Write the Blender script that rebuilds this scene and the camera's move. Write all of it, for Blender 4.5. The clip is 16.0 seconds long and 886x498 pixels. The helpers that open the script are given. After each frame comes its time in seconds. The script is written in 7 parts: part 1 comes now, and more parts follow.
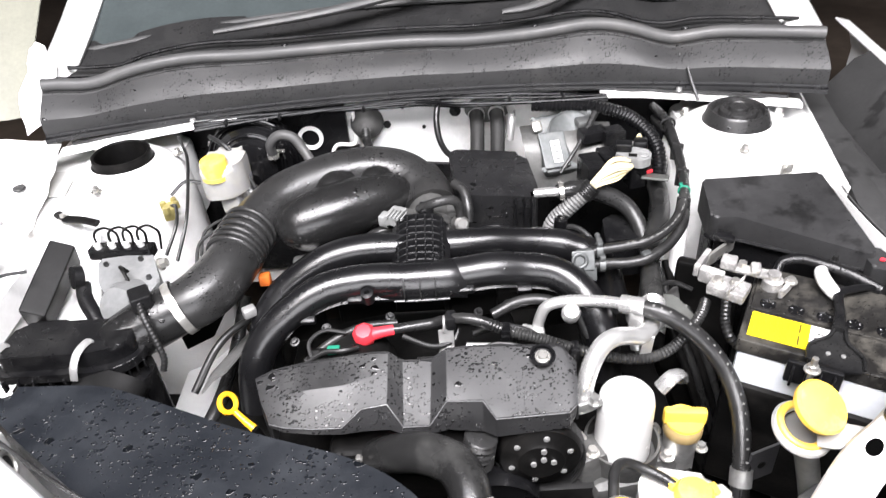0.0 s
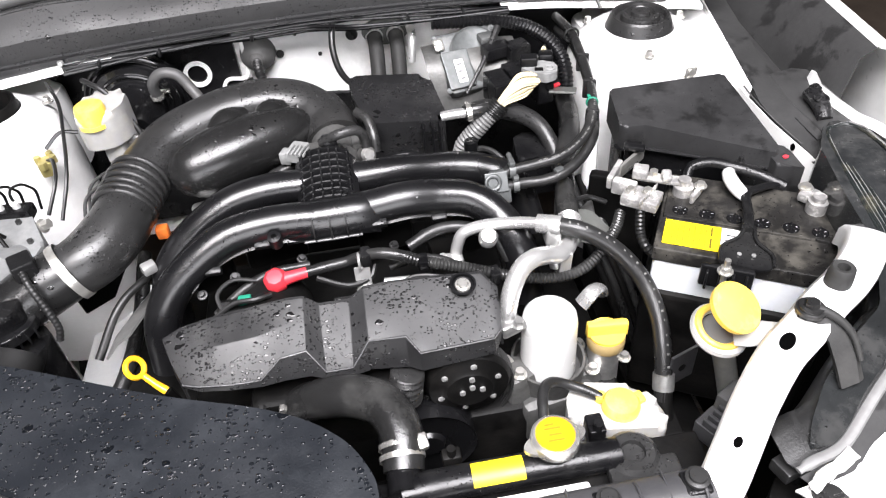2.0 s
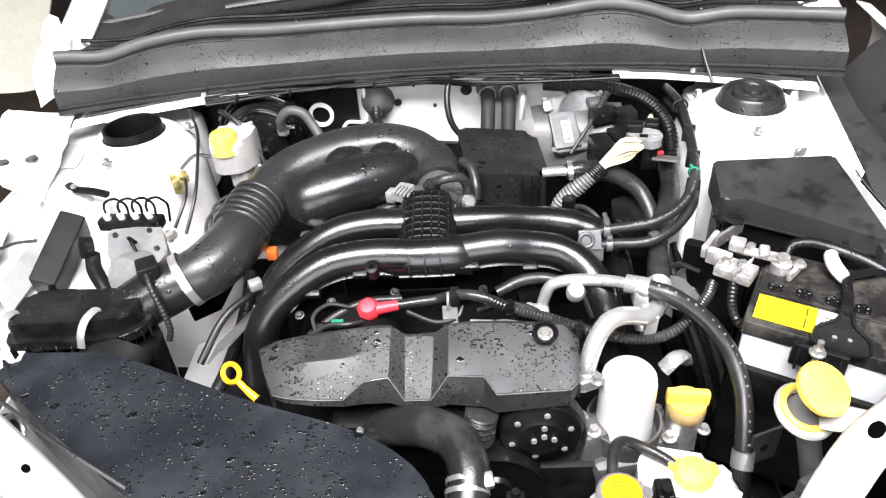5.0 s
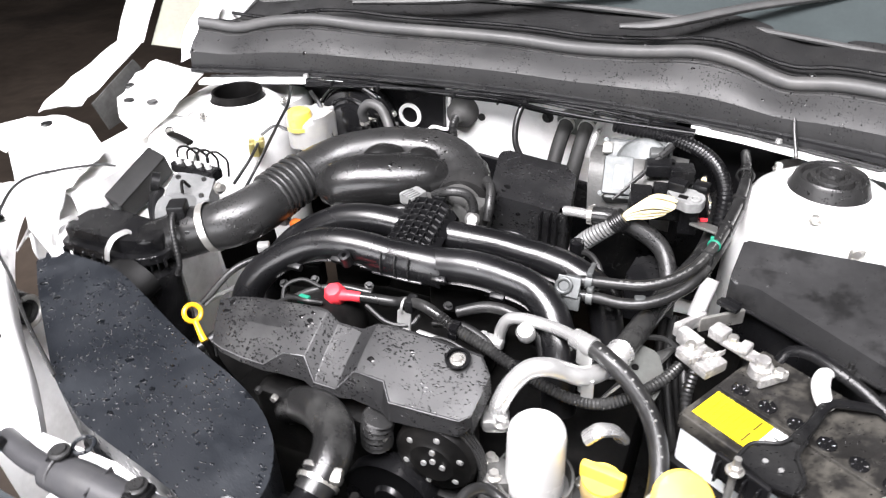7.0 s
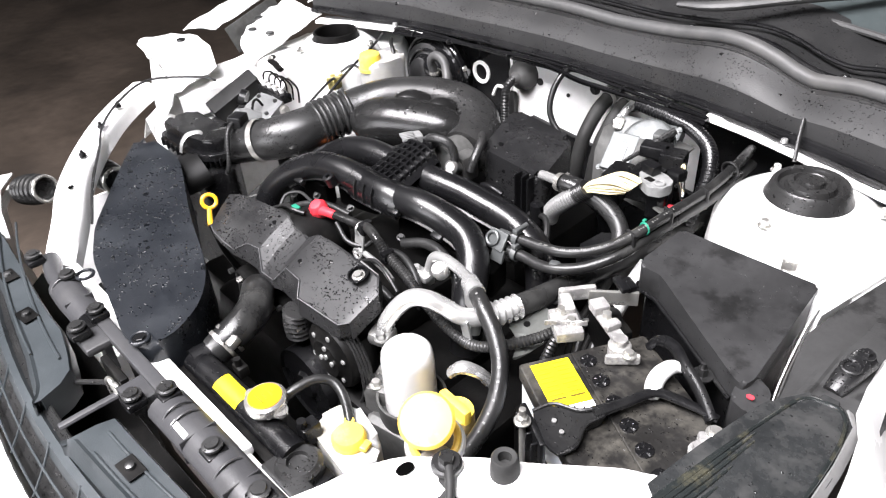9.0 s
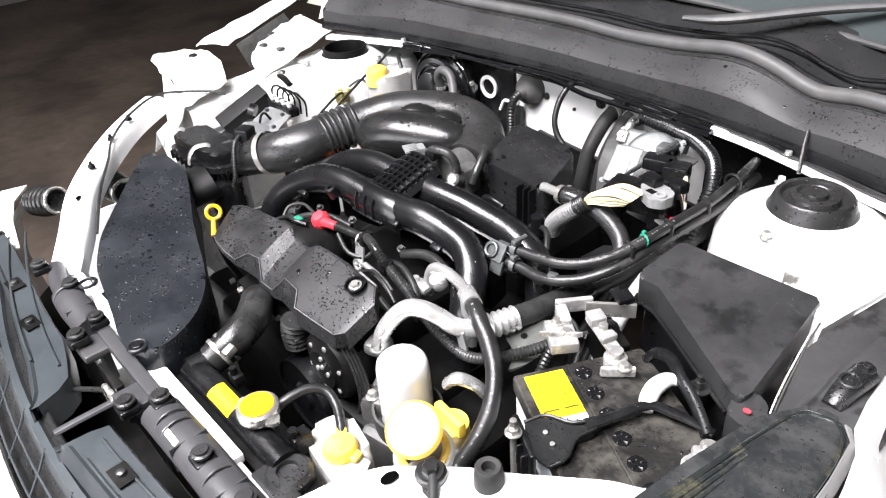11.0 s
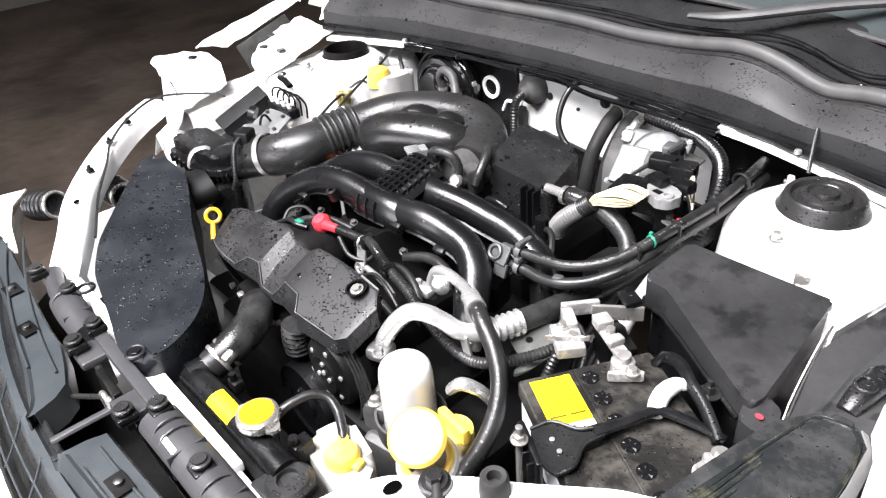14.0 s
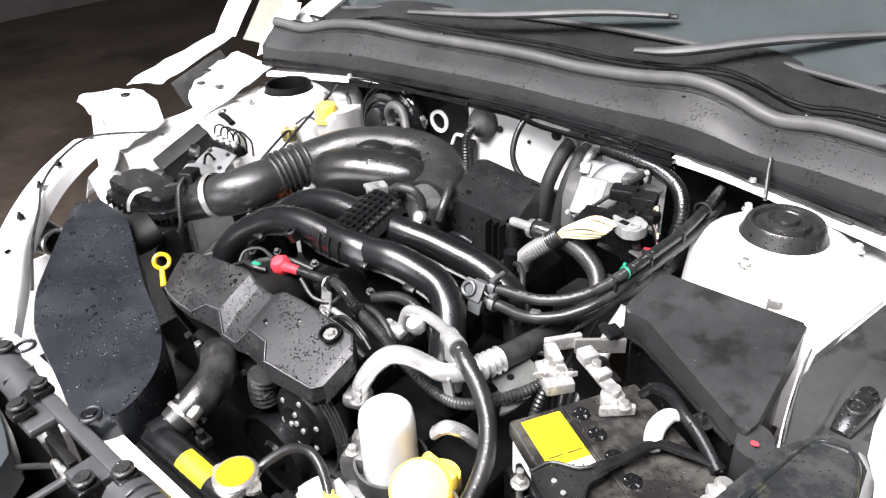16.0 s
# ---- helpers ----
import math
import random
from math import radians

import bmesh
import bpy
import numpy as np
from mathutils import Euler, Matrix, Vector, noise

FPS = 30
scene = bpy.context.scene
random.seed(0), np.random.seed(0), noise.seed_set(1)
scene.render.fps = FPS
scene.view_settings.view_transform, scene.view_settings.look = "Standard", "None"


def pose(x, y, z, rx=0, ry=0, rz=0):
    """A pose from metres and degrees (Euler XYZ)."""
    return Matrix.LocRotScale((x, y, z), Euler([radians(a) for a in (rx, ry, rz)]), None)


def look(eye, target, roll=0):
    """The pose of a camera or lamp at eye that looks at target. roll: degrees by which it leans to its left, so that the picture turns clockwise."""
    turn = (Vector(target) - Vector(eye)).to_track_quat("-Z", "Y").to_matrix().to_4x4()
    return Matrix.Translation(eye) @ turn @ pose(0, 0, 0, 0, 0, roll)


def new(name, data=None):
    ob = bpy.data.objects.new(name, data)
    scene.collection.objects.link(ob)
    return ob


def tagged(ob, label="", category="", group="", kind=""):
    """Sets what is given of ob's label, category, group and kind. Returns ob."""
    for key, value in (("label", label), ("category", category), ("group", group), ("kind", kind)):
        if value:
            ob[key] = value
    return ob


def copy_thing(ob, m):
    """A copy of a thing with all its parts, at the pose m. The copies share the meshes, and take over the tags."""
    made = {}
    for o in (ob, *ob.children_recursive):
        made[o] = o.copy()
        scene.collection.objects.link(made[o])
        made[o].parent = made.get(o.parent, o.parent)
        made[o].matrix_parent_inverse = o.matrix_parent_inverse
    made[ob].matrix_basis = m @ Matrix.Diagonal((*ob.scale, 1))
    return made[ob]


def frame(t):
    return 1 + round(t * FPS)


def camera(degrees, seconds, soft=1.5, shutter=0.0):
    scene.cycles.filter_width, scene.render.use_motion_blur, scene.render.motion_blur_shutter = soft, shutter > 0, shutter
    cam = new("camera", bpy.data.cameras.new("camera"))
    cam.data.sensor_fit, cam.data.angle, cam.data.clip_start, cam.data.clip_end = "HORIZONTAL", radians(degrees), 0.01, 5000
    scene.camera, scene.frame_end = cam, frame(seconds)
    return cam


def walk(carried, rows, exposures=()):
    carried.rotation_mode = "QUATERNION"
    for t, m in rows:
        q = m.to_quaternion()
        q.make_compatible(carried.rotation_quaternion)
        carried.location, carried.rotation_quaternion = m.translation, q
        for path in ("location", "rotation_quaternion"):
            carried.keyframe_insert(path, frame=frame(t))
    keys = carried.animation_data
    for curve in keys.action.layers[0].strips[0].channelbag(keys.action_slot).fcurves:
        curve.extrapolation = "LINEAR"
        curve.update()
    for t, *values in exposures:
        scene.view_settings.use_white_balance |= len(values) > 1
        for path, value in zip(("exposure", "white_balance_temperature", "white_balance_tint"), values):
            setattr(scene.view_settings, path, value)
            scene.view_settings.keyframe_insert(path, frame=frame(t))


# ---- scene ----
# ---- camera and its walk ----
cam = camera(63.6, 16.0, soft=1.15, shutter=0.3)
PATH = [  # seconds, eye, aim, lean
    (0, 0.0514, -0.3667, 1.5732, 0.0253, 0.4451, 0.9900, -4.58),
    (0.5, 0.0411, -0.3452, 1.5622, -0.0124, 0.4269, 0.9290, -6.97),
    (1, 0.0293, -0.3253, 1.5511, 0.0005, 0.4360, 0.9034, -6.92),
    (1.5, 0.0389, -0.3297, 1.5565, 0.0290, 0.4364, 0.9139, -6.40),
    (2, 0.0618, -0.3328, 1.5516, 0.1370, 0.4068, 0.8827, -4.95),
    (2.5, 0.0588, -0.3276, 1.5486, 0.0907, 0.4056, 0.8693, -7.09),
    (3, 0.0632, -0.3244, 1.5445, 0.0810, 0.3940, 0.8492, -8.98),
    (3.4, 0.0623, -0.3353, 1.5479, 0.0666, 0.3877, 0.8571, -8.92),
    (3.5, 0.0592, -0.3404, 1.5460, 0.0639, 0.3886, 0.8616, -8.38),
    (4, 0.0586, -0.3555, 1.5514, 0.0495, 0.3892, 0.8841, -7.76),
    (4.5, 0.0496, -0.3766, 1.5579, -0.0019, 0.3877, 0.9151, -7.24),
    (4.7, 0.0507, -0.3777, 1.5598, 0.0243, 0.4141, 0.9497, -4.56),
    (6.8, 0.3662, -0.3121, 1.5367, 0.0116, 0.4375, 0.9778, -5.55),
    (7, 0.4129, -0.3138, 1.5330, 0.0624, 0.4389, 0.9757, -2.20),
    (7.2, 0.4923, -0.2930, 1.5402, 0.0107, 0.3955, 1.0165, -5.02),
    (7.5, 0.6574, -0.1974, 1.5040, 0.0596, 0.4084, 0.9790, -3.86),
    (8, 0.7521, -0.1730, 1.5138, 0.1693, 0.4252, 0.9638, 2.91),
    (8.2, 0.7662, -0.1793, 1.5165, 0.2090, 0.4256, 0.9476, 1.96),
    (8.5, 0.7924, -0.1787, 1.5232, 0.2016, 0.3888, 0.9498, -3.61),
    (9, 0.8344, -0.1582, 1.5330, 0.2243, 0.3849, 0.9560, -3.93),
    (9.1, 0.8422, -0.1600, 1.5273, 0.2147, 0.3893, 0.9754, -3.78),
    (11.3, 0.8594, -0.1357, 1.5162, 0.2147, 0.3943, 0.9653, -4.65),
    (11.5, 0.8516, -0.1416, 1.5153, 0.2001, 0.3840, 0.9683, -4.55),
    (12, 0.8448, -0.1357, 1.5131, 0.1779, 0.3713, 0.9670, -5.36),
    (12.5, 0.8496, -0.1345, 1.5098, 0.2062, 0.4023, 0.9639, -4.46),
    (13, 0.8529, -0.1321, 1.5048, 0.2279, 0.4196, 0.9527, -3.86),
    (13.5, 0.8567, -0.1293, 1.5059, 0.2237, 0.4112, 0.9515, -4.38),
    (14, 0.8471, -0.1266, 1.5073, 0.2025, 0.4053, 0.9581, -5.02),
    (14.4, 0.8425, -0.1317, 1.5055, 0.1782, 0.3722, 0.9534, -5.55),
    (14.5, 0.8419, -0.1313, 1.5046, 0.1752, 0.3669, 0.9503, -5.83),
    (15, 0.8448, -0.1238, 1.5090, 0.1820, 0.3786, 0.9536, -6.36),
    (15.5, 0.8359, -0.1285, 1.5019, 0.1992, 0.4218, 0.9617, -3.96),
    (16, 0.7754, -0.1628, 1.5097, 0.1971, 0.4655, 0.9894, -2.97),
]
walk(cam, [(t, look((x, y, z), (a, b, c), roll)) for t, x, y, z, a, b, c, roll in PATH],
     exposures=[(0.0, 0.18), (1.0, 0.20), (1.5, 0.18), (2.0, 0.05), (3.0, 0.06), (4.0, 0.16), (4.7, 0.18), (7.0, 0.30), (8.0, 0.38), (9.0, 0.28), (11.5, 0.32), (16.0, 0.35)])

# ---- world and light ----
world = bpy.data.worlds.new("overcast")
scene.world = world
world.use_nodes = True
wn = world.node_tree
sky = wn.nodes.new("ShaderNodeTexSky")
sky.sky_type, sky.sun_disc = "NISHITA", False
sky.sun_elevation, sky.sun_rotation = radians(55), radians(200)
sky.air_density, sky.dust_density, sky.ozone_density = 1.0, 4.0, 1.0
wn.links.new(sky.outputs[0], wn.nodes["Background"].inputs[0])
wn.nodes["Background"].inputs[1].default_value = 0.10


def area_lamp(name, eye, target, sx, sy, watts, colour):
    data = bpy.data.lights.new(name, "AREA")
    data.shape, data.size, data.size_y, data.energy, data.color = "RECTANGLE", sx, sy, watts, colour
    ob = new(name, data)
    ob.matrix_basis = look(eye, target)
    return ob


# daylight that falls through the roof light over the bay
area_lamp("roof_light_daylight", (0.0, -1.0, 3.44), (0.0, -1.0, 0.0), 2.6, 1.5, 480, (0.985, 0.96, 1.0))
# daylight fill through an unseen shed door in front, added to lift the bulkhead
area_lamp("door_fill_daylight", (0.0, -3.96, 1.5), (0.0, 0.0, 1.5), 3.4, 2.7, 185, (0.975, 0.96, 1.0))

# ---- materials ----


def material(name, colour, rough=0.5, metal=0.0, coat=0.0, spec=0.5, var=0.15, scale=12.0, grain=0.0, grain_scale=400.0,
             drops=0.0, drop_scale=170.0, dirt=None, dirt_amount=0.5, dirt_scale=9.0, trans=0.0, ior=1.45, sss=0.0, rough_var=0.1, per_object=0.0,
             dirt_from=0.5, dirt_to=0.68):
    """A procedural surface: colour that varies at two scales, fine relief, optional grime and beads of water."""
    m = bpy.data.materials.new(name)
    m.use_nodes = True
    nt = m.node_tree
    n, link = nt.nodes, nt.links
    bsdf = n["Principled BSDF"]
    co = n.new("ShaderNodeTexCoord")
    big = n.new("ShaderNodeTexNoise")
    big.inputs["Scale"].default_value, big.inputs["Detail"].default_value = scale, 6
    link.new(co.outputs["Object"], big.inputs["Vector"])
    ramp = n.new("ShaderNodeMapRange")
    ramp.inputs["From Min"].default_value, ramp.inputs["From Max"].default_value = 0.3, 0.7
    ramp.inputs["To Min"].default_value, ramp.inputs["To Max"].default_value = 1 - var, 1 + var
    link.new(big.outputs["Fac"], ramp.inputs["Value"])
    fine = n.new("ShaderNodeTexNoise")
    fine.inputs["Scale"].default_value, fine.inputs["Detail"].default_value = scale * 11, 4
    link.new(co.outputs["Object"], fine.inputs["Vector"])
    ramp2 = n.new("ShaderNodeMapRange")
    ramp2.inputs["From Min"].default_value, ramp2.inputs["From Max"].default_value = 0.3, 0.7
    ramp2.inputs["To Min"].default_value, ramp2.inputs["To Max"].default_value = 1 - var * 0.5, 1 + var * 0.5
    link.new(fine.outputs["Fac"], ramp2.inputs["Value"])
    mul = n.new("ShaderNodeMath")
    mul.operation = "MULTIPLY"
    link.new(ramp.outputs[0], mul.inputs[0])
    link.new(ramp2.outputs[0], mul.inputs[1])
    value = mul.outputs[0]
    if per_object:
        info = n.new("ShaderNodeObjectInfo")
        r3 = n.new("ShaderNodeMapRange")
        r3.inputs["To Min"].default_value, r3.inputs["To Max"].default_value = 1 - per_object, 1 + per_object
        link.new(info.outputs["Random"], r3.inputs["Value"])
        m3 = n.new("ShaderNodeMath")
        m3.operation = "MULTIPLY"
        link.new(value, m3.inputs[0])
        link.new(r3.outputs[0], m3.inputs[1])
        value = m3.outputs[0]
    base = n.new("ShaderNodeVectorMath")
    base.operation = "SCALE"
    base.inputs[0].default_value = colour
    link.new(value, base.inputs["Scale"])
    out = base.outputs[0]
    if dirt:
        dn = n.new("ShaderNodeTexNoise")
        dn.inputs["Scale"].default_value, dn.inputs["Detail"].default_value, dn.inputs["Roughness"].default_value = dirt_scale, 9, 0.65
        link.new(co.outputs["Object"], dn.inputs["Vector"])
        dr = n.new("ShaderNodeMapRange")
        dr.inputs["From Min"].default_value, dr.inputs["From Max"].default_value = dirt_from, dirt_to
        dr.inputs["To Max"].default_value = dirt_amount
        link.new(dn.outputs["Fac"], dr.inputs["Value"])
        mix = n.new("ShaderNodeMix")
        mix.data_type = "RGBA"
        link.new(dr.outputs[0], mix.inputs["Factor"])
        link.new(out, mix.inputs["A"])
        mix.inputs["B"].default_value = (*dirt, 1)
        out = mix.outputs["Result"]
    rr = n.new("ShaderNodeMapRange")
    rr.inputs["From Min"].default_value, rr.inputs["From Max"].default_value = 0.3, 0.7
    rr.inputs["To Min"].default_value, rr.inputs["To Max"].default_value = max(0.02, rough - rough_var), min(1, rough + rough_var)
    link.new(big.outputs["Fac"], rr.inputs["Value"])
    rough_out = rr.outputs[0]
    normal = None
    if grain:
        gn = n.new("ShaderNodeTexNoise")
        gn.inputs["Scale"].default_value, gn.inputs["Detail"].default_value = grain_scale, 3
        link.new(co.outputs["Object"], gn.inputs["Vector"])
        gb = n.new("ShaderNodeBump")
        gb.inputs["Strength"].default_value, gb.inputs["Distance"].default_value = grain, 0.001
        link.new(gn.outputs["Fac"], gb.inputs["Height"])
        normal = gb.outputs[0]
    for cell, amount, lo, hi, relief, shade in ((drop_scale * 1.75, drops, 0.33, 0.53, 0.95, 0.8), (drop_scale * 0.48, drops * 0.75, 0.46, 0.66, 0.35, 0.45)) if drops else ():
        # beads of water and larger wet blots: round bumps at scattered cells, smoother and darker than the dry surface
        wob = n.new("ShaderNodeTexNoise")
        wob.inputs["Scale"].default_value, wob.inputs["Detail"].default_value = cell * 0.9, 3
        link.new(co.outputs["Object"], wob.inputs["Vector"])
        wv = n.new("ShaderNodeVectorMath")
        wv.operation = "MULTIPLY_ADD"
        wv.inputs[1].default_value = (0.95 / cell,) * 3
        link.new(wob.outputs["Color"], wv.inputs[0])
        link.new(co.outputs["Object"], wv.inputs[2])
        flat = n.new("ShaderNodeVectorMath")
        flat.operation = "MULTIPLY"
        flat.inputs[1].default_value = (0.72, 1.15, 1.0)
        link.new(wv.outputs[0], flat.inputs[0])
        vo = n.new("ShaderNodeTexVoronoi")
        vo.inputs["Scale"].default_value = cell
        link.new(flat.outputs[0], vo.inputs["Vector"])
        patch = n.new("ShaderNodeTexNoise")
        patch.inputs["Scale"].default_value, patch.inputs["Detail"].default_value = 15.0 + cell * 0.01, 3
        link.new(co.outputs["Object"], patch.inputs["Vector"])
        thr = n.new("ShaderNodeMapRange")
        thr.inputs["From Min"].default_value, thr.inputs["From Max"].default_value = lo, hi
        thr.inputs["To Min"].default_value, thr.inputs["To Max"].default_value = 0.0, 0.72 * amount
        link.new(patch.outputs["Fac"], thr.inputs["Value"])
        cellr = n.new("ShaderNodeSeparateColor")
        link.new(vo.outputs["Color"], cellr.inputs[0])
        sq = n.new("ShaderNodeMath")
        sq.operation = "POWER"
        sq.inputs[1].default_value = 1.6
        link.new(cellr.outputs[0], sq.inputs[0])
        rad = n.new("ShaderNodeMath")
        rad.operation = "MULTIPLY"
        link.new(sq.outputs[0], rad.inputs[0])
        link.new(thr.outputs[0], rad.inputs[1])
        dif = n.new("ShaderNodeMath")
        dif.operation, dif.use_clamp = "SUBTRACT", True
        link.new(rad.outputs[0], dif.inputs[0])
        link.new(vo.outputs["Distance"], dif.inputs[1])
        hgt = n.new("ShaderNodeMath")
        hgt.operation, hgt.use_clamp = "MULTIPLY", True
        hgt.inputs[1].default_value = 5.0
        link.new(dif.outputs[0], hgt.inputs[0])
        pw = n.new("ShaderNodeMath")
        pw.operation = "POWER"
        pw.inputs[1].default_value = 0.55
        link.new(hgt.outputs[0], pw.inputs[0])
        db = n.new("ShaderNodeBump")
        db.inputs["Strength"].default_value, db.inputs["Distance"].default_value = relief, 0.22 / cell
        link.new(pw.outputs[0], db.inputs["Height"])
        if normal:
            link.new(normal, db.inputs["Normal"])
        normal = db.outputs[0]
        st = n.new("ShaderNodeMath")
        st.operation, st.use_clamp = "MULTIPLY", True
        st.inputs[1].default_value = 12.0
        link.new(hgt.outputs[0], st.inputs[0])
        rm = n.new("ShaderNodeMix")
        link.new(st.outputs[0], rm.inputs["Factor"])
        link.new(rough_out, rm.inputs["A"])
        rm.inputs["B"].default_value = 0.05
        rough_out = rm.outputs["Result"]
        wet = n.new("ShaderNodeMix")
        wet.data_type = "RGBA"
        link.new(st.outputs[0], wet.inputs["Factor"])
        link.new(out, wet.inputs["A"])
        wet.inputs["B"].default_value = (colour[0] * shade, colour[1] * shade, colour[2] * shade, 1)
        out = wet.outputs["Result"]
    link.new(out, bsdf.inputs["Base Color"])
    link.new(rough_out, bsdf.inputs["Roughness"])
    if normal:
        link.new(normal, bsdf.inputs["Normal"])
    bsdf.inputs["Metallic"].default_value = metal
    bsdf.inputs["Specular IOR Level"].default_value = spec
    bsdf.inputs["IOR"].default_value = ior
    bsdf.inputs["Coat Weight"].default_value, bsdf.inputs["Coat Roughness"].default_value = coat, 0.08
    bsdf.inputs["Transmission Weight"].default_value = trans
    if sss:
        bsdf.inputs["Subsurface Weight"].default_value = sss
        bsdf.inputs["Subsurface Radius"].default_value = (0.02, 0.018, 0.012)
    return m


WHITE = material("white_body_paint", (0.80, 0.80, 0.79), 0.32, coat=0.5, var=0.03, dirt=(0.42, 0.40, 0.37), dirt_amount=0.35, dirt_scale=6)
WHITE_IN = material("white_inner_primer", (0.80, 0.80, 0.79), 0.5, var=0.04, dirt=(0.35, 0.34, 0.32), dirt_amount=0.5, dirt_scale=7)
PLASTIC = material("black_plastic", (0.0045, 0.0045, 0.005), 0.30, spec=0.36, var=0.2, grain=0.25, drops=0.5, dirt=(0.03, 0.03, 0.029), dirt_amount=0.4)
PLASTIC_WET = material("wet_black_plastic", (0.009, 0.009, 0.0095), 0.27, var=0.15, grain=0.3, drops=1.0, drop_scale=210, dirt=(0.03, 0.03, 0.03), dirt_amount=0.5)
VOID = material("unlit_opening", (0.0008, 0.0008, 0.0008), 0.9, spec=0.02, var=0.05)
# lighter grey that paints the bright bevel highlight on cover and lid edges
EDGE = material("painted_highlight_plastic", (0.075, 0.075, 0.077), 0.28, var=0.3, scale=40)
COVER = material("grey_black_cover_plastic", (0.0125, 0.0125, 0.013), 0.44, spec=0.4, var=0.14, grain=0.14, drops=1.0, drop_scale=190, dirt=(0.045, 0.045, 0.044), dirt_amount=0.6)
DUCT = material("slate_plastic", (0.0076, 0.0089, 0.0112), 0.38, var=0.12, grain=0.3, drops=0.9, drop_scale=120, dirt=(0.028, 0.031, 0.035), dirt_amount=0.5)
MANIFOLD = material("manifold_plastic", (0.0048, 0.0048, 0.0053), 0.28, spec=0.72, rough_var=0.05, var=0.15, grain=0.12, drops=0.35)
RESONATOR = material("resonator_plastic", (0.010, 0.010, 0.010), 0.25, var=0.15, grain=0.15, drops=0.8, drop_scale=170)
RUBBER = material("black_rubber", (0.0165, 0.0165, 0.0165), 0.32, spec=0.5, var=0.2, grain=0.2, drops=0.8, drop_scale=210, dirt=(0.03, 0.029, 0.028), dirt_amount=0.4)
HOSE = material("hose_rubber", (0.012, 0.012, 0.012), 0.31, spec=0.5, var=0.2, grain=0.3, dirt=(0.05, 0.05, 0.048), dirt_amount=0.5, dirt_scale=15)
# near black: grimy metal, and shade deep in the bay put into the colour
DARK = material("sooty_and_shaded_metal", (0.0038, 0.0037, 0.0036), 0.5, spec=0.16, metal=0.1, var=0.4, grain=0.4, grain_scale=150, dirt=(0.014, 0.013, 0.012), dirt_amount=0.6, dirt_scale=14)
ALLOY = material("cast_aluminium", (0.42, 0.42, 0.41), 0.42, metal=0.85, var=0.2, grain=0.5, grain_scale=260, dirt=(0.14, 0.13, 0.12), dirt_amount=0.6, dirt_scale=16)
PIPE = material("brushed_aluminium_pipe", (0.60, 0.60, 0.59), 0.30, metal=0.75, var=0.08, grain=0.1)
ALLOY_DULL = material("dull_casting", (0.10, 0.10, 0.097), 0.5, metal=0.5, var=0.25, grain=0.5, grain_scale=220, dirt=(0.05, 0.047, 0.043), dirt_amount=0.7, dirt_scale=14)
ZINC = material("zinc_plated_steel", (0.62, 0.61, 0.58), 0.3, metal=0.85, var=0.12, dirt=(0.3, 0.27, 0.2), dirt_amount=0.4, dirt_scale=40)
HANDLE = material("orange_yellow_plastic", (0.74, 0.38, 0.015), 0.35, var=0.06)
NECK = material("grey_milky_plastic", (0.14, 0.14, 0.135), 0.45, var=0.1, sss=0.1, dirt=(0.30, 0.29, 0.26), dirt_amount=0.5)
CASE_METAL = material("dull_silver_case", (0.085, 0.090, 0.090), 0.45, metal=0.5, var=0.25, grain=0.3, dirt=(0.17, 0.17, 0.165), dirt_amount=0.6, dirt_scale=24)
PUMP = material("bright_cast_alloy", (0.24, 0.245, 0.245), 0.45, metal=0.5, var=0.15, grain=0.3, dirt=(0.34, 0.34, 0.33), dirt_amount=0.5, dirt_scale=20)
BRASS = material("passivated_brass", (0.42, 0.36, 0.14), 0.35, metal=0.7, var=0.2)
LEAD = material("battery_terminal_lead", (0.24, 0.235, 0.23), 0.5, metal=0.35, var=0.25, grain=0.5, grain_scale=180, dirt=(0.58, 0.57, 0.54), dirt_amount=0.7, dirt_scale=55, dirt_from=0.48, dirt_to=0.6)
TANK = material("milky_plastic", (0.31, 0.306, 0.295), 0.4, var=0.05, sss=0.35, dirt=(0.50, 0.485, 0.44), dirt_amount=0.5, dirt_scale=10)
YELLOW = material("yellow_plastic", (0.78, 0.54, 0.07), 0.38, var=0.08, dirt=(0.70, 0.60, 0.32), dirt_amount=0.4, dirt_scale=20)
PALE_YELLOW = material("pale_yellow_plastic", (0.72, 0.47, 0.07), 0.4, var=0.08, sss=0.1, dirt=(0.78, 0.66, 0.34), dirt_amount=0.4, dirt_scale=18)
ORANGE = material("amber_cap_label", (0.56, 0.235, 0.007), 0.35, var=0.05)
LABEL_Y = material("yellow_label", (0.74, 0.57, 0.012), 0.4, var=0.05)
LABEL_W = material("white_label", (0.78, 0.78, 0.76), 0.45, var=0.03)
INK = material("label_ink", (0.10, 0.075, 0.01), 0.5, var=0.05)
LABEL_G = material("grey_foil", (0.50, 0.50, 0.48), 0.45, var=0.08)
PRINT = material("pale_hose_print", (0.13, 0.13, 0.125), 0.5, var=0.1)
RED = material("red_plastic", (0.62, 0.035, 0.05), 0.42, var=0.08)
ORANGE_PLUG = material("orange_connector", (0.55, 0.13, 0.02), 0.5, var=0.1)
GREEN = material("green_connector", (0.01, 0.16, 0.10), 0.5, var=0.1)
FILTER = material("white_filter_enamel", (0.58, 0.58, 0.57), 0.28, coat=0.4, var=0.02)
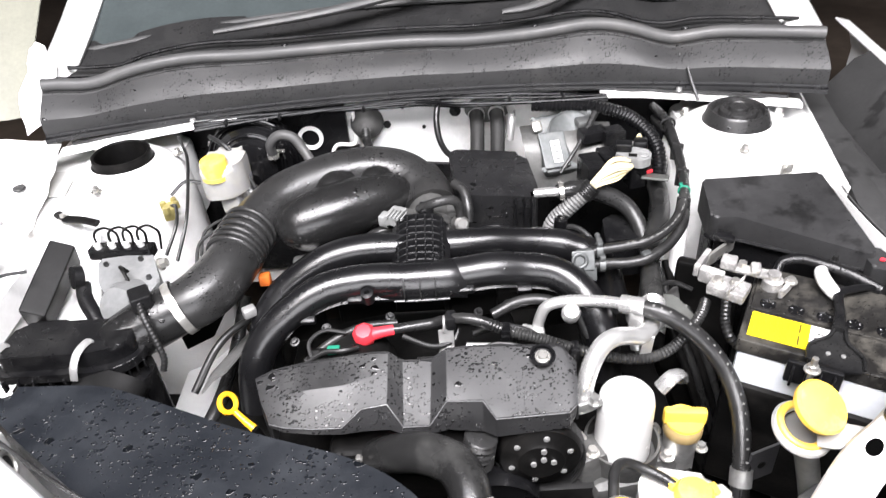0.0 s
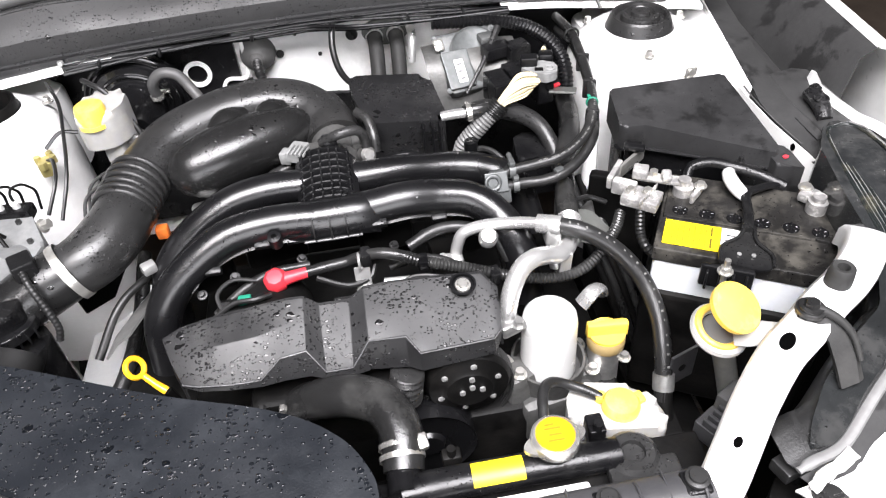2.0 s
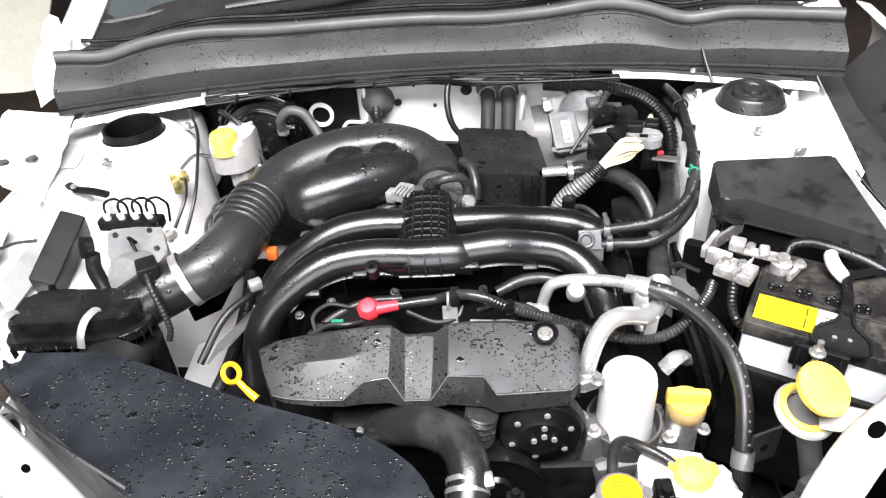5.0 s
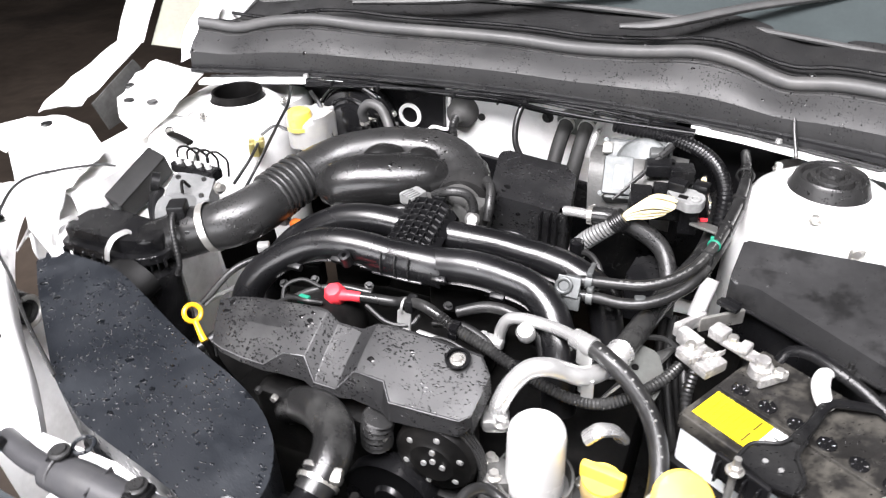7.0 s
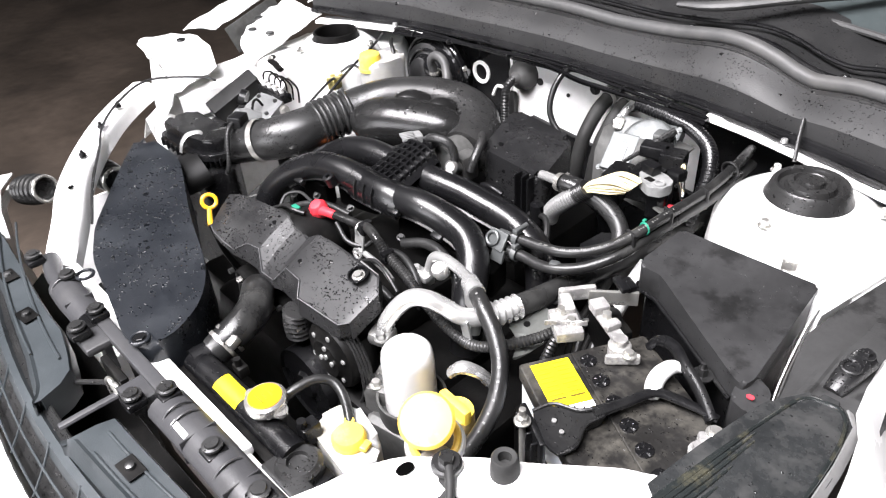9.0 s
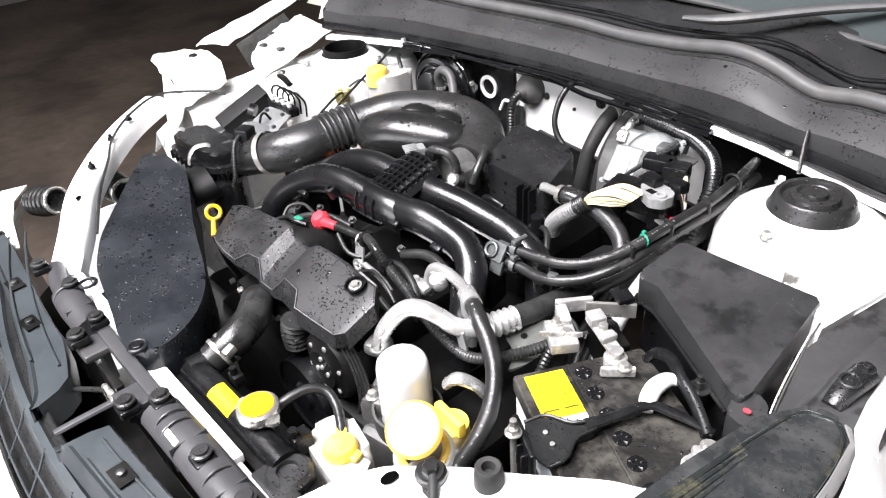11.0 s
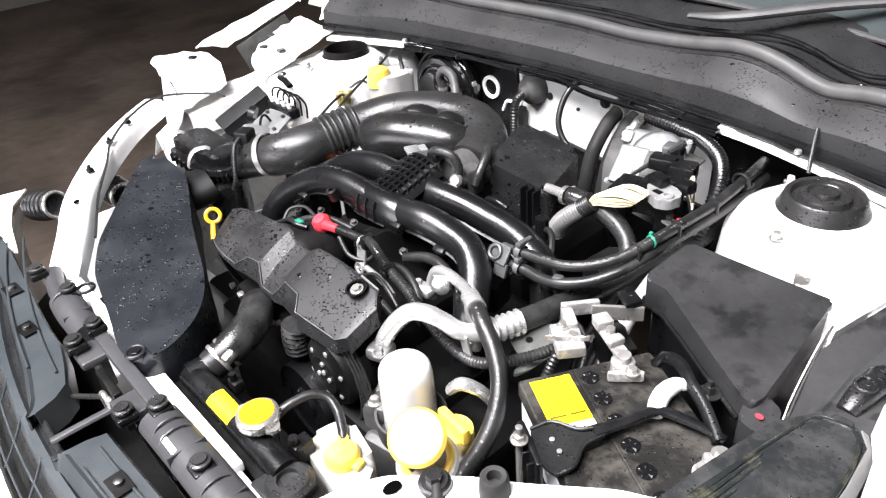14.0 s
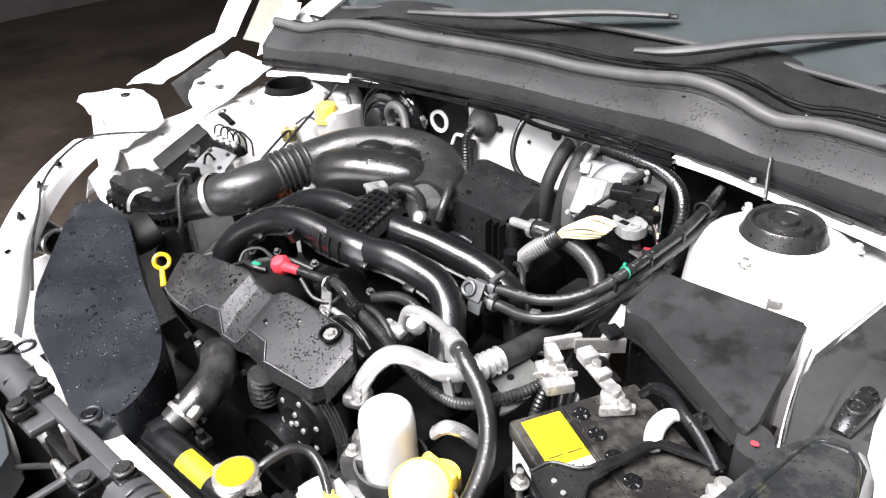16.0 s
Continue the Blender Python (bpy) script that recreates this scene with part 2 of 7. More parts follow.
BATT = material("dusty_battery_top", (0.010, 0.0095, 0.009), 0.42, var=0.25, grain=0.4, grain_scale=220, dirt=(0.082, 0.077, 0.066), dirt_amount=0.65, dirt_scale=27, dirt_from=0.47, dirt_to=0.66, drops=0.5)
CASE = material("battery_case_plastic", (0.56, 0.58, 0.60), 0.42, var=0.05, sss=0.15)
LIDBOX = material("fuse_lid_plastic", (0.022, 0.022, 0.0225), 0.42, rough_var=0.15, scale=9, spec=0.28, var=0.2, grain=0.1, drops=0.35, drop_scale=150, dirt=(0.006, 0.006, 0.006), dirt_amount=0.75, dirt_scale=15, dirt_from=0.52, dirt_to=0.62)
WING_IN = material("wing_liner_plastic", (0.034, 0.034, 0.034), 0.5, spec=0.3, var=0.15, grain=0.2, dirt=(0.012, 0.012, 0.012), dirt_amount=0.8, dirt_scale=14, dirt_from=0.56, dirt_to=0.62)
GLOSS = material("lamp_lens_rim", (0.012, 0.014, 0.014), 0.08, spec=0.8, coat=0.8, var=0.2, dirt=(0.12, 0.11, 0.07), dirt_amount=0.5, dirt_scale=30)
INK_FAINT = material("faint_label_ink", (0.30, 0.19, 0.010), 0.5, var=0.05)
CAP_INK = material("cap_label_ink", (0.42, 0.155, 0.006), 0.5, var=0.05)
RELAY = material("relay_plastic", (0.005, 0.005, 0.005), 0.5, spec=0.18, var=0.2, grain=0.2, dirt=(0.02, 0.02, 0.02), dirt_amount=0.4)
COWL = material("cowl_plastic", (0.018, 0.018, 0.0183), 0.46, spec=0.35, var=0.12, grain=0.3, drops=0.7, drop_scale=190, dirt=(0.034, 0.033, 0.032), dirt_amount=0.5)
SEAL = material("weatherstrip_rubber", (0.05, 0.05, 0.05), 0.5, var=0.12, dirt=(0.09, 0.088, 0.085), dirt_amount=0.6)
GRILLE = material("grille_plastic", (0.030, 0.035, 0.038), 0.36, var=0.12, grain=0.2, dirt=(0.032, 0.036, 0.039), dirt_amount=0.5)
SHROUD = material("grey_shroud_plastic", (0.034, 0.034, 0.036), 0.40, var=0.1, grain=0.2, dirt=(0.060, 0.059, 0.057), dirt_amount=0.5)
LAMP_BLACK = material("scuffed_gloss_black", (0.014, 0.015, 0.0155), 0.16, var=0.25, rough_var=0.1, coat=0.5, grain=0.8, grain_scale=34, drops=0.35, drop_scale=110, dirt=(0.050, 0.050, 0.049), dirt_amount=0.5, dirt_scale=20, dirt_from=0.46, dirt_to=0.6)
WIRE = material("loom_tape", (0.010, 0.010, 0.010), 0.42, var=0.2)
CONDUIT = material("grey_corrugated_conduit", (0.13, 0.13, 0.128), 0.5, var=0.15)
CREAM = material("bare_wire_cream", (0.56, 0.49, 0.31), 0.5, var=0.1)
STEEL_DARK = material("dark_bolt_steel", (0.10, 0.10, 0.10), 0.35, metal=0.9, var=0.2)
GLASSY = material("windscreen_dark_glass", (0.046, 0.055, 0.056), 0.06, var=0.1, spec=0.6)
GREY_PLUG = material("pale_grey_plug_plastic", (0.20, 0.203, 0.20), 0.45, var=0.15, grain=0.2, dirt=(0.06, 0.058, 0.055), dirt_amount=0.5, dirt_scale=30)
SHIELD = material("pressed_grey_shield", (0.125, 0.13, 0.122), 0.42, metal=0.4, var=0.15, grain=0.3, dirt=(0.09, 0.085, 0.08), dirt_amount=0.6, dirt_scale=20)
AMBER = material("amber_plastic", (0.37, 0.27, 0.12), 0.4, var=0.12, sss=0.2)
SHINY = material("glossy_black_enamel", (0.006, 0.006, 0.0065), 0.14, spec=0.6, coat=0.6, var=0.15)
MATTE = material("matte_hose_rubber", (0.020, 0.020, 0.0195), 0.62, spec=0.3, var=0.2, grain=0.3, dirt=(0.05, 0.049, 0.047), dirt_amount=0.5, dirt_scale=14)
PILLAR = material("olive_grey_trim", (0.17, 0.17, 0.135), 0.6, var=0.12, grain=0.2, dirt=(0.26, 0.25, 0.21), dirt_amount=0.5, dirt_scale=9)
FLOOR = material("damp_concrete_floor", (0.064, 0.049, 0.038), 0.6, var=0.35, scale=1.3, grain=0.3, grain_scale=60, dirt=(0.014, 0.011, 0.009), dirt_amount=0.8, dirt_scale=0.9)
PLASTER = material("shed_wall_plaster", (0.08, 0.075, 0.07), 0.8, var=0.2, scale=2.0, dirt=(0.10, 0.09, 0.08), dirt_amount=0.6, dirt_scale=1.2)
ROOF = material("shed_roof_sheet", (0.08, 0.077, 0.074), 0.7, var=0.15, scale=2.0)

# ---- mesh helpers ----


def part(name, bm, mat, parent=None, label="", sharp=38):
    """One mesh object out of a bmesh, under a thing or a part."""
    me = bpy.data.meshes.new(name)
    bmesh.ops.recalc_face_normals(bm, faces=bm.faces[:])
    bm.to_mesh(me)
    bm.free()
    me.materials.append(mat)
    me.polygons.foreach_set("use_smooth", [True] * len(me.polygons))
    me.set_sharp_from_angle(angle=radians(sharp))
    ob = new(name, me)
    if 5 < len(me.polygons) < 900 and max(p.area for p in me.polygons) > 3e-4:
        flat = ob.modifiers.new("flat_faces", "WEIGHTED_NORMAL")
        flat.keep_sharp = True
    if parent is not None:
        ob.parent = parent
        if parent.type == "EMPTY":
            ob.matrix_parent_inverse = parent.matrix_basis.inverted()
    if label:
        tagged(ob, label)
    return ob


def thing(name, label, category, base=(0, 0, 0), group="", kind=""):
    ob = new(name)
    ob.empty_display_size = 0.05
    ob.matrix_basis = Matrix.Translation(base)
    return tagged(ob, label, category, group, kind)


def join(*bms):
    """Several bmeshes in one."""
    out = bms[0]
    for b in bms[1:]:
        me = bpy.data.meshes.new("tmp")
        b.to_mesh(me)
        b.free()
        out.from_mesh(me)
        bpy.data.meshes.remove(me)
    return out


def moved(bm, m):
    bmesh.ops.transform(bm, matrix=m, verts=bm.verts[:])
    return bm


def turn(x, y, z, ax=0, ay=0, az=0):
    return pose(x, y, z, ax, ay, az)


def box(x, y, z, sx, sy, sz, az=0, bevel=0.003, seg=2, ax=0, ay=0, taper=1.0):
    """A rounded box with its middle at x, y, z; taper scales its top."""
    bm = bmesh.new()
    bmesh.ops.create_cube(bm, size=1.0)
    for v in bm.verts:
        k = taper if v.co.z > 0 else 1.0
        v.co = Vector((v.co.x * sx * k, v.co.y * sy * k, v.co.z * sz))
    if bevel > 0:
        b = min(bevel, 0.45 * min(sx, sy, sz))
        bmesh.ops.bevel(bm, geom=bm.edges[:], offset=b, segments=seg, affect="EDGES", profile=0.5)
    return moved(bm, turn(x, y, z, ax, ay, az))


def spline(points, per=8):
    """A Catmull-Rom line through the points (tuples of any length)."""
    p = [np.array(q, float) for q in points]
    if len(p) == 2:
        return [p[0] + (p[1] - p[0]) * k / per for k in range(per + 1)]
    p = [2 * p[0] - p[1], *p, 2 * p[-1] - p[-2]]
    out = []
    for i in range(1, len(p) - 2):
        a, b, c, d = p[i - 1: i + 3]
        for k in range(per):
            t = k / per
            out.append(0.5 * (2 * b + (c - a) * t + (2 * a - 5 * b + 4 * c - d) * t * t + (3 * b - a - 3 * c + d) * t ** 3))
    out.append(p[-2])
    return out


def tube(points, r, seg=14, per=8, wide=1.0, ribs=None, caps=True, hollow=0.0):
    """A tube along a smooth line. r: one radius or one per point; wide: its width across against its height;
    ribs: (pitch, depth, from, to) of a corrugated stretch, as shares of the length."""
    rad = [r] * len(points) if isinstance(r, (int, float)) else list(r)
    line = spline([(*p, q) for p, q in zip(points, rad)], per)
    if ribs:
        xyz = np.array([q[:3] for q in line])
        run = np.r_[0, np.cumsum(np.linalg.norm(np.diff(xyz, axis=0), axis=1))]
        count = max(8, int(run[-1] / ribs[0] * 4))
        u = np.linspace(0, run[-1], count + 1)
        dense = [np.array([np.interp(s, run, np.array(line)[:, k]) for k in range(4)]) for s in u]
        for i, q in enumerate(dense):
            share = u[i] / run[-1]
            if ribs[2] <= share <= ribs[3]:
                q[3] += ribs[1] * (0.5 if i % 4 in (1, 3) else (1.0 if i % 4 == 2 else 0.0))
        line = dense
    bm = bmesh.new()
    rings, up = [], None
    for i, q in enumerate(line):
        here = Vector(q[:3])
        ahead = Vector(line[min(i + 1, len(line) - 1)][:3]) - Vector(line[max(i - 1, 0)][:3])
        ahead = ahead.normalized() if ahead.length > 1e-9 else Vector((0, 0, 1))
        if up is None:
            up = Vector((0, 0, 1)) if abs(ahead.z) < 0.9 else Vector((0, 1, 0))
        up = (up - ahead * up.dot(ahead)).normalized()
        side = ahead.cross(up)
        rings.append([bm.verts.new(here + (side * math.cos(a) * wide + up * math.sin(a)) * q[3])
                      for a in (2 * math.pi * k / seg for k in range(seg))])
    for a, b in zip(rings, rings[1:]):
        for k in range(seg):
            bm.faces.new((a[k], a[(k + 1) % seg], b[(k + 1) % seg], b[k]))
    if caps:
        bm.faces.new(rings[0][::-1])
        bm.faces.new(rings[-1])
    return bm


def lathe(profile, x=0, y=0, z=0, ax=0, ay=0, az=0, seg=32, squash=1.0):
    """A turned body: profile of (radius, height) about the z axis, then tilted and moved."""
    bm = bmesh.new()
    rings = []
    for r, h in profile:
        if r < 1e-6:
            rings.append([bm.verts.new((0, 0, h))])
        else:
            rings.append([bm.verts.new((r * math.cos(2 * math.pi * k / seg), squash * r * math.sin(2 * math.pi * k / seg), h)) for k in range(seg)])
    for a, b in zip(rings, rings[1:]):
        for k in range(seg):
            j = (k + 1) % seg
            if len(a) == 1 and len(b) == 1:
                continue
            if len(a) == 1:
                bm.faces.new((a[0], b[k], b[j]))
            elif len(b) == 1:
                bm.faces.new((a[k], a[j], b[0]))
            else:
                bm.faces.new((a[k], a[j], b[j], b[k]))
    return moved(bm, turn(x, y, z, ax, ay, az))


def prism(outline, z0, z1, bevel=0.004, seg=2, round_corner=0.0, top=None):
    """A plan outline raised from z0 to z1; top(x, y) may give its upper height instead. round_corner rounds the plan."""
    pts = [Vector((*p, 0)) for p in outline]
    if round_corner:
        rounded = []
        for i, p in enumerate(pts):
            a, b = pts[i - 1] - p, pts[(i + 1) % len(pts)] - p
            d = min(round_corner, a.length * 0.45, b.length * 0.45)
            s, e = p + a.normalized() * d, p + b.normalized() * d
            for k in range(5):
                t = k / 4
                rounded.append(s * (1 - t) ** 2 + p * 2 * t * (1 - t) + e * t * t)
        pts = rounded
    bm = bmesh.new()
    low = [bm.verts.new((p.x, p.y, z0)) for p in pts]
    high = [bm.verts.new((p.x, p.y, top(p.x, p.y) if top else z1)) for p in pts]
    bm.faces.new(low[::-1])
    cap = bm.faces.new(high)
    n = len(pts)
    for k in range(n):
        bm.faces.new((low[k], low[(k + 1) % n], high[(k + 1) % n], high[k]))
    if bevel:
        bmesh.ops.bevel(bm, geom=list(cap.edges), offset=bevel, segments=seg, affect="EDGES", profile=0.5)
    return bm


def sheet(grid, thick=0.002, closed=False):
    """A bent panel through a grid of points, with thickness."""
    bm = bmesh.new()
    rows = [[bm.verts.new(p) for p in row] for row in grid]
    faces = []
    for a, b in zip(rows, rows[1:]):
        for k in range(len(a) - 1):
            faces.append(bm.faces.new((a[k], a[k + 1], b[k + 1], b[k])))
    bmesh.ops.recalc_face_normals(bm, faces=bm.faces[:])
    if thick:
        bmesh.ops.solidify(bm, geom=bm.faces[:], thickness=thick)
    return bm


def hexagon(x, y, z, r, h, ax=0, ay=0, az=0, washer=0.0):
    """A bolt head, with an optional washer under it."""
    bm = lathe([(0, 0), (r, 0), (r, h * 0.85), (r * 0.9, h), (0, h)], seg=6)
    if washer:
        bm = join(bm, lathe([(0, -0.0005), (washer, -0.0005), (washer, 0.0015), (0, 0.0015)], seg=18))
    return moved(bm, turn(x, y, z, ax, ay, az))


def ring(x, y, z, r, w, ax=0, ay=0, az=0, seg=28, fat=8, squash=1.0):
    """A torus of radius r and thickness w."""
    bm = bmesh.new()
    loops = []
    for k in range(seg):
        a = 2 * math.pi * k / seg
        loops.append([bm.verts.new(((r + w * math.cos(b)) * math.cos(a), squash * (r + w * math.cos(b)) * math.sin(a), w * math.sin(b)))
                      for b in (2 * math.pi * j / fat for j in range(fat))])
    for k in range(seg):
        p, q2 = loops[k], loops[(k + 1) % seg]
        for j in range(fat):
            bm.faces.new((p[j], q2[j], q2[(j + 1) % fat], p[(j + 1) % fat]))
    return moved(bm, turn(x, y, z, ax, ay, az))


def clamp_band(x, y, z, r, w, ax, ay, az):
    """A worm-drive hose clamp: band, screw housing and screw."""
    b = lathe([(r, -w / 2), (r + 0.0012, -w / 2), (r + 0.0012, w / 2), (r, w / 2), (r, -w / 2)], seg=32)
    b = join(b, box(0, r + 0.004, 0, 0.016, 0.008, w * 0.95, bevel=0.0015), lathe([(0, 0), (0.004, 0), (0.004, 0.014), (0, 0.014)], 0.006, r + 0.0045, 0, 0, 90, 0, seg=10))
    return moved(b, turn(x, y, z, ax, ay, az))


# ---- the shed ----
floor_ob = part("floor", sheet([[(-7 + 14 * i / 24, -6 + 15 * j / 24, 0) for i in range(25)] for j in range(25)], 0.05), FLOOR)
tagged(floor_ob, "dark damp concrete floor stained with oil", "floor", kind="structure")
for nm, g in (("wall_north", (0, 9.05, 1.75, 14.2, 0.1, 3.6)), ("wall_south", (-4.4, -4.05, 1.75, 5.4, 0.1, 3.6)), ("wall_south_2", (4.4, -4.05, 1.75, 5.4, 0.1, 3.6)), ("lintel", (0, -4.05, 3.2, 3.4, 0.1, 0.7)),
              ("wall_west", (-7.05, 1.5, 1.75, 0.1, 15, 3.6)), ("wall_east", (7.05, 1.5, 1.75, 0.1, 15, 3.6))):
    tagged(part(nm, box(*g, bevel=0), PLASTER), "grey plastered shed wall, stained and dim", "wall", kind="structure")
roof = bmesh.new()
for g in ((-4.25, 1.5, 5.5, 15.0), (4.25, 1.5, 5.5, 15.0), (0, -4.05, 3.0, 3.9), (0, 4.4, 3.0, 9.2)):
    roof = join(roof, box(g[0], g[1], 3.53, g[2], g[3], 0.06, bevel=0))
tagged(part("ceiling", roof, ROOF), "sheet roof with an open roof light", "ceiling", kind="structure")

# ---- the car body round the engine bay ----
body = thing("car_body", "white car body shell with bonnet and one wing removed", "car", (0, 0.9, 0))


def seal_y(x):
    return 0.99 - 0.2 * x * x


def seal_z(x):
    s = 1.091 - 0.005 * math.exp(-((x - 0.09) / 0.08) ** 2) + 0.016 * math.exp(-((x - 0.325) / 0.085) ** 2) - 0.013 * math.exp(-((x - 0.465) / 0.05) ** 2)
    return s + 0.010 * math.exp(-((x + 0.45) / 0.10) ** 2) - 0.012 * math.exp(-((x + 0.62) / 0.05) ** 2)


XS = [-0.70 + 1.42 * i / 90 for i in range(91)]
firewall = part("firewall", join(box(0.02, 0.976, 0.78, 1.30, 0.012, 0.46, bevel=0.002), box(0.02, 0.962, 1.004, 1.2, 0.04, 0.012, bevel=0.004)), WHITE_IN, body, "white painted bulkhead")
part("sound_mat", join(prism([(-0.60, 0.955), (-0.165, 0.955), (-0.165, 0.968), (-0.60, 0.968)], 0.6, 0.992, 0.003),
                       prism([(-0.20, 0.952), (-0.145, 0.952), (-0.145, 0.962), (-0.20, 0.962)], 0.6, 0.90, 0.003)), PLASTIC, firewall, "black bulkhead insulation")
part("sound_mat", prism([(0.30, 0.955), (0.60, 0.955), (0.60, 0.968), (0.30, 0.968)], 0.6, 0.992, 0.003), PLASTIC, firewall, "black bulkhead insulation")
part("sound_mat", prism([(-0.10, 0.955), (0.30, 0.955), (0.30, 0.968), (-0.10, 0.968)], 0.55, 0.83, 0.004, top=lambda x, y: 0.832 - 0.25 * min(x, 0.08)), PLASTIC, firewall, "black bulkhead insulation")
part("access_ring", lathe([(0.018, 0), (0.026, 0), (0.026, 0.004), (0.018, 0.004), (0.018, 0)], -0.242, 0.9545, 0.924, 90), WHITE, firewall)
part("insulation_cut", join(*[tube(p, 0.004, 8, 4) for p in ([(-0.205, 0.951, 0.88), (-0.19, 0.951, 0.905), (-0.155, 0.951, 0.905), (-0.148, 0.951, 0.93), (-0.15, 0.951, 0.985)],)]), WHITE, firewall)
for hx, hz, hr in ((-0.085, 0.935, 0.008), (0.055, 0.955, 0.012), (-0.01, 0.925, 0.004), (-0.05, 0.97, 0.003)):
    part("plug", lathe([(0, 0), (hr, 0), (hr * 0.9, 0.003), (0, 0.004)], hx, 0.9695, hz, 90, seg=20), RUBBER, firewall)
grom = part("grommet", lathe([(0.034, 0.0), (0.033, 0.012), (0.027, 0.026), (0.014, 0.034), (0.010, 0.045), (0, 0.045)], -0.125, 0.970, 0.944, 90, seg=28), SEAL, firewall, "grey rubber bulkhead grommet")
part("loom", tube([(-0.125, 0.93, 0.944), (-0.122, 0.905, 0.935), (-0.115, 0.89, 0.91), (-0.11, 0.885, 0.86)], 0.008, 10, ribs=(0.006, 0.0015, 0, 1)), WIRE, grom)

part("cowl_panel", sheet([[(x, seal_y(x) - dy - 0.012, 1.022 + (seal_z(x) - 1.022) * k) for x in XS] for k, dy in ((0, 0.046), (0.2, 0.0465), (0.42, 0.045), (0.48, 0.042), (0.7, 0.026), (0.85, 0.012), (1.0, 0.0))], 0.004), COWL, body, "black plastic cowl panel beaded with water", 25)
part("cowl_lip", sheet([[(x, seal_y(x) - 0.057 - d, 1.022 - h) for x in XS] for d, h in ((0, 0), (0.002, 0.005), (0.007, 0.007), (0.008, 0.013))], 0.003), PLASTIC, body)
part("weatherstrip", tube([(x, seal_y(x) - 0.008, seal_z(x) + 0.009) for x in XS[::2]], 0.0115, 14, 4), SEAL, body, "grey rubber bonnet seal")
part("weatherstrip_foot", tube([(x, seal_y(x) - 0.016, seal_z(x) - 0.006) for x in XS[::2]], 0.004, 8, 3), RUBBER, body)
part("cowl_grille", sheet([[(x * (1 + 0.05 * k), seal_y(x) + 0.012 + 0.20 * k, seal_z(x) - 0.004 - 0.02 * math.sin(3.14 * k) + 0.02 * k) for x in XS] for k in (0, 0.12, 0.25, 0.5, 0.75, 1.0)], 0.004), COWL, body)
for off, dz, r in ((0.045, -0.002, 0.005), (0.10, 0.0, 0.004)):
    part("cowl_rib", tube([(x, seal_y(x) + off, seal_z(x) + dz) for x in XS[::3]], r, 8, 3), PLASTIC, body)
for i in range(46):
    x = -0.30 + i * 0.0095
    if i % 23 > 2:
        part("vent_slat", box(x, seal_y(x) + 0.028, seal_z(x) + 0.001, 0.004, 0.016, 0.006, bevel=0.001, seg=1), PLASTIC, body)
for x in (-0.5, -0.27, 0.22, 0.5):
    part("cowl_clip", lathe([(0, 0), (0.008, 0), (0.008, 0.006), (0.005, 0.010), (0, 0.011)], x, seal_y(x) + 0.03, seal_z(x) + 0.002, seg=14), PLASTIC, body)
part("windscreen", sheet([[(x, seal_y(x) + 0.20 + 0.75 * k, 1.11 + 0.48 * k - 0.05 * x * x) for x in XS[::3]] for k in (0, 0.25, 0.5, 0.75, 1.0)], 0.005), GLASSY, body, "dark wet windscreen")
part("screen_trim", tube([(x, seal_y(x) + 0.20, 1.113 - 0.05 * x * x) for x in XS[::3]], 0.006, 8, 3), SEAL, body)
for pts in ([(0.16, 1.06, 1.118), (0.24, 1.075, 1.125), (0.40, 1.16, 1.15), (0.62, 1.26, 1.17)], [(-0.42, 1.06, 1.118), (-0.20, 1.10, 1.13), (0.02, 1.16, 1.15), (0.16, 1.19, 1.155)]):
    w = thing("wiper", "grey wiper arm resting on the dark windscreen", "wiper", pts[0], "windscreen wipers")
    part("arm", tube(pts, [0.005, 0.009, 0.008, 0.005], 10, 6, 1.3), SEAL, w)
    part("blade", tube([(p[0] + 0.01, p[1] + 0.018, p[2] - 0.006) for p in pts[1:]], 0.005, 8, 6), RUBBER, w)
part("roof_panel", box(0, 2.35, 1.62, 1.25, 0.8, 0.03, bevel=0.01), WHITE, body)
for side in (-1, 1):
    part("screen_pillar", tube([(side * 0.735, 0.98, 1.06), (side * 0.72, 1.2, 1.16), (side * 0.66, 1.6, 1.42), (side * 0.60, 1.95, 1.62)], 0.028, 12, 6, 1.3), WHITE, body)

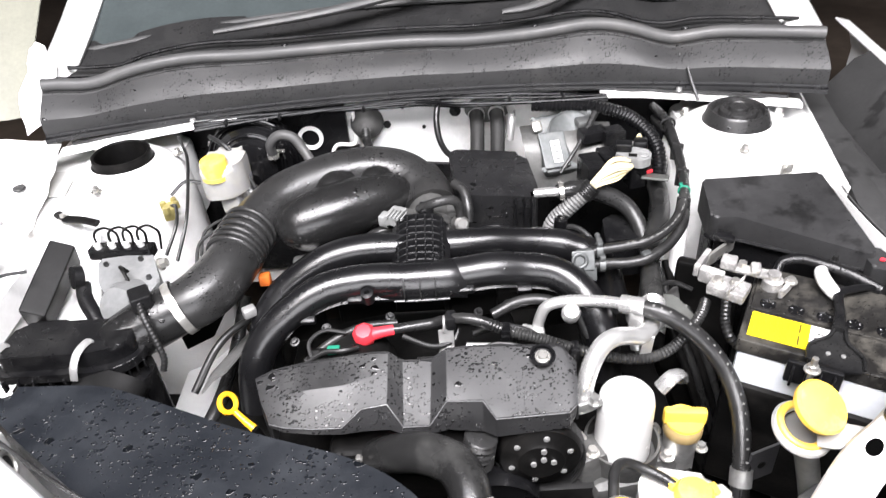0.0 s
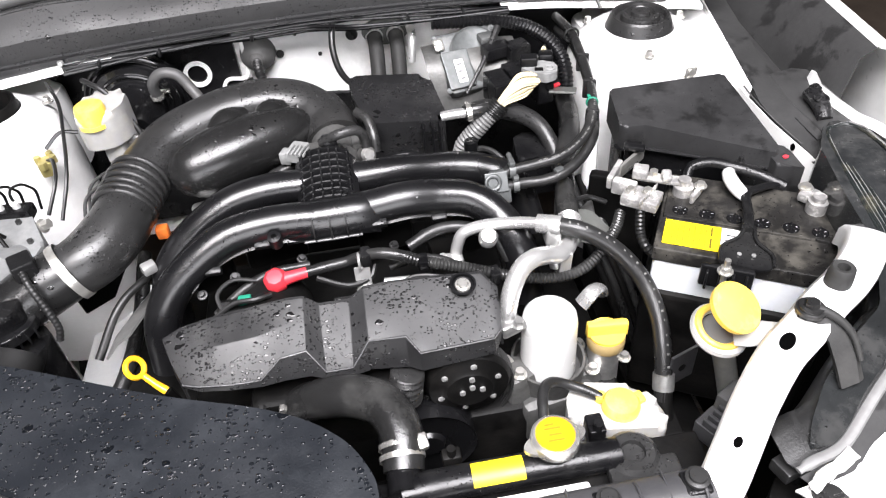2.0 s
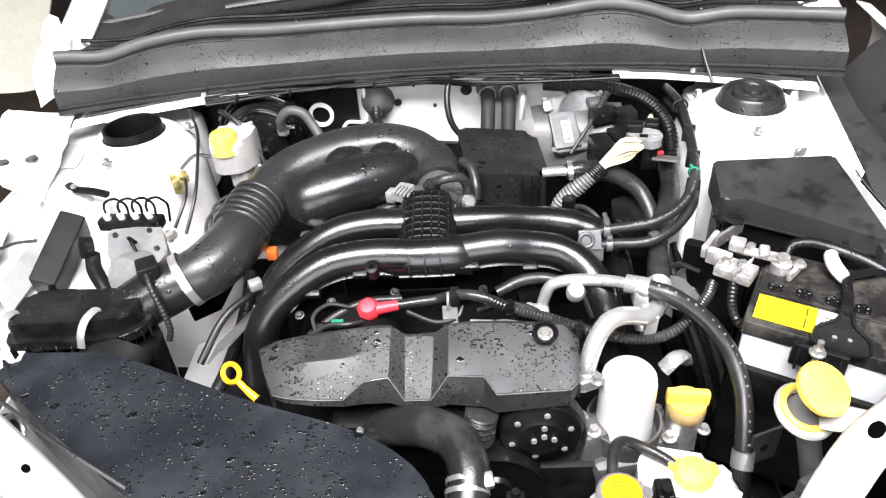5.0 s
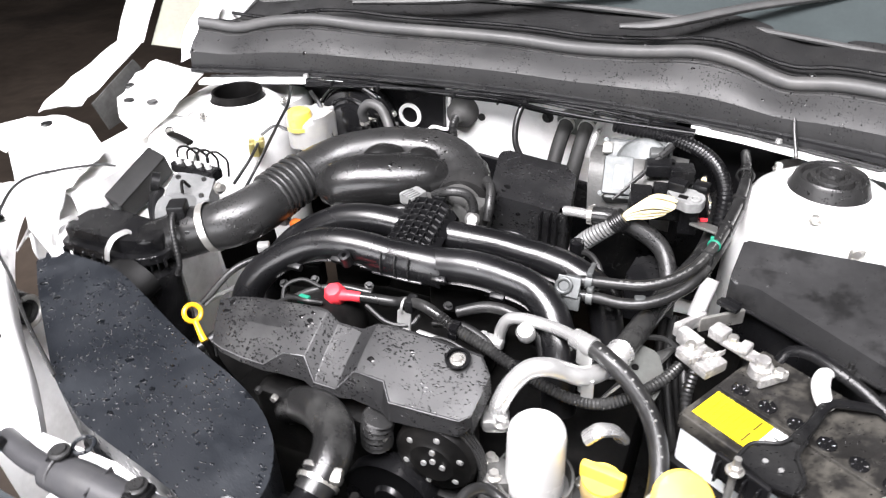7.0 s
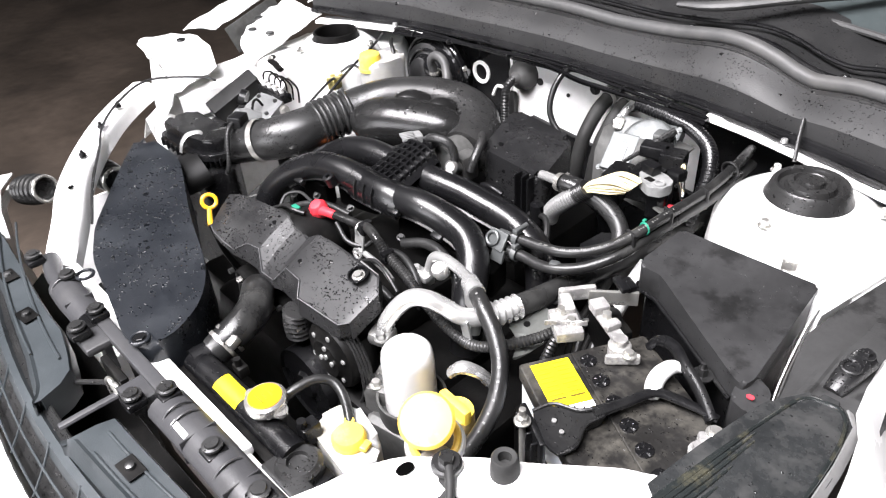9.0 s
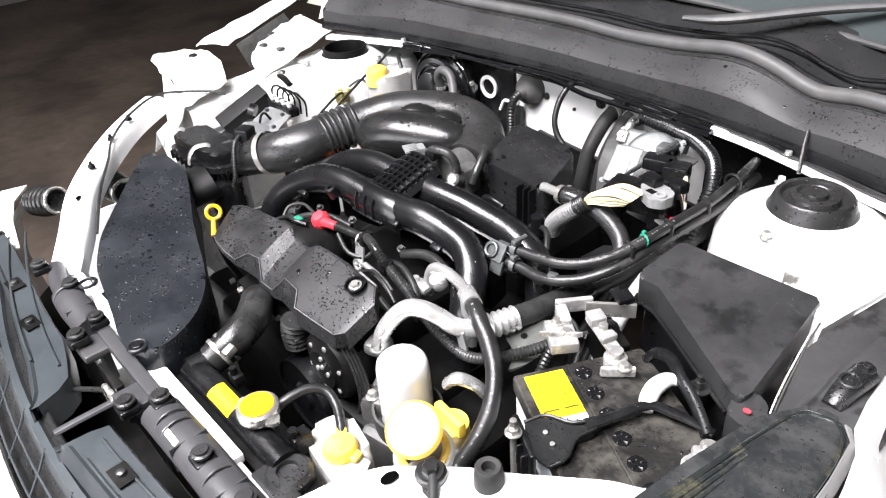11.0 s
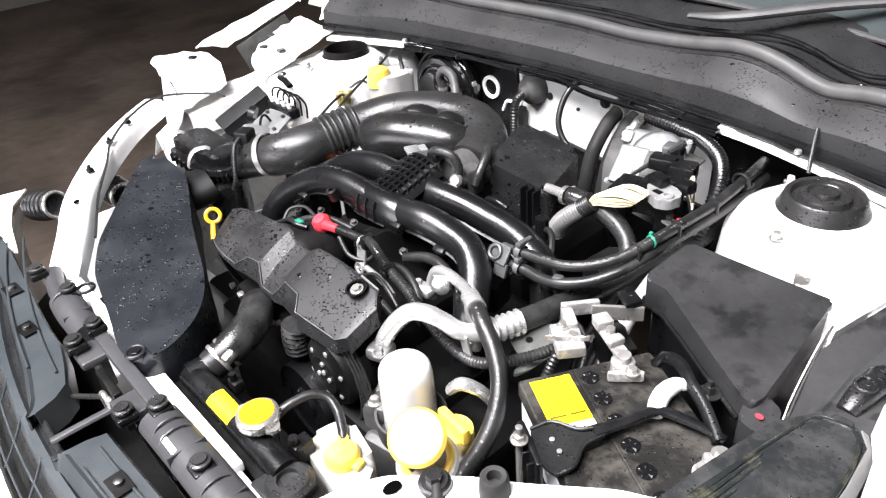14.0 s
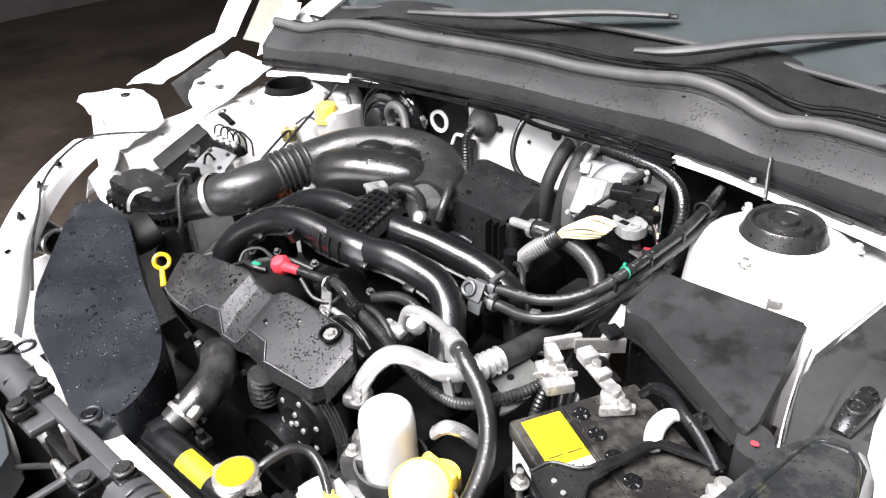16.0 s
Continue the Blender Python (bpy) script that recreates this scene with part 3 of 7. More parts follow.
for side in (-1, 1):
    tw = 0.85 if side < 0 else 0.96
    part("strut_tower", lathe([(0.052, 0.955), (0.0535 if side < 0 else 0.056, 0.984), (0.058 if side < 0 else 0.060, 0.989), (0.084 * tw, 0.984), (0.108 * tw, 0.968), (0.126 * tw, 0.938), (0.131 * tw, 0.88), (0.134 * tw, 0.78), (0.136 * tw, 0.5)], side * 0.55, 0.785, 0, seg=56), WHITE, body, "white domed strut tower")
    part("tower_flange", prism([(side * a, b) for a, b in ((0.475, 0.955), (0.475, 0.88), (0.56, 0.70), (0.60, 0.62), (0.665, 0.62), (0.70, 0.72), (0.715, 0.80), (0.72, 0.955))][::side], 0.80, 0.952, 0.014, 3, 0.03), WHITE, body)
    # right apron and rail: white panels coloured near black for their shade
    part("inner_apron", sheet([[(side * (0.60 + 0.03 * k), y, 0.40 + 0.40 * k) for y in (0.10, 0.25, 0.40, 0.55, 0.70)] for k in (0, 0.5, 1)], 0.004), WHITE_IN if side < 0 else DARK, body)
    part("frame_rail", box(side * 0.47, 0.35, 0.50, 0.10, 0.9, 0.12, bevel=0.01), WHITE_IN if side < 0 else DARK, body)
    brace = spline([(0.335, -0.012, 0.855), (0.36, 0.005, 0.876), (0.39, 0.036, 0.898), (0.418, 0.066, 0.922), (0.455, 0.098, 0.946), (0.490, 0.119, 0.957), (0.526, 0.143, 0.966), (0.565, 0.166, 0.971), (0.605, 0.20, 0.970), (0.635, 0.235, 0.960), (0.655, 0.27, 0.935)] if side > 0 else [(0.335, 0.015, 0.855), (0.366, 0.043, 0.88), (0.399, 0.070, 0.90), (0.460, 0.112, 0.93), (0.552, 0.180, 0.942), (0.640, 0.255, 0.947), (0.700, 0.320, 0.95), (0.745, 0.385, 0.955)], 4)
    bw = 0.70 if side > 0 else 0.80
    rows = []
    for off, drop in ((-0.036, -0.034), (-0.034, -0.008), (-0.027, -0.001), (0, 0.0015), (0.027, -0.001), (0.033, -0.006), (0.034, -0.014)):
        row = []
        for i, p in enumerate(brace):
            d = brace[min(i + 1, len(brace) - 1)] - brace[max(i - 1, 0)]
            nrm = Vector((d[1], -d[0], 0)).normalized()
            row.append((side * (p[0] + nrm.x * off * bw), p[1] + nrm.y * off * bw, p[2] + drop))
        rows.append(row)
    br = part("corner_brace", sheet(rows, 0.003), WHITE, body, "white pressed steel corner brace")
    for x, y, z, r, az in ((0.384, 0.0305, 0.8955, 0.0062, 40), (0.462, 0.1035, 0.9500, 0.0105, 38)) if side > 0 else ((0.44, 0.103, 0.9255, 0.007, 40), (0.60, 0.238, 0.950, 0.006, 40)):
        part("brace_hole", lathe([(0, 0), (r, 0), (r, 0.001), (0, 0.001)], side * x, y, z + 0.0018, 0, -27 if side > 0 else 0, side * az, seg=24, squash=0.72 if side > 0 else 0.62), VOID, br)
    rail = ((0.646, 0.84), (0.651, 0.92), (0.653, 0.950), (0.6545, 0.961)) if side > 0 else ((0.64, 0.88), (0.645, 0.928), (0.655, 0.934), (0.745, 0.94), (0.75, 0.90))
    part("upper_rail", sheet([[(side * (x + 0.2 * max(0, y - 0.55) * (side > 0)), y, z) for y in (0.582 if side > 0 else 0.42, 0.62 if side > 0 else 0.50, 0.66 if side > 0 else 0.60, 0.70, 0.85, 1.0)] for x, z in rail], 0.003), WHITE, body)

cup = part("mount_cup", lathe([(0.0, 0.9605), (0.043, 0.9605), (0.0445, 0.985), (0.046, 1.001), (0.0485, 1.003), (0.0515, 1.002), (0.0525, 0.988), (0.0575, 0.985), (0.058, 0.980), (0.05, 0.955)], -0.55, 0.785, 0, seg=44), DARK, body, "empty black strut mount opening")
part("mount_hub", lathe([(0.0, 0.974), (0.012, 0.974), (0.014, 0.966), (0.03, 0.963), (0.032, 0.959)], -0.55, 0.785, 0, seg=24), RUBBER, cup)
cap = part("mount_cap", lathe([(0.060, 0.975), (0.0595, 0.986), (0.0565, 0.990), (0.052, 1.006), (0.0485, 1.010), (0.044, 1.008), (0.041, 1.001), (0.034, 1.001), (0.031, 1.009), (0.024, 1.012), (0.021, 1.008), (0.017, 1.008), (0.0155, 1.014), (0, 1.015)], 0.55, 0.785, 0, seg=44), RUBBER, body, "black rubber strut mount")
for sx in (-1, 1):
    for a in (-100, 20, 140):
        part("tower_nut", hexagon(sx * 0.55 + 0.094 * math.cos(radians(a)), 0.785 + 0.094 * math.sin(radians(a)), 0.977, 0.006, 0.010, washer=0.009), ZINC, body)
part("rail_flange", sheet([[(x - 0.0025, y, z - h) for x, y, z in ((0.653, 0.600, 0.955), (0.655, 0.575, 0.950), (0.659, 0.545, 0.946), (0.664, 0.510, 0.941), (0.671, 0.470, 0.938), (0.679, 0.435, 0.934), (0.688, 0.400, 0.930))] for h in (0.0, 0.012, 0.06)], 0.0015), WHITE, body, "white inner wing flange")
part("flange_hole", lathe([(0, 0), (0.006, 0), (0.006, 0.001), (0, 0.001)], 0.6685, 0.458, 0.929, 0, -90, 10, seg=16, squash=0.7), VOID, body)
part("rail_tab", join(box(0.591, 0.652, 0.957, 0.020, 0.004, 0.024, bevel=0.003), lathe([(0, 0), (0.006, 0), (0.006, 0.004), (0, 0.004)], 0.591, 0.650, 0.962, 90, seg=14)), ZINC, body)

# torn wing mounts


def crumpled(rows, more, amount, seed):
    """A bent sheet with finer rows and columns, crumpled at random."""
    r = random.Random(seed)
    fine = [spline(row, more) for row in rows]
    fine = list(zip(*[spline(list(col), more) for col in zip(*fine)]))
    return [[(p[0] + r.uniform(-1, 1) * amount, p[1] + r.uniform(-1, 1) * amount, p[2] + r.uniform(-1, 1) * amount * 1.3) for p in row] for row in fine]


part("wing_bracket", sheet(crumpled([[(-0.64, 0.41, 0.945), (-0.73, 0.43, 0.985), (-0.79, 0.437, 0.990), (-0.815, 0.44, 0.982)], [(-0.65, 0.47, 0.955), (-0.75, 0.478, 1.004), (-0.85, 0.478, 1.004), (-0.935, 0.472, 0.984)], [(-0.66, 0.53, 0.965), (-0.735, 0.545, 1.010), (-0.81, 0.54, 1.008), (-0.855, 0.525, 0.996)]], 3, 0.0045, 1), 0.003), WHITE, body, "torn white wing mounting bracket", 22)
part("wing_bracket_face", sheet(crumpled([[(-0.64, 0.41, 0.945), (-0.73, 0.43, 0.985), (-0.80, 0.44, 0.985)], [(-0.66, 0.385, 0.88), (-0.74, 0.41, 0.87), (-0.79, 0.42, 0.88)], [(-0.68, 0.36, 0.80), (-0.75, 0.39, 0.78), (-0.78, 0.40, 0.80)]], 3, 0.003, 11), 0.003), WHITE, body)
part("wing_strip", sheet(crumpled([[(-0.842, 0.548, 1.012), (-0.868, 0.64, 1.026), (-0.888, 0.74, 1.040), (-0.912, 0.85, 1.054)], [(-0.815, 0.580, 1.014), (-0.832, 0.66, 1.028), (-0.850, 0.75, 1.042), (-0.876, 0.86, 1.056)], [(-0.795, 0.612, 1.004), (-0.808, 0.68, 1.018), (-0.828, 0.76, 1.032), (-0.856, 0.86, 1.048)]], 3, 0.0022, 2), 0.003), WHITE, body, "loose white wing edge strip")
part("wing_strip_web", sheet([[(-0.79, 0.63, 1.0), (-0.81, 0.70, 1.012), (-0.835, 0.80, 1.03)], [(-0.80, 0.66, 0.93), (-0.80, 0.74, 0.94), (-0.82, 0.84, 0.95)]], 0.003), ALLOY_DULL, body, "grey inner face of the wing edge", 40)
part("door_pillar", sheet(crumpled([[(-0.915, 0.845, 1.04), (-0.930, 0.93, 1.13), (-0.925, 1.10, 1.27), (-0.90, 1.40, 1.46)], [(-0.885, 0.86, 1.05), (-0.895, 0.945, 1.145), (-0.892, 1.115, 1.28), (-0.87, 1.415, 1.47)], [(-0.868, 0.875, 1.04), (-0.872, 0.96, 1.135), (-0.870, 1.13, 1.27), (-0.85, 1.43, 1.46)]], 2, 0.0012, 7), 0.004), WHITE, body, "white outer edge of the screen pillar")
part("pillar_trim", sheet([[(-0.868, 0.895, 1.03), (-0.868, 0.98, 1.13), (-0.865, 1.14, 1.26), (-0.845, 1.44, 1.45)], [(-0.815, 0.92, 1.02), (-0.815, 1.0, 1.12), (-0.81, 1.16, 1.25), (-0.79, 1.45, 1.44)], [(-0.762, 0.94, 1.02), (-0.765, 1.01, 1.12), (-0.76, 1.17, 1.25), (-0.74, 1.46, 1.44)]], 0.004), PILLAR, body, "olive grey dusty screen pillar cover")
part("hinge_fold", sheet(crumpled([[(-0.775, 0.905, 1.04), (-0.755, 0.935, 1.09), (-0.745, 0.965, 1.14)], [(-0.745, 0.895, 1.05), (-0.725, 0.93, 1.10), (-0.722, 0.965, 1.15)], [(-0.715, 0.905, 1.03), (-0.700, 0.935, 1.08), (-0.705, 0.97, 1.12)]], 3, 0.005, 9), 0.003), WHITE, body, "crumpled white hinge fold", 22)
part("hinge_plate", sheet(crumpled([[(-0.655, 0.60, 0.955), (-0.66, 0.68, 0.965), (-0.665, 0.76, 0.985), (-0.68, 0.84, 1.0)], [(-0.72, 0.63, 0.985), (-0.735, 0.70, 1.002), (-0.745, 0.76, 1.012), (-0.75, 0.83, 1.022)], [(-0.765, 0.672, 0.985), (-0.79, 0.72, 1.002), (-0.795, 0.77, 1.016), (-0.79, 0.82, 1.028)]], 3, 0.0035, 3), 0.003), WHITE, body, "white wing hinge plate with bolt holes", 22)
part("hinge_arm", sheet(crumpled([[(-0.69, 0.93, 1.02), (-0.715, 0.88, 1.03), (-0.74, 0.85, 1.02)], [(-0.70, 0.94, 1.07), (-0.725, 0.90, 1.08), (-0.75, 0.87, 1.05)], [(-0.71, 0.96, 1.10), (-0.735, 0.93, 1.11), (-0.758, 0.91, 1.08)]], 2, 0.003, 4), 0.004), WHITE_IN, body)
for x, y, z in ((-0.775, 0.512, 1.008), (-0.775, 0.722, 1.006), (-0.735, 0.675, 0.997), (-0.70, 0.70, 0.989)):
    part("bolt_hole", lathe([(0, 0), (0.011, 0), (0.010, 0.003), (0, 0.003)], x, y, z, seg=18), STEEL_DARK, body)
part("apron_slope", sheet([[(-0.535, 0.335, 0.80), (-0.545, 0.40, 0.80), (-0.555, 0.55, 0.83), (-0.56, 0.65, 0.935)], [(-0.625, 0.345, 0.815), (-0.635, 0.42, 0.835), (-0.645, 0.55, 0.865), (-0.65, 0.65, 0.948)], [(-0.69, 0.350, 0.895), (-0.71, 0.44, 0.93), (-0.715, 0.55, 0.945), (-0.715, 0.65, 0.957)], [(-0.77, 0.36, 0.82), (-0.78, 0.44, 0.85), (-0.79, 0.55, 0.88), (-0.80, 0.65, 0.90)]], 0.003), WHITE, body, "", 60)
part("paint_plate", sheet([[(-0.643, 0.724, 0.957), (-0.656, 0.814, 0.957)], [(-0.684, 0.719, 0.958), (-0.707, 0.81, 0.958)]], 0.0015), LABEL_G, body, "faded grey foil plate")
part("release_cable", tube([(-0.60, 0.49, 0.963), (-0.64, 0.472, 0.966), (-0.698, 0.386, 0.972), (-0.664, 0.306, 0.965), (-0.590, 0.233, 0.955), (-0.511, 0.190, 0.945), (-0.425, 0.138, 0.93), (-0.33, 0.09, 0.905)], 0.0026, 8, 8), RUBBER, body, "black bonnet release cable")
for bx, by, bz in ((-0.655, 0.292, 0.954), (-0.59, 0.228, 0.951), (-0.51, 0.158, 0.943)):
    part("brace_stud", lathe([(0, 0), (0.007, 0), (0.006, 0.006), (0.003, 0.007), (0.003, 0.012), (0, 0.012)], bx, by, bz, seg=14), PLASTIC, body)

# the other wing, its dark inner side and the headlamp
part("wing_gap_cover", sheet([[(0.6575 + 0.2 * max(0, y - 0.55) + 0.15 * max(0, 0.56 - y), y, 0.925), (0.6585 + 0.2 * max(0, y - 0.55) + 0.15 * max(0, 0.56 - y), y, 0.957 + 0.22 * max(-0.10, min(0, y - 0.575))), (0.70 + 0.2 * max(0, y - 0.55), y, 0.955), (0.75 + 0.1 * max(0, y - 0.55), y, 0.93), (0.775, y, 0.80)] for y in (0.40, 0.44, 0.48, 0.51, 0.55, 0.60, 0.68, 0.80, 0.95)], 0.003), WING_IN, body)
part("wing_inner", sheet([[(0.77, y, 0.80), (0.80, y, 0.93), (0.815 + 0.09 * (y - 0.4), y + 0.02, 0.99), (0.84 + 0.10 * (y - 0.4), y + 0.02, 1.003)] for y in (0.56, 0.62, 0.75, 0.88, 1.0)], 0.003), WING_IN, body, "dull black inner side of the wing")
part("wing", sheet([[(0.838 + 0.10 * (y - 0.4), y + 0.02, 1.005), (0.87 + 0.10 * (y - 0.4), y + 0.02, 0.995), (0.90 + 0.08 * (y - 0.4), y, 0.94), (0.92 + 0.05 * (y - 0.4), y, 0.70)] for y in (0.56, 0.62, 0.75, 0.88, 1.0, 1.2)], 0.004), WHITE, body, "white front wing skin")
part("wing_front", sheet([[(x, y, 0.962), (x + 0.004, y, 0.976), (x + 0.014, y, 0.970), (x + 0.05, y, 0.918), (x + 0.10, y, 0.84), (x + 0.15, y - 0.01, 0.74), (x + 0.18, y - 0.03, 0.58)] for x, y in ((0.752, 0.585), (0.740, 0.55), (0.742, 0.50), (0.748, 0.456), (0.762, 0.425), (0.770, 0.38), (0.776, 0.33), (0.775, 0.20), (0.75, 0.09), (0.70, 0.0))], 0.004), WHITE, body, "white front wing corner over the lamp")
part("wing_shelf", sheet([[(0.69, y, 0.950), (0.72, y, 0.958), (0.745, y, 0.962), (0.775, y, 0.955)] for y in (0.44, 0.50, 0.56, 0.62)], 0.003), WING_IN, body)
lamp = thing("headlamp", "scuffed black headlamp housing behind the bumper", "headlamp", (0.68, 0.25, 0.75))
part("housing", prism([(0.462, 0.020), (0.475, 0.045), (0.505, 0.080), (0.55, 0.115), (0.60, 0.145), (0.634, 0.205), (0.653, 0.317), (0.674, 0.41), (0.707, 0.460), (0.738, 0.461), (0.756, 0.435), (0.763, 0.36), (0.755, 0.25), (0.70, 0.16), (0.64, 0.115), (0.573, 0.073), (0.545, 0.053), (0.507, 0.024)], 0.74, 0.94, 0.008, 3, 0.008, top=lambda x, y: min(0.865 + 0.40 * y, 0.94) + 0.05 * max(y, 0)), LAMP_BLACK, lamp)
part("seam", tube([(0.640, 0.17, 0.944), (0.652, 0.23, 0.951), (0.668, 0.31, 0.955), (0.684, 0.38, 0.959), (0.700, 0.438, 0.962), (0.718, 0.449, 0.963), (0.738, 0.447, 0.964), (0.750, 0.42, 0.963), (0.754, 0.36, 0.961), (0.752, 0.26, 0.953)], 0.0022, 8, 6), GLOSS, lamp)
for dx, y0, y1 in ((0.006, 0.12, 0.40), (0.011, 0.15, 0.37), (0.017, 0.12, 0.36), (0.023, 0.18, 0.32), (0.030, 0.13, 0.29), (0.038, 0.15, 0.26)):
    part("rib", tube([(0.638 + dx + 0.19 * (y0 + (y1 - y0) * k / 5 - 0.17), y0 + (y1 - y0) * k / 5, min(0.865 + 0.40 * (y0 + (y1 - y0) * k / 5), 0.94) + 0.05 * (y0 + (y1 - y0) * k / 5)) for k in range(6)], [0.001, 0.0028, 0.0032, 0.0032, 0.0026, 0.001], 8, 3), GLOSS, lamp)
part("lens_edge", sheet([[(0.741, 0.452, 0.9665), (0.748, 0.456, 0.960)], [(0.754, 0.435, 0.9655), (0.762, 0.437, 0.957)], [(0.7585, 0.38, 0.963), (0.7665, 0.38, 0.954)], [(0.759, 0.30, 0.959), (0.767, 0.30, 0.950)]], 0.002), CONDUIT, lamp, "clear cracked lens edge")
part("lug", join(tube([(0.719, 0.474, 0.958), (0.722, 0.495, 0.968), (0.727, 0.530, 0.970)], [0.009, 0.011, 0.012], 14, 4, 1.2), hexagon(0.727, 0.526, 0.980, 0.0055, 0.006, washer=0.009), ring(0.722, 0.499, 0.979, 0.009, 0.0022, 8, 0, 0, seg=20)), PLASTIC_WET, lamp)
part("rear_cap", lathe([(0, 0), (0.04, 0), (0.042, 0.03), (0.03, 0.04), (0, 0.04)], 0.62, 0.10, 0.80, 60, 0, 60, seg=24), LAMP_BLACK, lamp)
part("inner_shell", prism([(0.39, -0.08), (0.415, -0.01), (0.45, 0.035), (0.50, 0.07), (0.56, 0.075), (0.60, 0.03), (0.52, -0.08)], 0.70, 0.80, 0.010, 3, 0.02), DARK, lamp, "black lamp mounting shell")
LIP = spline([(0.443, 0.004, 0.866), (0.464, 0.010, 0.870), (0.486, 0.014, 0.873), (0.507, 0.024, 0.878), (0.545, 0.053, 0.893), (0.573, 0.073, 0.902), (0.62, 0.103, 0.916)], 4)
part("surround", sheet([[(p[0] + 0.002, p[1] - 0.001, p[2] + 0.001) for p in LIP], [(p[0] - 0.006, p[1] + 0.012, p[2] - 0.001) for p in LIP], [(p[0] - 0.010, p[1] + 0.034, p[2] + 0.008) for p in LIP], [(p[0] - 0.008, p[1] + 0.056, p[2] + 0.004) for p in LIP], [(p[0] - 0.012, p[1] + 0.066, p[2] - 0.03) for p in LIP]], 0.003), HOSE, lamp, "dull dark grey lamp surround", 60)
part("lens_lip", tube(LIP, [0.003] * 2 + [0.0045] * (len(LIP) - 2), 10, 2, 1.4), CONDUIT, lamp, "clear grey lens edge")
part("lens_shard", sheet(crumpled([[(0.446, -0.012, 0.866), (0.462, -0.003, 0.876), (0.482, 0.004, 0.880), (0.50, 0.012, 0.880)], [(0.452, -0.020, 0.860), (0.470, -0.012, 0.868), (0.490, -0.006, 0.874), (0.508, 0.003, 0.872)]], 3, 0.0012, 12), 0.002), LABEL_G, lamp, "broken clear lens shard", 20)
part("lug", join(box(0.449, 0.022, 0.846, 0.034, 0.026, 0.018, az=18, bevel=0.003), tube([(0.452, 0.006, 0.850), (0.468, 0.006, 0.852), (0.484, 0.010, 0.852)], 0.0026, 8, 4, 1.6)), HOSE, lamp)
latch = thing("bonnet_stay_bracket", "black plastic bracket bolted to the brace", "bracket", (0.5, 0.12, 0.95))
part("leg", sheet([[(0.484, 0.128, 0.960), (0.498, 0.112, 0.957), (0.507, 0.098, 0.946), (0.512, 0.082, 0.925), (0.516, 0.066, 0.903)], [(0.497, 0.134, 0.967), (0.514, 0.117, 0.965), (0.527, 0.101, 0.954), (0.533, 0.084, 0.932), (0.536, 0.068, 0.907)], [(0.500, 0.137, 0.960), (0.521, 0.122, 0.957), (0.535, 0.106, 0.946), (0.542, 0.090, 0.926), (0.546, 0.074, 0.903)]], 0.006), MATTE, latch, "grey pressed leg", 30)
part("ridge", tube([(0.497, 0.130, 0.971), (0.516, 0.114, 0.967), (0.530, 0.097, 0.954), (0.537, 0.080, 0.930)], [0.006, 0.005, 0.004, 0.003], 10, 5), MATTE, latch)
part("bolt", join(hexagon(0.497, 0.128, 0.972, 0.008, 0.008, washer=0.013), lathe([(0, 0), (0.016, 0), (0.0155, 0.004), (0.011, 0.005), (0, 0.005)], 0.497, 0.128, 0.966, seg=24)), STEEL_DARK, latch)
stay = thing("rubber_buffer", "grey rubber bonnet buffer on the brace", "buffer", (0.54, 0.16, 0.965))
part("buffer", lathe([(0.0145, 0.0), (0.0140, 0.014), (0.0130, 0.024), (0.0112, 0.026), (0.0068, 0.025), (0.0055, 0.015), (0, 0.015)], 0.545, 0.158, 0.967, seg=24), MATTE, stay)

# radiator support, shroud and front end
part("radiator_support", join(box(-0.0575, 0.028, 0.842, 0.585, 0.034, 0.016, bevel=0.004), box(0.12, 0.034, 0.70, 0.46, 0.012, 0.28, bevel=0.004)), WHITE, body, "white radiator crossmember")
shroud = thing("shroud_bar", "grey plastic bar clipped along the front panel", "trim", (0, 0, 0.86))
part("bar", tube([(0.110, -0.002, 0.864), (0.17, -0.001, 0.866), (0.23, 0.000, 0.866), (0.30, 0.000, 0.866), (0.345, 0.002, 0.864)], 0.0195, 16, 6, 1.35), SHROUD, shroud)
part("bar", tube([(-0.345, 0.012, 0.866), (-0.29, 0.000, 0.866), (-0.25, -0.002, 0.866)], 0.013, 14, 6, 1.1), SHROUD, shroud)
part("bar", tube([(-0.25, -0.002, 0.864), (-0.20, -0.003, 0.866), (-0.13, -0.004, 0.864)], [0.020, 0.022, 0.020], 16, 6, 1.1), SHROUD, shroud)
part("bridge", join(box(-0.012, 0.006, 0.868, 0.24, 0.020, 0.014, bevel=0.004), box(-0.085, -0.018, 0.864, 0.05, 0.040, 0.014, bevel=0.005), box(0.062, -0.018, 0.864, 0.05, 0.040, 0.014, bevel=0.005), box(-0.085, -0.008, 0.835, 0.03, 0.012, 0.06, bevel=0.003)), SHROUD, shroud)
part("cross_rod", tube([(0.014, -0.035, 0.838), (0.012, -0.075, 0.837), (0.010, -0.113, 0.835)], 0.004, 8, 4, 1.6), SHROUD, shroud)
part("slot", box(0.178, -0.014, 0.8815, 0.034, 0.008, 0.004, bevel=0.001, ax=32), WHITE_IN, shroud)
for x, w in ((0.20, 0.048), (0.30, 0.048), (-0.17, 0.042)):
    part("web", box(x, -0.002, 0.866, 0.0022, w, 0.038, bevel=0.0008, seg=1), SHROUD, shroud)
for x in (0.145, 0.165, 0.27, 0.335, -0.235):
    part("bar_rib", ring(x, -0.001, 0.866, 0.0225, 0.0016, 0, 90, 0, seg=24, fat=6), SHROUD, shroud)
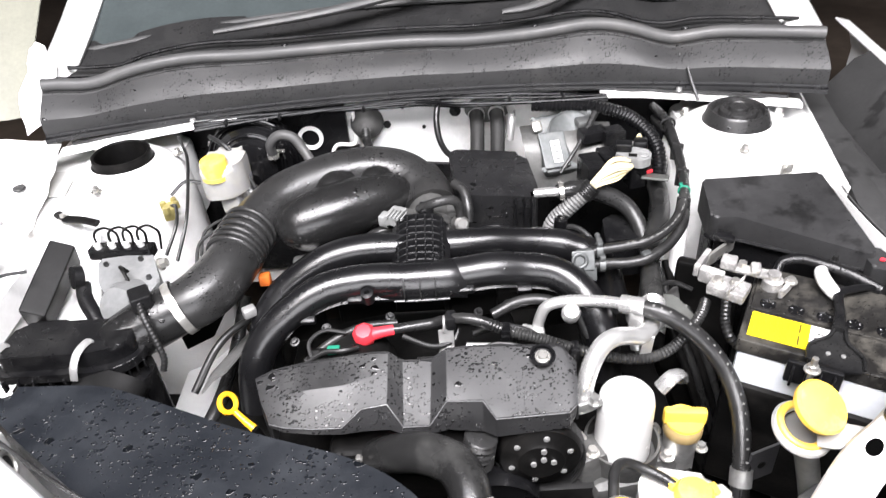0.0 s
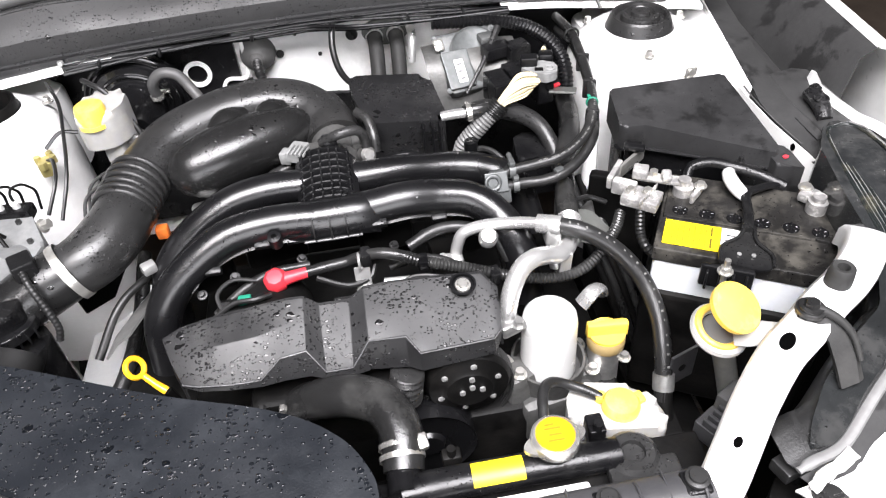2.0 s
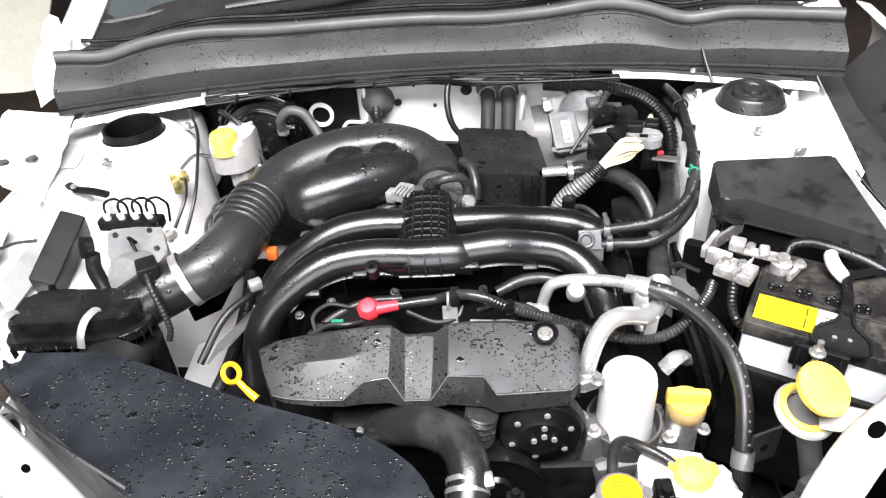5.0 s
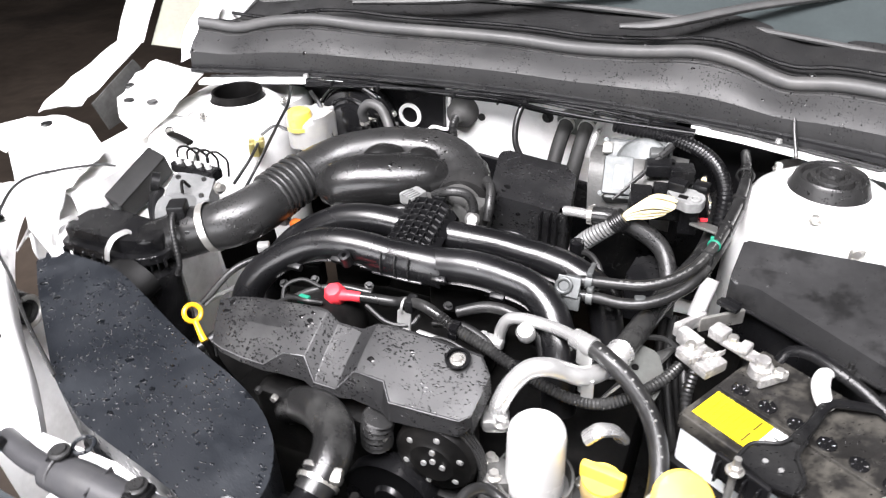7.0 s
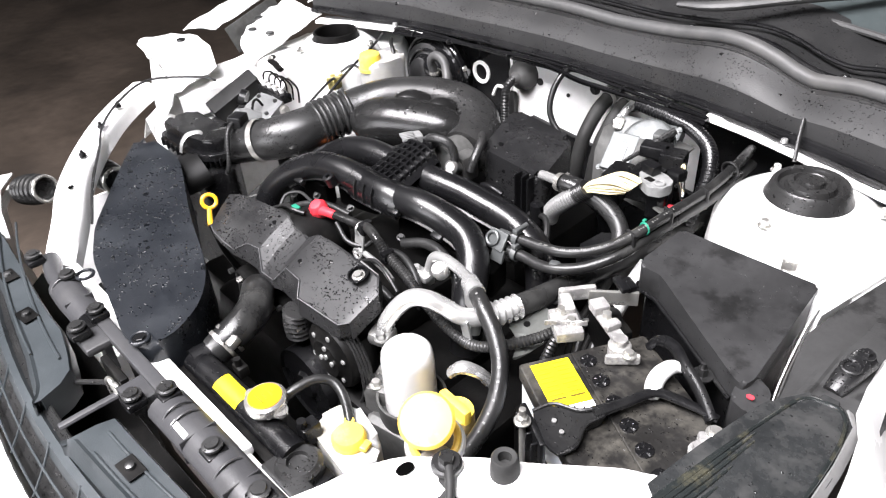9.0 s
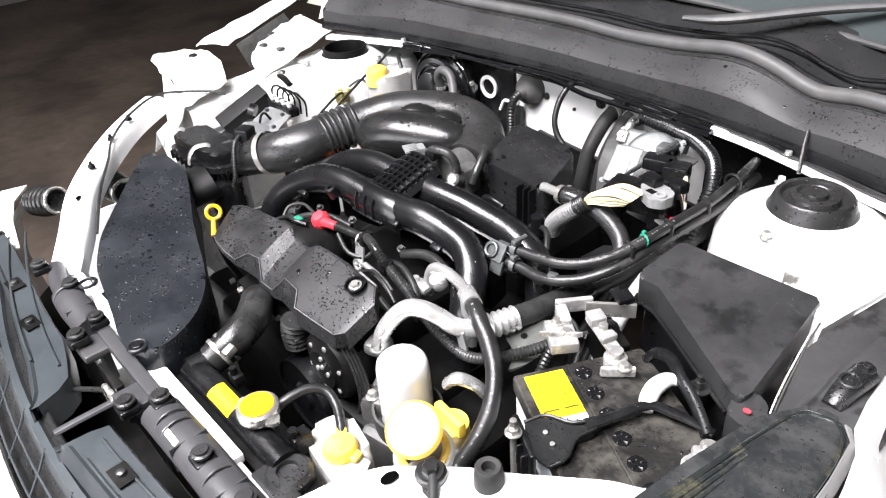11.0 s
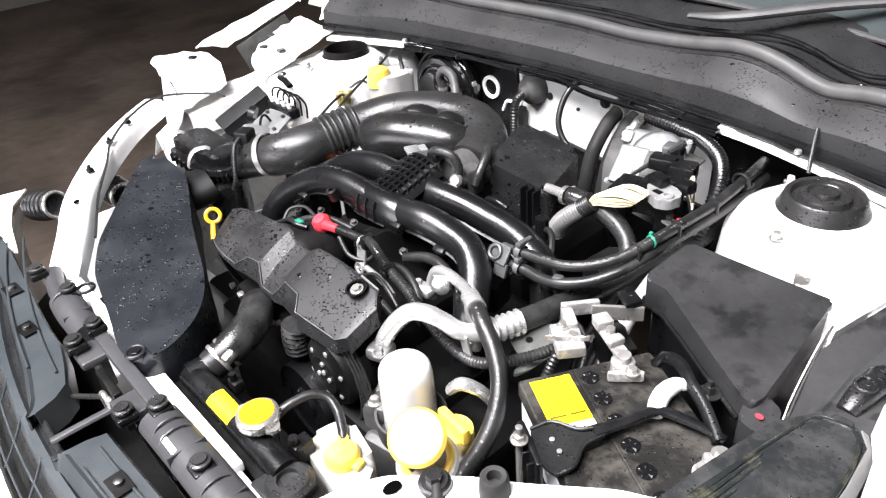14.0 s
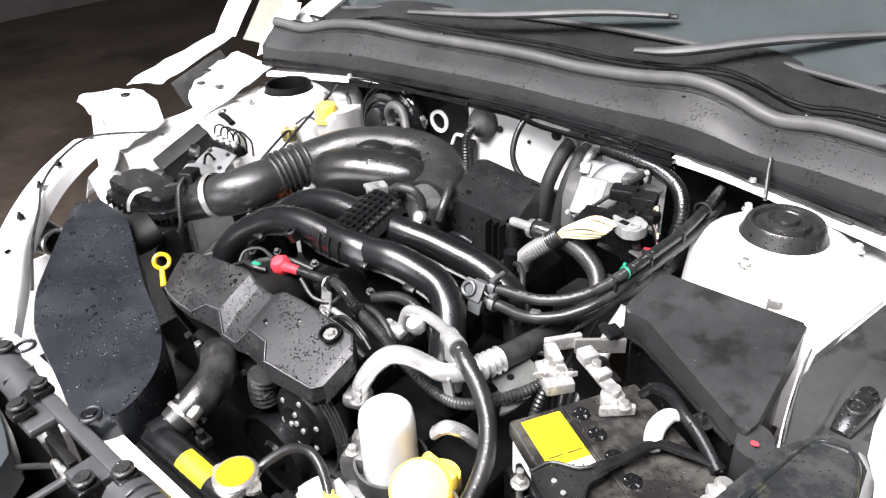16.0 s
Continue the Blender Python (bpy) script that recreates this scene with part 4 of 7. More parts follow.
for x, y in ((-0.335, -0.011), (-0.237, 0.008), (-0.117, 0.005), (-0.097, -0.030), (0.090, -0.032), (0.112, 0.004), (0.237, -0.001), (0.33, 0.004)):
    c = part("clip", box(x, y, 0.880, 0.028, 0.028, 0.012, bevel=0.004), PLASTIC, shroud)
    part("clip_head", lathe([(0, 0.889), (0.012, 0.889), (0.0125, 0.893), (0.009, 0.894), (0.0085, 0.897), (0, 0.897)], x, y, 0, seg=18), RUBBER, c)
hook = thing("bonnet_latch", "greasy steel bonnet latch in the front panel", "latch", (-0.01, -0.03, 0.82))
part("plate", box(-0.01, -0.022, 0.83, 0.07, 0.012, 0.07, bevel=0.003), DARK, hook)
part("claw", join(tube([(-0.03, -0.032, 0.80), (-0.02, -0.034, 0.84), (0.0, -0.034, 0.855), (0.015, -0.034, 0.84)], 0.004, 8), box(0.012, -0.032, 0.835, 0.012, 0.006, 0.04, bevel=0.002)), ZINC, hook)
part("cable", tube([(-0.14, -0.10, 0.80), (-0.08, -0.06, 0.815), (-0.03, -0.034, 0.83)], 0.004, 8), RUBBER, hook)

bumper = thing("front_bumper", "dark slate grille carrier with a white bumper edge", "bumper", (0, -0.12, 0.0))


def yi(x):
    return -0.038 + 0.09 * x * x


def yo(x):
    return -0.128 + 0.26 * x * x


def carrier(stations):
    """One folded panel of the grille carrier: stations (x, inner y, outer y)."""
    rows = []
    for k, dz in ((0.0, -0.05), (0.0, -0.006), (0.05, 0.0), (0.75, 0.0), (0.82, 0.004), (0.90, -0.006), (1.0, -0.022)):
        rows.append([(x, a + (b - a) * k, 0.836 + dz) for x, a, b in stations])
    return sheet(rows, 0.003)


part("grille_carrier", carrier([(-0.60, -0.012, -0.052), (-0.53, -0.014, -0.058), (-0.455, -0.020, -0.064), (-0.38, -0.026, -0.072), (-0.308, -0.032, -0.083), (-0.24, -0.036, -0.092), (-0.187, -0.036, -0.100), (-0.13, -0.048, -0.110), (-0.088, -0.060, -0.118), (-0.070, -0.080, -0.122), (-0.058, -0.112, -0.126)]), GRILLE, bumper, "slate plastic grille carrier", 30)
part("grille_carrier", carrier([(0.040, -0.112, -0.124), (0.043, -0.075, -0.122), (0.050, -0.052, -0.120), (0.10, -0.050, -0.116), (0.17, -0.046, -0.110), (0.24, -0.042, -0.102), (0.32, -0.034, -0.090), (0.42, -0.030, -0.078), (0.52, -0.020, -0.062)]), GRILLE, bumper, "slate plastic grille carrier", 30)
for dy, dz, x0, x1 in ((0.030, 0.0065, -0.55, -0.16), (0.060, 0.0055, -0.57, -0.12), (0.028, 0.0065, 0.09, 0.46), (0.056, 0.0055, 0.07, 0.48)):
    part("carrier_ridge", tube([(x, yo(x) + dy, 0.836 + dz - 0.003) for x in (x0 + (x1 - x0) * k / 8 for k in range(9))], 0.0022, 8, 3), GRILLE, bumper)
part("carrier_sill", sheet([[(x, yo(x) + d, 0.815 + h) for x in (-0.62 + 1.24 * i / 24 for i in range(25))] for d, h in ((0.012, -0.012), (0.006, 0.0), (-0.004, -0.004), (-0.010, -0.02))], 0.003), GRILLE, bumper)
part("carrier_back", sheet([[(x, yi(x) + 0.030, 0.70), (x, yi(x) - 0.03, 0.66), (x, yo(x), 0.66)] for x in (-0.60 + 1.2 * i / 12 for i in range(13))], 0.003), DARK, bumper)
for x, y in ((-0.396, -0.050), (-0.26, -0.064), (0.147, -0.075), (0.30, -0.062)):
    w = part("clip_window", box(x, y, 0.8395, 0.038, 0.024, 0.003, az=25 * x + 14 * (x < 0), bevel=0.001), DARK, bumper)
    part("clip_stud", lathe([(0, 0), (0.007, 0), (0.006, 0.005), (0, 0.007)], x, y, 0.841, seg=12), STEEL_DARK, w)

for k in (0, 3, 6):
    z, out = 0.808 - 0.008 * k, 0.003 + 0.0068 * k
    part("grille_bar", tube([(x, yo(x) - out, z) for x in (-0.60 + 1.2 * i / 16 for i in range(17))], 0.0018, 6, 2), GRILLE, bumper)
for i in range(13):
    x = -0.60 + i * 0.10
    part("grille_bar", tube([(x, yo(x) - 0.002, 0.812), (x + 0.006, yo(x) - 0.022, 0.785), (x + 0.012, yo(x) - 0.048, 0.755)], 0.0018, 6, 2), GRILLE, bumper)
part("grille_back", sheet([[(x, yo(x) + 0.02, 0.82), (x, yo(x) - 0.045, 0.735), (x, yo(x) - 0.05, 0.66)] for x in (-0.62 + 1.24 * i / 16 for i in range(17))], 0.003), RUBBER, bumper)
part("bumper_skin", sheet([[(x, -0.182 + 0.30 * x * x + d, 0.757 + h - 0.02 * abs(x)) for x in (-0.98 + 1.96 * i / 40 for i in range(41))] for d, h in ((0.002, -0.012), (0.0, 0.0), (-0.02, -0.006), (-0.045, -0.05), (-0.06, -0.15), (-0.05, -0.30), (0.0, -0.45))], 0.004), WHITE, bumper, "white bumper skin")
part("bumper_corner", sheet([[(0.440, -0.006, 0.846), (0.470, -0.002, 0.852), (0.500, 0.000, 0.856), (0.515, 0.004, 0.861), (0.535, 0.020, 0.868), (0.578, 0.054, 0.880), (0.64, 0.098, 0.895)], [(0.446, -0.014, 0.847), (0.474, -0.010, 0.852), (0.506, -0.008, 0.856), (0.525, -0.002, 0.861), (0.547, 0.014, 0.867), (0.592, 0.046, 0.878), (0.66, 0.088, 0.893)], [(0.455, -0.040, 0.843), (0.49, -0.036, 0.846), (0.53, -0.030, 0.848), (0.56, -0.022, 0.850), (0.60, -0.01, 0.852), (0.65, 0.02, 0.856), (0.71, 0.06, 0.862)], [(0.47, -0.080, 0.80), (0.51, -0.075, 0.80), (0.55, -0.07, 0.80), (0.60, -0.065, 0.80), (0.65, -0.05, 0.80), (0.70, -0.02, 0.80), (0.76, 0.02, 0.80)]], 0.004), WHITE, bumper, "white bumper corner in front of the lamp", 60)
part("buffer_screw", lathe([(0, 0), (0.019, 0), (0.018, 0.003), (0.012, 0.005), (0.011, 0.008), (0, 0.008)], 0.470, -0.020, 0.847, -8, 6, 0, seg=24), RUBBER, bumper)
part("corner_gap", sheet([[(p[0] + 0.002, p[1] - 0.004, p[2] - 0.006) for p in LIP], [(p[0] + 0.026, p[1] - 0.022, p[2] - 0.022) for p in LIP]], 0.003), WING_IN, bumper)
part("bumper_end", sheet([[(-0.60, 0.0, 0.80), (-0.72, 0.02, 0.80), (-0.84, 0.05, 0.79), (-0.93, 0.10, 0.78)], [(-0.62, -0.05, 0.80), (-0.75, -0.025, 0.795), (-0.88, 0.01, 0.78), (-0.97, 0.05, 0.77)], [(-0.64, -0.075, 0.74), (-0.77, -0.05, 0.735), (-0.91, -0.01, 0.72), (-1.0, 0.03, 0.72)]], 0.004), WHITE, bumper)
for x, y in ((-0.613, -0.026), (-0.575, -0.042)):
    part("screw", hexagon(x, y, 0.834, 0.010, 0.006, washer=0.015), STEEL_DARK, bumper)
for pts, r in (([(-0.735, 0.112, 0.806), (-0.80, 0.086, 0.790)], 0.034), ([(-0.545, 0.205, 0.860), (-0.615, 0.200, 0.858)], 0.030)):
    b = thing("dust_boot", "black ribbed rubber boot beside the brace", "boot", pts[0], "ribbed boots")
    p0, p1 = Vector(pts[0]), Vector(pts[1])
    way = (p1 - p0).to_track_quat("Z", "Y")
    bel = part("bellows", tube(pts, r * 0.72, 24, 4), HOSE, b)
    for k in range(6):
        part("fold", moved(ring(0, 0, 0, r * (0.72 + 0.10 * math.sin(3.14 * k / 5)), 0.0065, seg=32), Matrix.LocRotScale(p0.lerp(p1, k / 5), way, None)), HOSE, bel)
    part("end_ring", moved(ring(0, 0, 0, r * 0.80, 0.004, seg=32), Matrix.LocRotScale(p0.lerp(p1, -0.12), way, None)), ZINC, b)
under = part("undertray", box(0, 0.45, 0.30, 1.25, 1.0, 0.02, bevel=0.004), RUBBER, body)
wheel = thing("road_wheel", "black road wheel under the car", "wheel", (-0.78, 0.80, 0.0), "wheels")
part("tyre", ring(-0.78, 0.80, 0.33, 0.24, 0.095, 0, 90, 0, seg=40, fat=12), RUBBER, wheel)
part("rim", lathe([(0, -0.02), (0.16, -0.05), (0.165, 0.05), (0, 0.05)], -0.78, 0.80, 0.33, 0, 90, 0, seg=32), ALLOY, wheel)
copy_thing(wheel, Matrix.Translation((0.78, 0.80, 0.0)))
copy_thing(wheel, Matrix.Translation((-0.78, 3.4, 0.0)))
copy_thing(wheel, Matrix.Translation((0.78, 3.4, 0.0)))
part("cabin", box(0, 2.75, 0.70, 1.66, 2.9, 0.70, bevel=0.06), WHITE, body)
part("dash", box(0, 1.55, 0.98, 1.3, 0.5, 0.10, bevel=0.03), RUBBER, body)

# ---- engine ----
engine = thing("engine", "flat four engine with black plastic intake manifold", "engine", (0, 0.45, 0.31))
# deep blocks coloured near black so the gaps between parts read as shade
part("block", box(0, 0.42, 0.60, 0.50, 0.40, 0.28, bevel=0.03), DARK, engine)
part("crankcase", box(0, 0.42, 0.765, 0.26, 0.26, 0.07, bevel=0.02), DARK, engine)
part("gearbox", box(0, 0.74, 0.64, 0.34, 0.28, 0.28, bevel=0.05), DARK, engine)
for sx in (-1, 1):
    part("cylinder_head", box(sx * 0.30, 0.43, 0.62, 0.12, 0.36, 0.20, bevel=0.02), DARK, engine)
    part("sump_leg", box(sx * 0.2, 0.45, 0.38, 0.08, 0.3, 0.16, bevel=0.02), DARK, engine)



def pad_z(x, y):
    """The arched upper face of the manifold's middle, higher towards the bulkhead."""
    return 0.949 + (y - 0.463) * 0.26 - 0.020 * abs((x + 0.010) / 0.045) ** 4


PX = [-0.054 + 0.088 * k / 12 for k in range(13)]
manifold = part("manifold", join(
    sheet([[(-0.010 + (x + 0.010) * 1.5, y + 0.008 * abs((x + 0.010) / 0.045) ** 3, z - 0.009 * abs((x + 0.010) / 0.045) ** 4) for x in PX] for y, z in ((0.4290, 0.914), (0.4265, 0.924), (0.4275, 0.936), (0.4335, 0.948), (0.442, 0.9555), (0.452, 0.9585), (0.461, 0.9575))] + [[(x, y, pad_z(x, y)) for x in PX] for y in (0.470, 0.478, 0.505, 0.532, 0.556)] + [[(x, 0.563, pad_z(x, 0.556) - d) for x in PX] for d in (0.006, 0.045)], 0.004),
    box(-0.010, 0.508, 0.905, 0.084, 0.10, 0.045, bevel=0.01),
    tube([(-0.050, 0.431, 0.913), (-0.010, 0.429, 0.914), (0.030, 0.431, 0.913)], 0.0025, 10, 6, 1.6)), MANIFOLD, engine, "glossy black moulded intake manifold", 50)
RUNNERS = ([(0.0, 0.462, 0.928), (0.05, 0.462, 0.932), (0.095, 0.464, 0.936), (0.14, 0.470, 0.928), (0.187, 0.467, 0.918), (0.222, 0.446, 0.898), (0.246, 0.41, 0.862), (0.254, 0.39, 0.78)],
           [(0.0, 0.535, 0.932), (0.05, 0.539, 0.930), (0.10, 0.547, 0.925), (0.14, 0.553, 0.917), (0.18, 0.556, 0.911), (0.224, 0.552, 0.902), (0.27, 0.54, 0.878), (0.295, 0.52, 0.80)],
           [(0.0, 0.455, 0.928), (-0.05, 0.452, 0.936), (-0.10, 0.447, 0.940), (-0.15, 0.440, 0.934), (-0.195, 0.424, 0.915), (-0.235, 0.402, 0.885), (-0.258, 0.382, 0.845), (-0.265, 0.365, 0.78)],
           [(0.0, 0.53, 0.935), (-0.05, 0.525, 0.940), (-0.10, 0.520, 0.943), (-0.15, 0.513, 0.935), (-0.20, 0.497, 0.912), (-0.24, 0.478, 0.88), (-0.26, 0.462, 0.84), (-0.265, 0.45, 0.78)])
for pts in RUNNERS:
    part("runner", tube(pts, 0.0245, 24, 8), MANIFOLD, manifold)
    part("flange_seam", tube([(x, y - 0.012, z - 0.021) for x, y, z in pts[1:7]], 0.004, 6, 6, 2.0), PLASTIC, manifold)
for i in range(6):
    x = -0.044 + i * 0.0136
    part("rib", sheet([[(x, y, pad_z(x, y) + h) for y in (0.466, 0.49, 0.515, 0.54, 0.557)] for h in (-0.002, 0.0065)], 0.0021), MANIFOLD, manifold)
for i in range(8):
    y = 0.467 + i * 0.0126
    part("rib", sheet([[(x, y - 0.10 * (x + 0.01) ** 2 / 0.04, pad_z(x, y) + h) for x in PX[1:-1]] for h in (-0.002, 0.0075)], 0.0021), MANIFOLD, manifold)
for x, y in ((-0.056, 0.548), (0.036, 0.548), (-0.057, 0.500), (0.037, 0.500)):
    part("gusset", sheet([[(x, y - 0.022, pad_z(x, y) - 0.014), (x + (0.022 if x > 0 else -0.022), y - 0.020, 0.938)], [(x, y - 0.020, pad_z(x, y) - 0.030), (x + (0.030 if x > 0 else -0.030), y - 0.018, 0.930)]], 0.0025), MANIFOLD, manifold)
for x in (-0.035, -0.012, 0.012):
    part("fin", sheet([[(x, y - 0.7 * h, z + h) for y, z in ((0.4270, 0.914), (0.4265, 0.926), (0.4285, 0.938), (0.4335, 0.948))] for h in (-0.004, 0.0045)], 0.002), PLASTIC, manifold)
for x, y, z in ((-0.105, 0.424, 0.925), (0.055, 0.436, 0.922), (-0.175, 0.408, 0.905), (0.14, 0.45, 0.905)):
    part("seam_clip", box(x, y, z, 0.022, 0.010, 0.012, bevel=0.002, ax=30), PLASTIC, manifold)
part("side_lug", lathe([(0, 0), (0.009, 0), (0.009, 0.02), (0.004, 0.021), (0.004, 0.012), (0, 0.012)], -0.085, 0.418, 0.928, 20, seg=14), PLASTIC, manifold)

throttle = part("throttle_body", join(lathe([(0.036, -0.02), (0.038, -0.018), (0.038, 0.035), (0.030, 0.04), (0, 0.04)], 0.004, 0.625, 0.925, 90, seg=28), box(0.045, 0.61, 0.93, 0.03, 0.04, 0.05, bevel=0.006), box(-0.035, 0.60, 0.945, 0.035, 0.03, 0.022, bevel=0.006)), ALLOY_DULL, engine, "grey cast throttle body")
part("sensor", join(lathe([(0, 0), (0.012, 0), (0.012, 0.022), (0.008, 0.026), (0, 0.026)], 0.048, 0.585, 0.938, 60, 0, 20, seg=18), lathe([(0, 0), (0.005, 0), (0.005, 0.035), (0, 0.035)], 0.048, 0.58, 0.935, 80, 0, 10, seg=10)), ALLOY, throttle)
plug = part("plug", box(-0.048, 0.574, 0.966, 0.026, 0.034, 0.018, az=-25, bevel=0.003), GREY_PLUG, throttle, "pale grey ribbed plug")
for k in range(5):
    part("rib", box(-0.056 + 0.0055 * k, 0.566 - 0.0026 * k, 0.977, 0.0022, 0.024, 0.005, az=-25, bevel=0.0006, seg=1), GREY_PLUG, plug)
part("plug", box(-0.066, 0.584, 0.955, 0.018, 0.020, 0.020, az=-25, bevel=0.003), GREY_PLUG, throttle)
part("plug", box(0.0, 0.575, 0.975, 0.020, 0.026, 0.016, az=10, bevel=0.003), PLASTIC, throttle)
part("breather_hose", tube([(-0.012, 0.575, 0.975), (0.015, 0.565, 0.992), (0.042, 0.572, 0.990), (0.052, 0.578, 0.970), (0.052, 0.575, 0.945), (0.05, 0.57, 0.93)], 0.0075, 12, 8), RUBBER, throttle)
part("breather_hose", tube([(0.045, 0.655, 0.972), (0.060, 0.635, 0.968), (0.066, 0.612, 0.95), (0.066, 0.60, 0.93)], 0.008, 12, 8), RUBBER, throttle)
part("breather_hose", tube([(-0.055, 0.535, 0.905), (-0.085, 0.55, 0.925), (-0.095, 0.57, 0.93), (-0.08, 0.585, 0.93), (-0.05, 0.59, 0.935)], 0.008, 12, 8), RUBBER, throttle)

cover = thing("engine_cover", "grey-black plastic timing cover beaded with rain", "cover", (0, 0.26, 0.84))
XR = (-0.228, -0.205, -0.165, -0.11, -0.070, -0.052, -0.034, 0.003, 0.023, 0.055, 0.10, 0.172, 0.189)
XF = (-0.205, -0.185, -0.150, -0.112, -0.086, -0.054, -0.035, -0.002, 0.021, 0.066, 0.081, 0.172, 0.184)
rear = list(zip(XR, (0.295, 0.304, 0.308, 0.309, 0.309, 0.308, 0.305, 0.305, 0.311, 0.312, 0.311, 0.308, 0.290), (0.908, 0.914, 0.920, 0.926, 0.931, 0.931, 0.917, 0.917, 0.928, 0.930, 0.929, 0.925, 0.912)))
mid = list(zip([0.6 * r + 0.4 * f for r, f in zip(XR, XF)], (0.268, 0.268, 0.268, 0.270, 0.276, 0.276, 0.262, 0.262, 0.275, 0.275, 0.270, 0.268, 0.266), (0.895, 0.903, 0.909, 0.912, 0.917, 0.917, 0.895, 0.895, 0.916, 0.916, 0.912, 0.907, 0.902)))
front = list(zip(XF, (0.240, 0.234, 0.230, 0.230, 0.244, 0.246, 0.233, 0.233, 0.247, 0.241, 0.224, 0.229, 0.240), (0.882, 0.881, 0.880, 0.879, 0.896, 0.900, 0.871, 0.871, 0.898, 0.902, 0.887, 0.886, 0.889)))
low = list(zip(XF, (0.240, 0.231, 0.227, 0.226, 0.233, 0.235, 0.229, 0.229, 0.234, 0.229, 0.220, 0.226, 0.242), (0.876, 0.875, 0.873, 0.871, 0.867, 0.865, 0.862, 0.860, 0.860, 0.859, 0.858, 0.861, 0.866)))
shell = sheet([rear, mid, front, low], 0.003)
bmesh.ops.bevel(shell, geom=[e for e in shell.edges if len(e.link_faces) == 2 and 0.35 < e.calc_face_angle(0) < 1.4], offset=0.0014, segments=1, affect="EDGES")
sh = part("shell", shell, COVER, cover, sharp=19)
# thin pale tube: the edge's highlight put into colour
part("edge_highlight", tube([(x, y - 0.0012, z + 0.0006) for x, y, z in front], 0.0009, 8, 1), EDGE, cover, "pale painted highlight along the front edge")
part("rear_skirt", sheet([rear, [(x, y + 0.003, z - 0.03) for x, y, z in rear]], 0.003), COVER, cover)
part("end_skirt", sheet([[rear[-1], mid[-1], front[-1]], [(p[0] + 0.002, p[1], p[2] - 0.03) for p in (rear[-1], mid[-1], front[-1])]], 0.003), COVER, cover)
part("end_skirt", sheet([[rear[0], mid[0], front[0]], [(p[0] - 0.002, p[1], p[2] - 0.03) for p in (rear[0], mid[0], front[0])]], 0.003), COVER, cover)
part("bolt_well", lathe([(0.0165, 0.004), (0.014, 0.004), (0.0135, -0.001), (0, -0.001)], 0.146, 0.291, 0.9225, 14, 0, 0, seg=24), PLASTIC, cover)
part("cover_bolt", hexagon(0.146, 0.291, 0.9225, 0.007, 0.006, 14, washer=0.010), ZINC, cover)

# intake tube
intake = thing("intake_tube", "black ribbed rubber air intake tube", "intake hose", (-0.2, 0.6, 0.85))
part("hose", tube([(-0.385, 0.449, 0.902), (-0.345, 0.468, 0.912), (-0.315, 0.512, 0.922), (-0.300, 0.57, 0.930), (-0.288, 0.62, 0.937), (-0.250, 0.675, 0.950), (-0.195, 0.708, 0.959), (-0.142, 0.728, 0.963), (-0.088, 0.738, 0.960), (-0.040, 0.728, 0.950), (-0.008, 0.695, 0.935), (0.004, 0.655, 0.925)], [0.038, 0.042, 0.043, 0.040, 0.040, 0.041, 0.041, 0.041, 0.041, 0.042, 0.042, 0.040], 28, 8), RUBBER, intake)
part("bellows", tube([(-0.308, 0.540, 0.926), (-0.302, 0.575, 0.931), (-0.290, 0.618, 0.937)], 0.0395, 36, 8), RUBBER, intake)
for k in range(6):
    bx, by, bz = spline([(-0.3075, 0.546, 0.927), (-0.302, 0.575, 0.931), (-0.2915, 0.612, 0.936)], 5)[2 * k]
    part("fold", moved(ring(0, 0, 0, 0.0415, 0.0045, seg=40, fat=10), Matrix.LocRotScale((bx, by, bz), Vector((0.18 + 0.03 * k, 1.0, 0.14)).to_track_quat("Z", "Y"), None)), RUBBER, intake)
part("cuff", tube([(-0.020, 0.712, 0.944), (-0.004, 0.685, 0.932), (0.004, 0.650, 0.925)], 0.046, 28, 6), RUBBER, intake)
res = part("resonator", join(
    tube([(-0.238, 0.594, 0.926), (-0.226, 0.599, 0.932), (-0.205, 0.607, 0.938), (-0.160, 0.626, 0.944), (-0.110, 0.648, 0.946), (-0.065, 0.668, 0.946), (-0.035, 0.682, 0.942)], [0.022, 0.036, 0.046, 0.050, 0.048, 0.041, 0.028], 28, 8),
    tube([(-0.175, 0.640, 0.965), (-0.155, 0.665, 0.974), (-0.135, 0.690, 0.965)], [0.020, 0.025, 0.022], 18, 6),
    tube([(-0.105, 0.660, 0.965), (-0.09, 0.680, 0.973), (-0.075, 0.70, 0.965)], [0.018, 0.023, 0.020], 18, 6)), RESONATOR, intake, "glossy black resonator bulge")
maf = part("maf_housing", tube([(-0.470, 0.398, 0.878), (-0.44, 0.422, 0.886), (-0.40, 0.443, 0.899), (-0.368, 0.456, 0.907)], [0.038, 0.040, 0.0415, 0.039], 28, 6), RESONATOR, intake, "black air meter housing")
part("hose_clamp", clamp_band(-0.373, 0.453, 0.906, 0.0425, 0.012, 0, 74, 27), ZINC, maf, "steel hose clamp")
part("sensor", box(-0.414, 0.432, 0.944, 0.030, 0.034, 0.026, az=28, bevel=0.004), PLASTIC, maf)
part("sensor_wire", tube([(-0.412, 0.420, 0.946), (-0.40, 0.398, 0.935), (-0.388, 0.384, 0.905), (-0.382, 0.376, 0.878), (-0.386, 0.37, 0.86)], 0.0042, 10, 8, ribs=(0.006, 0.0009, 0, 1)), WIRE, maf)

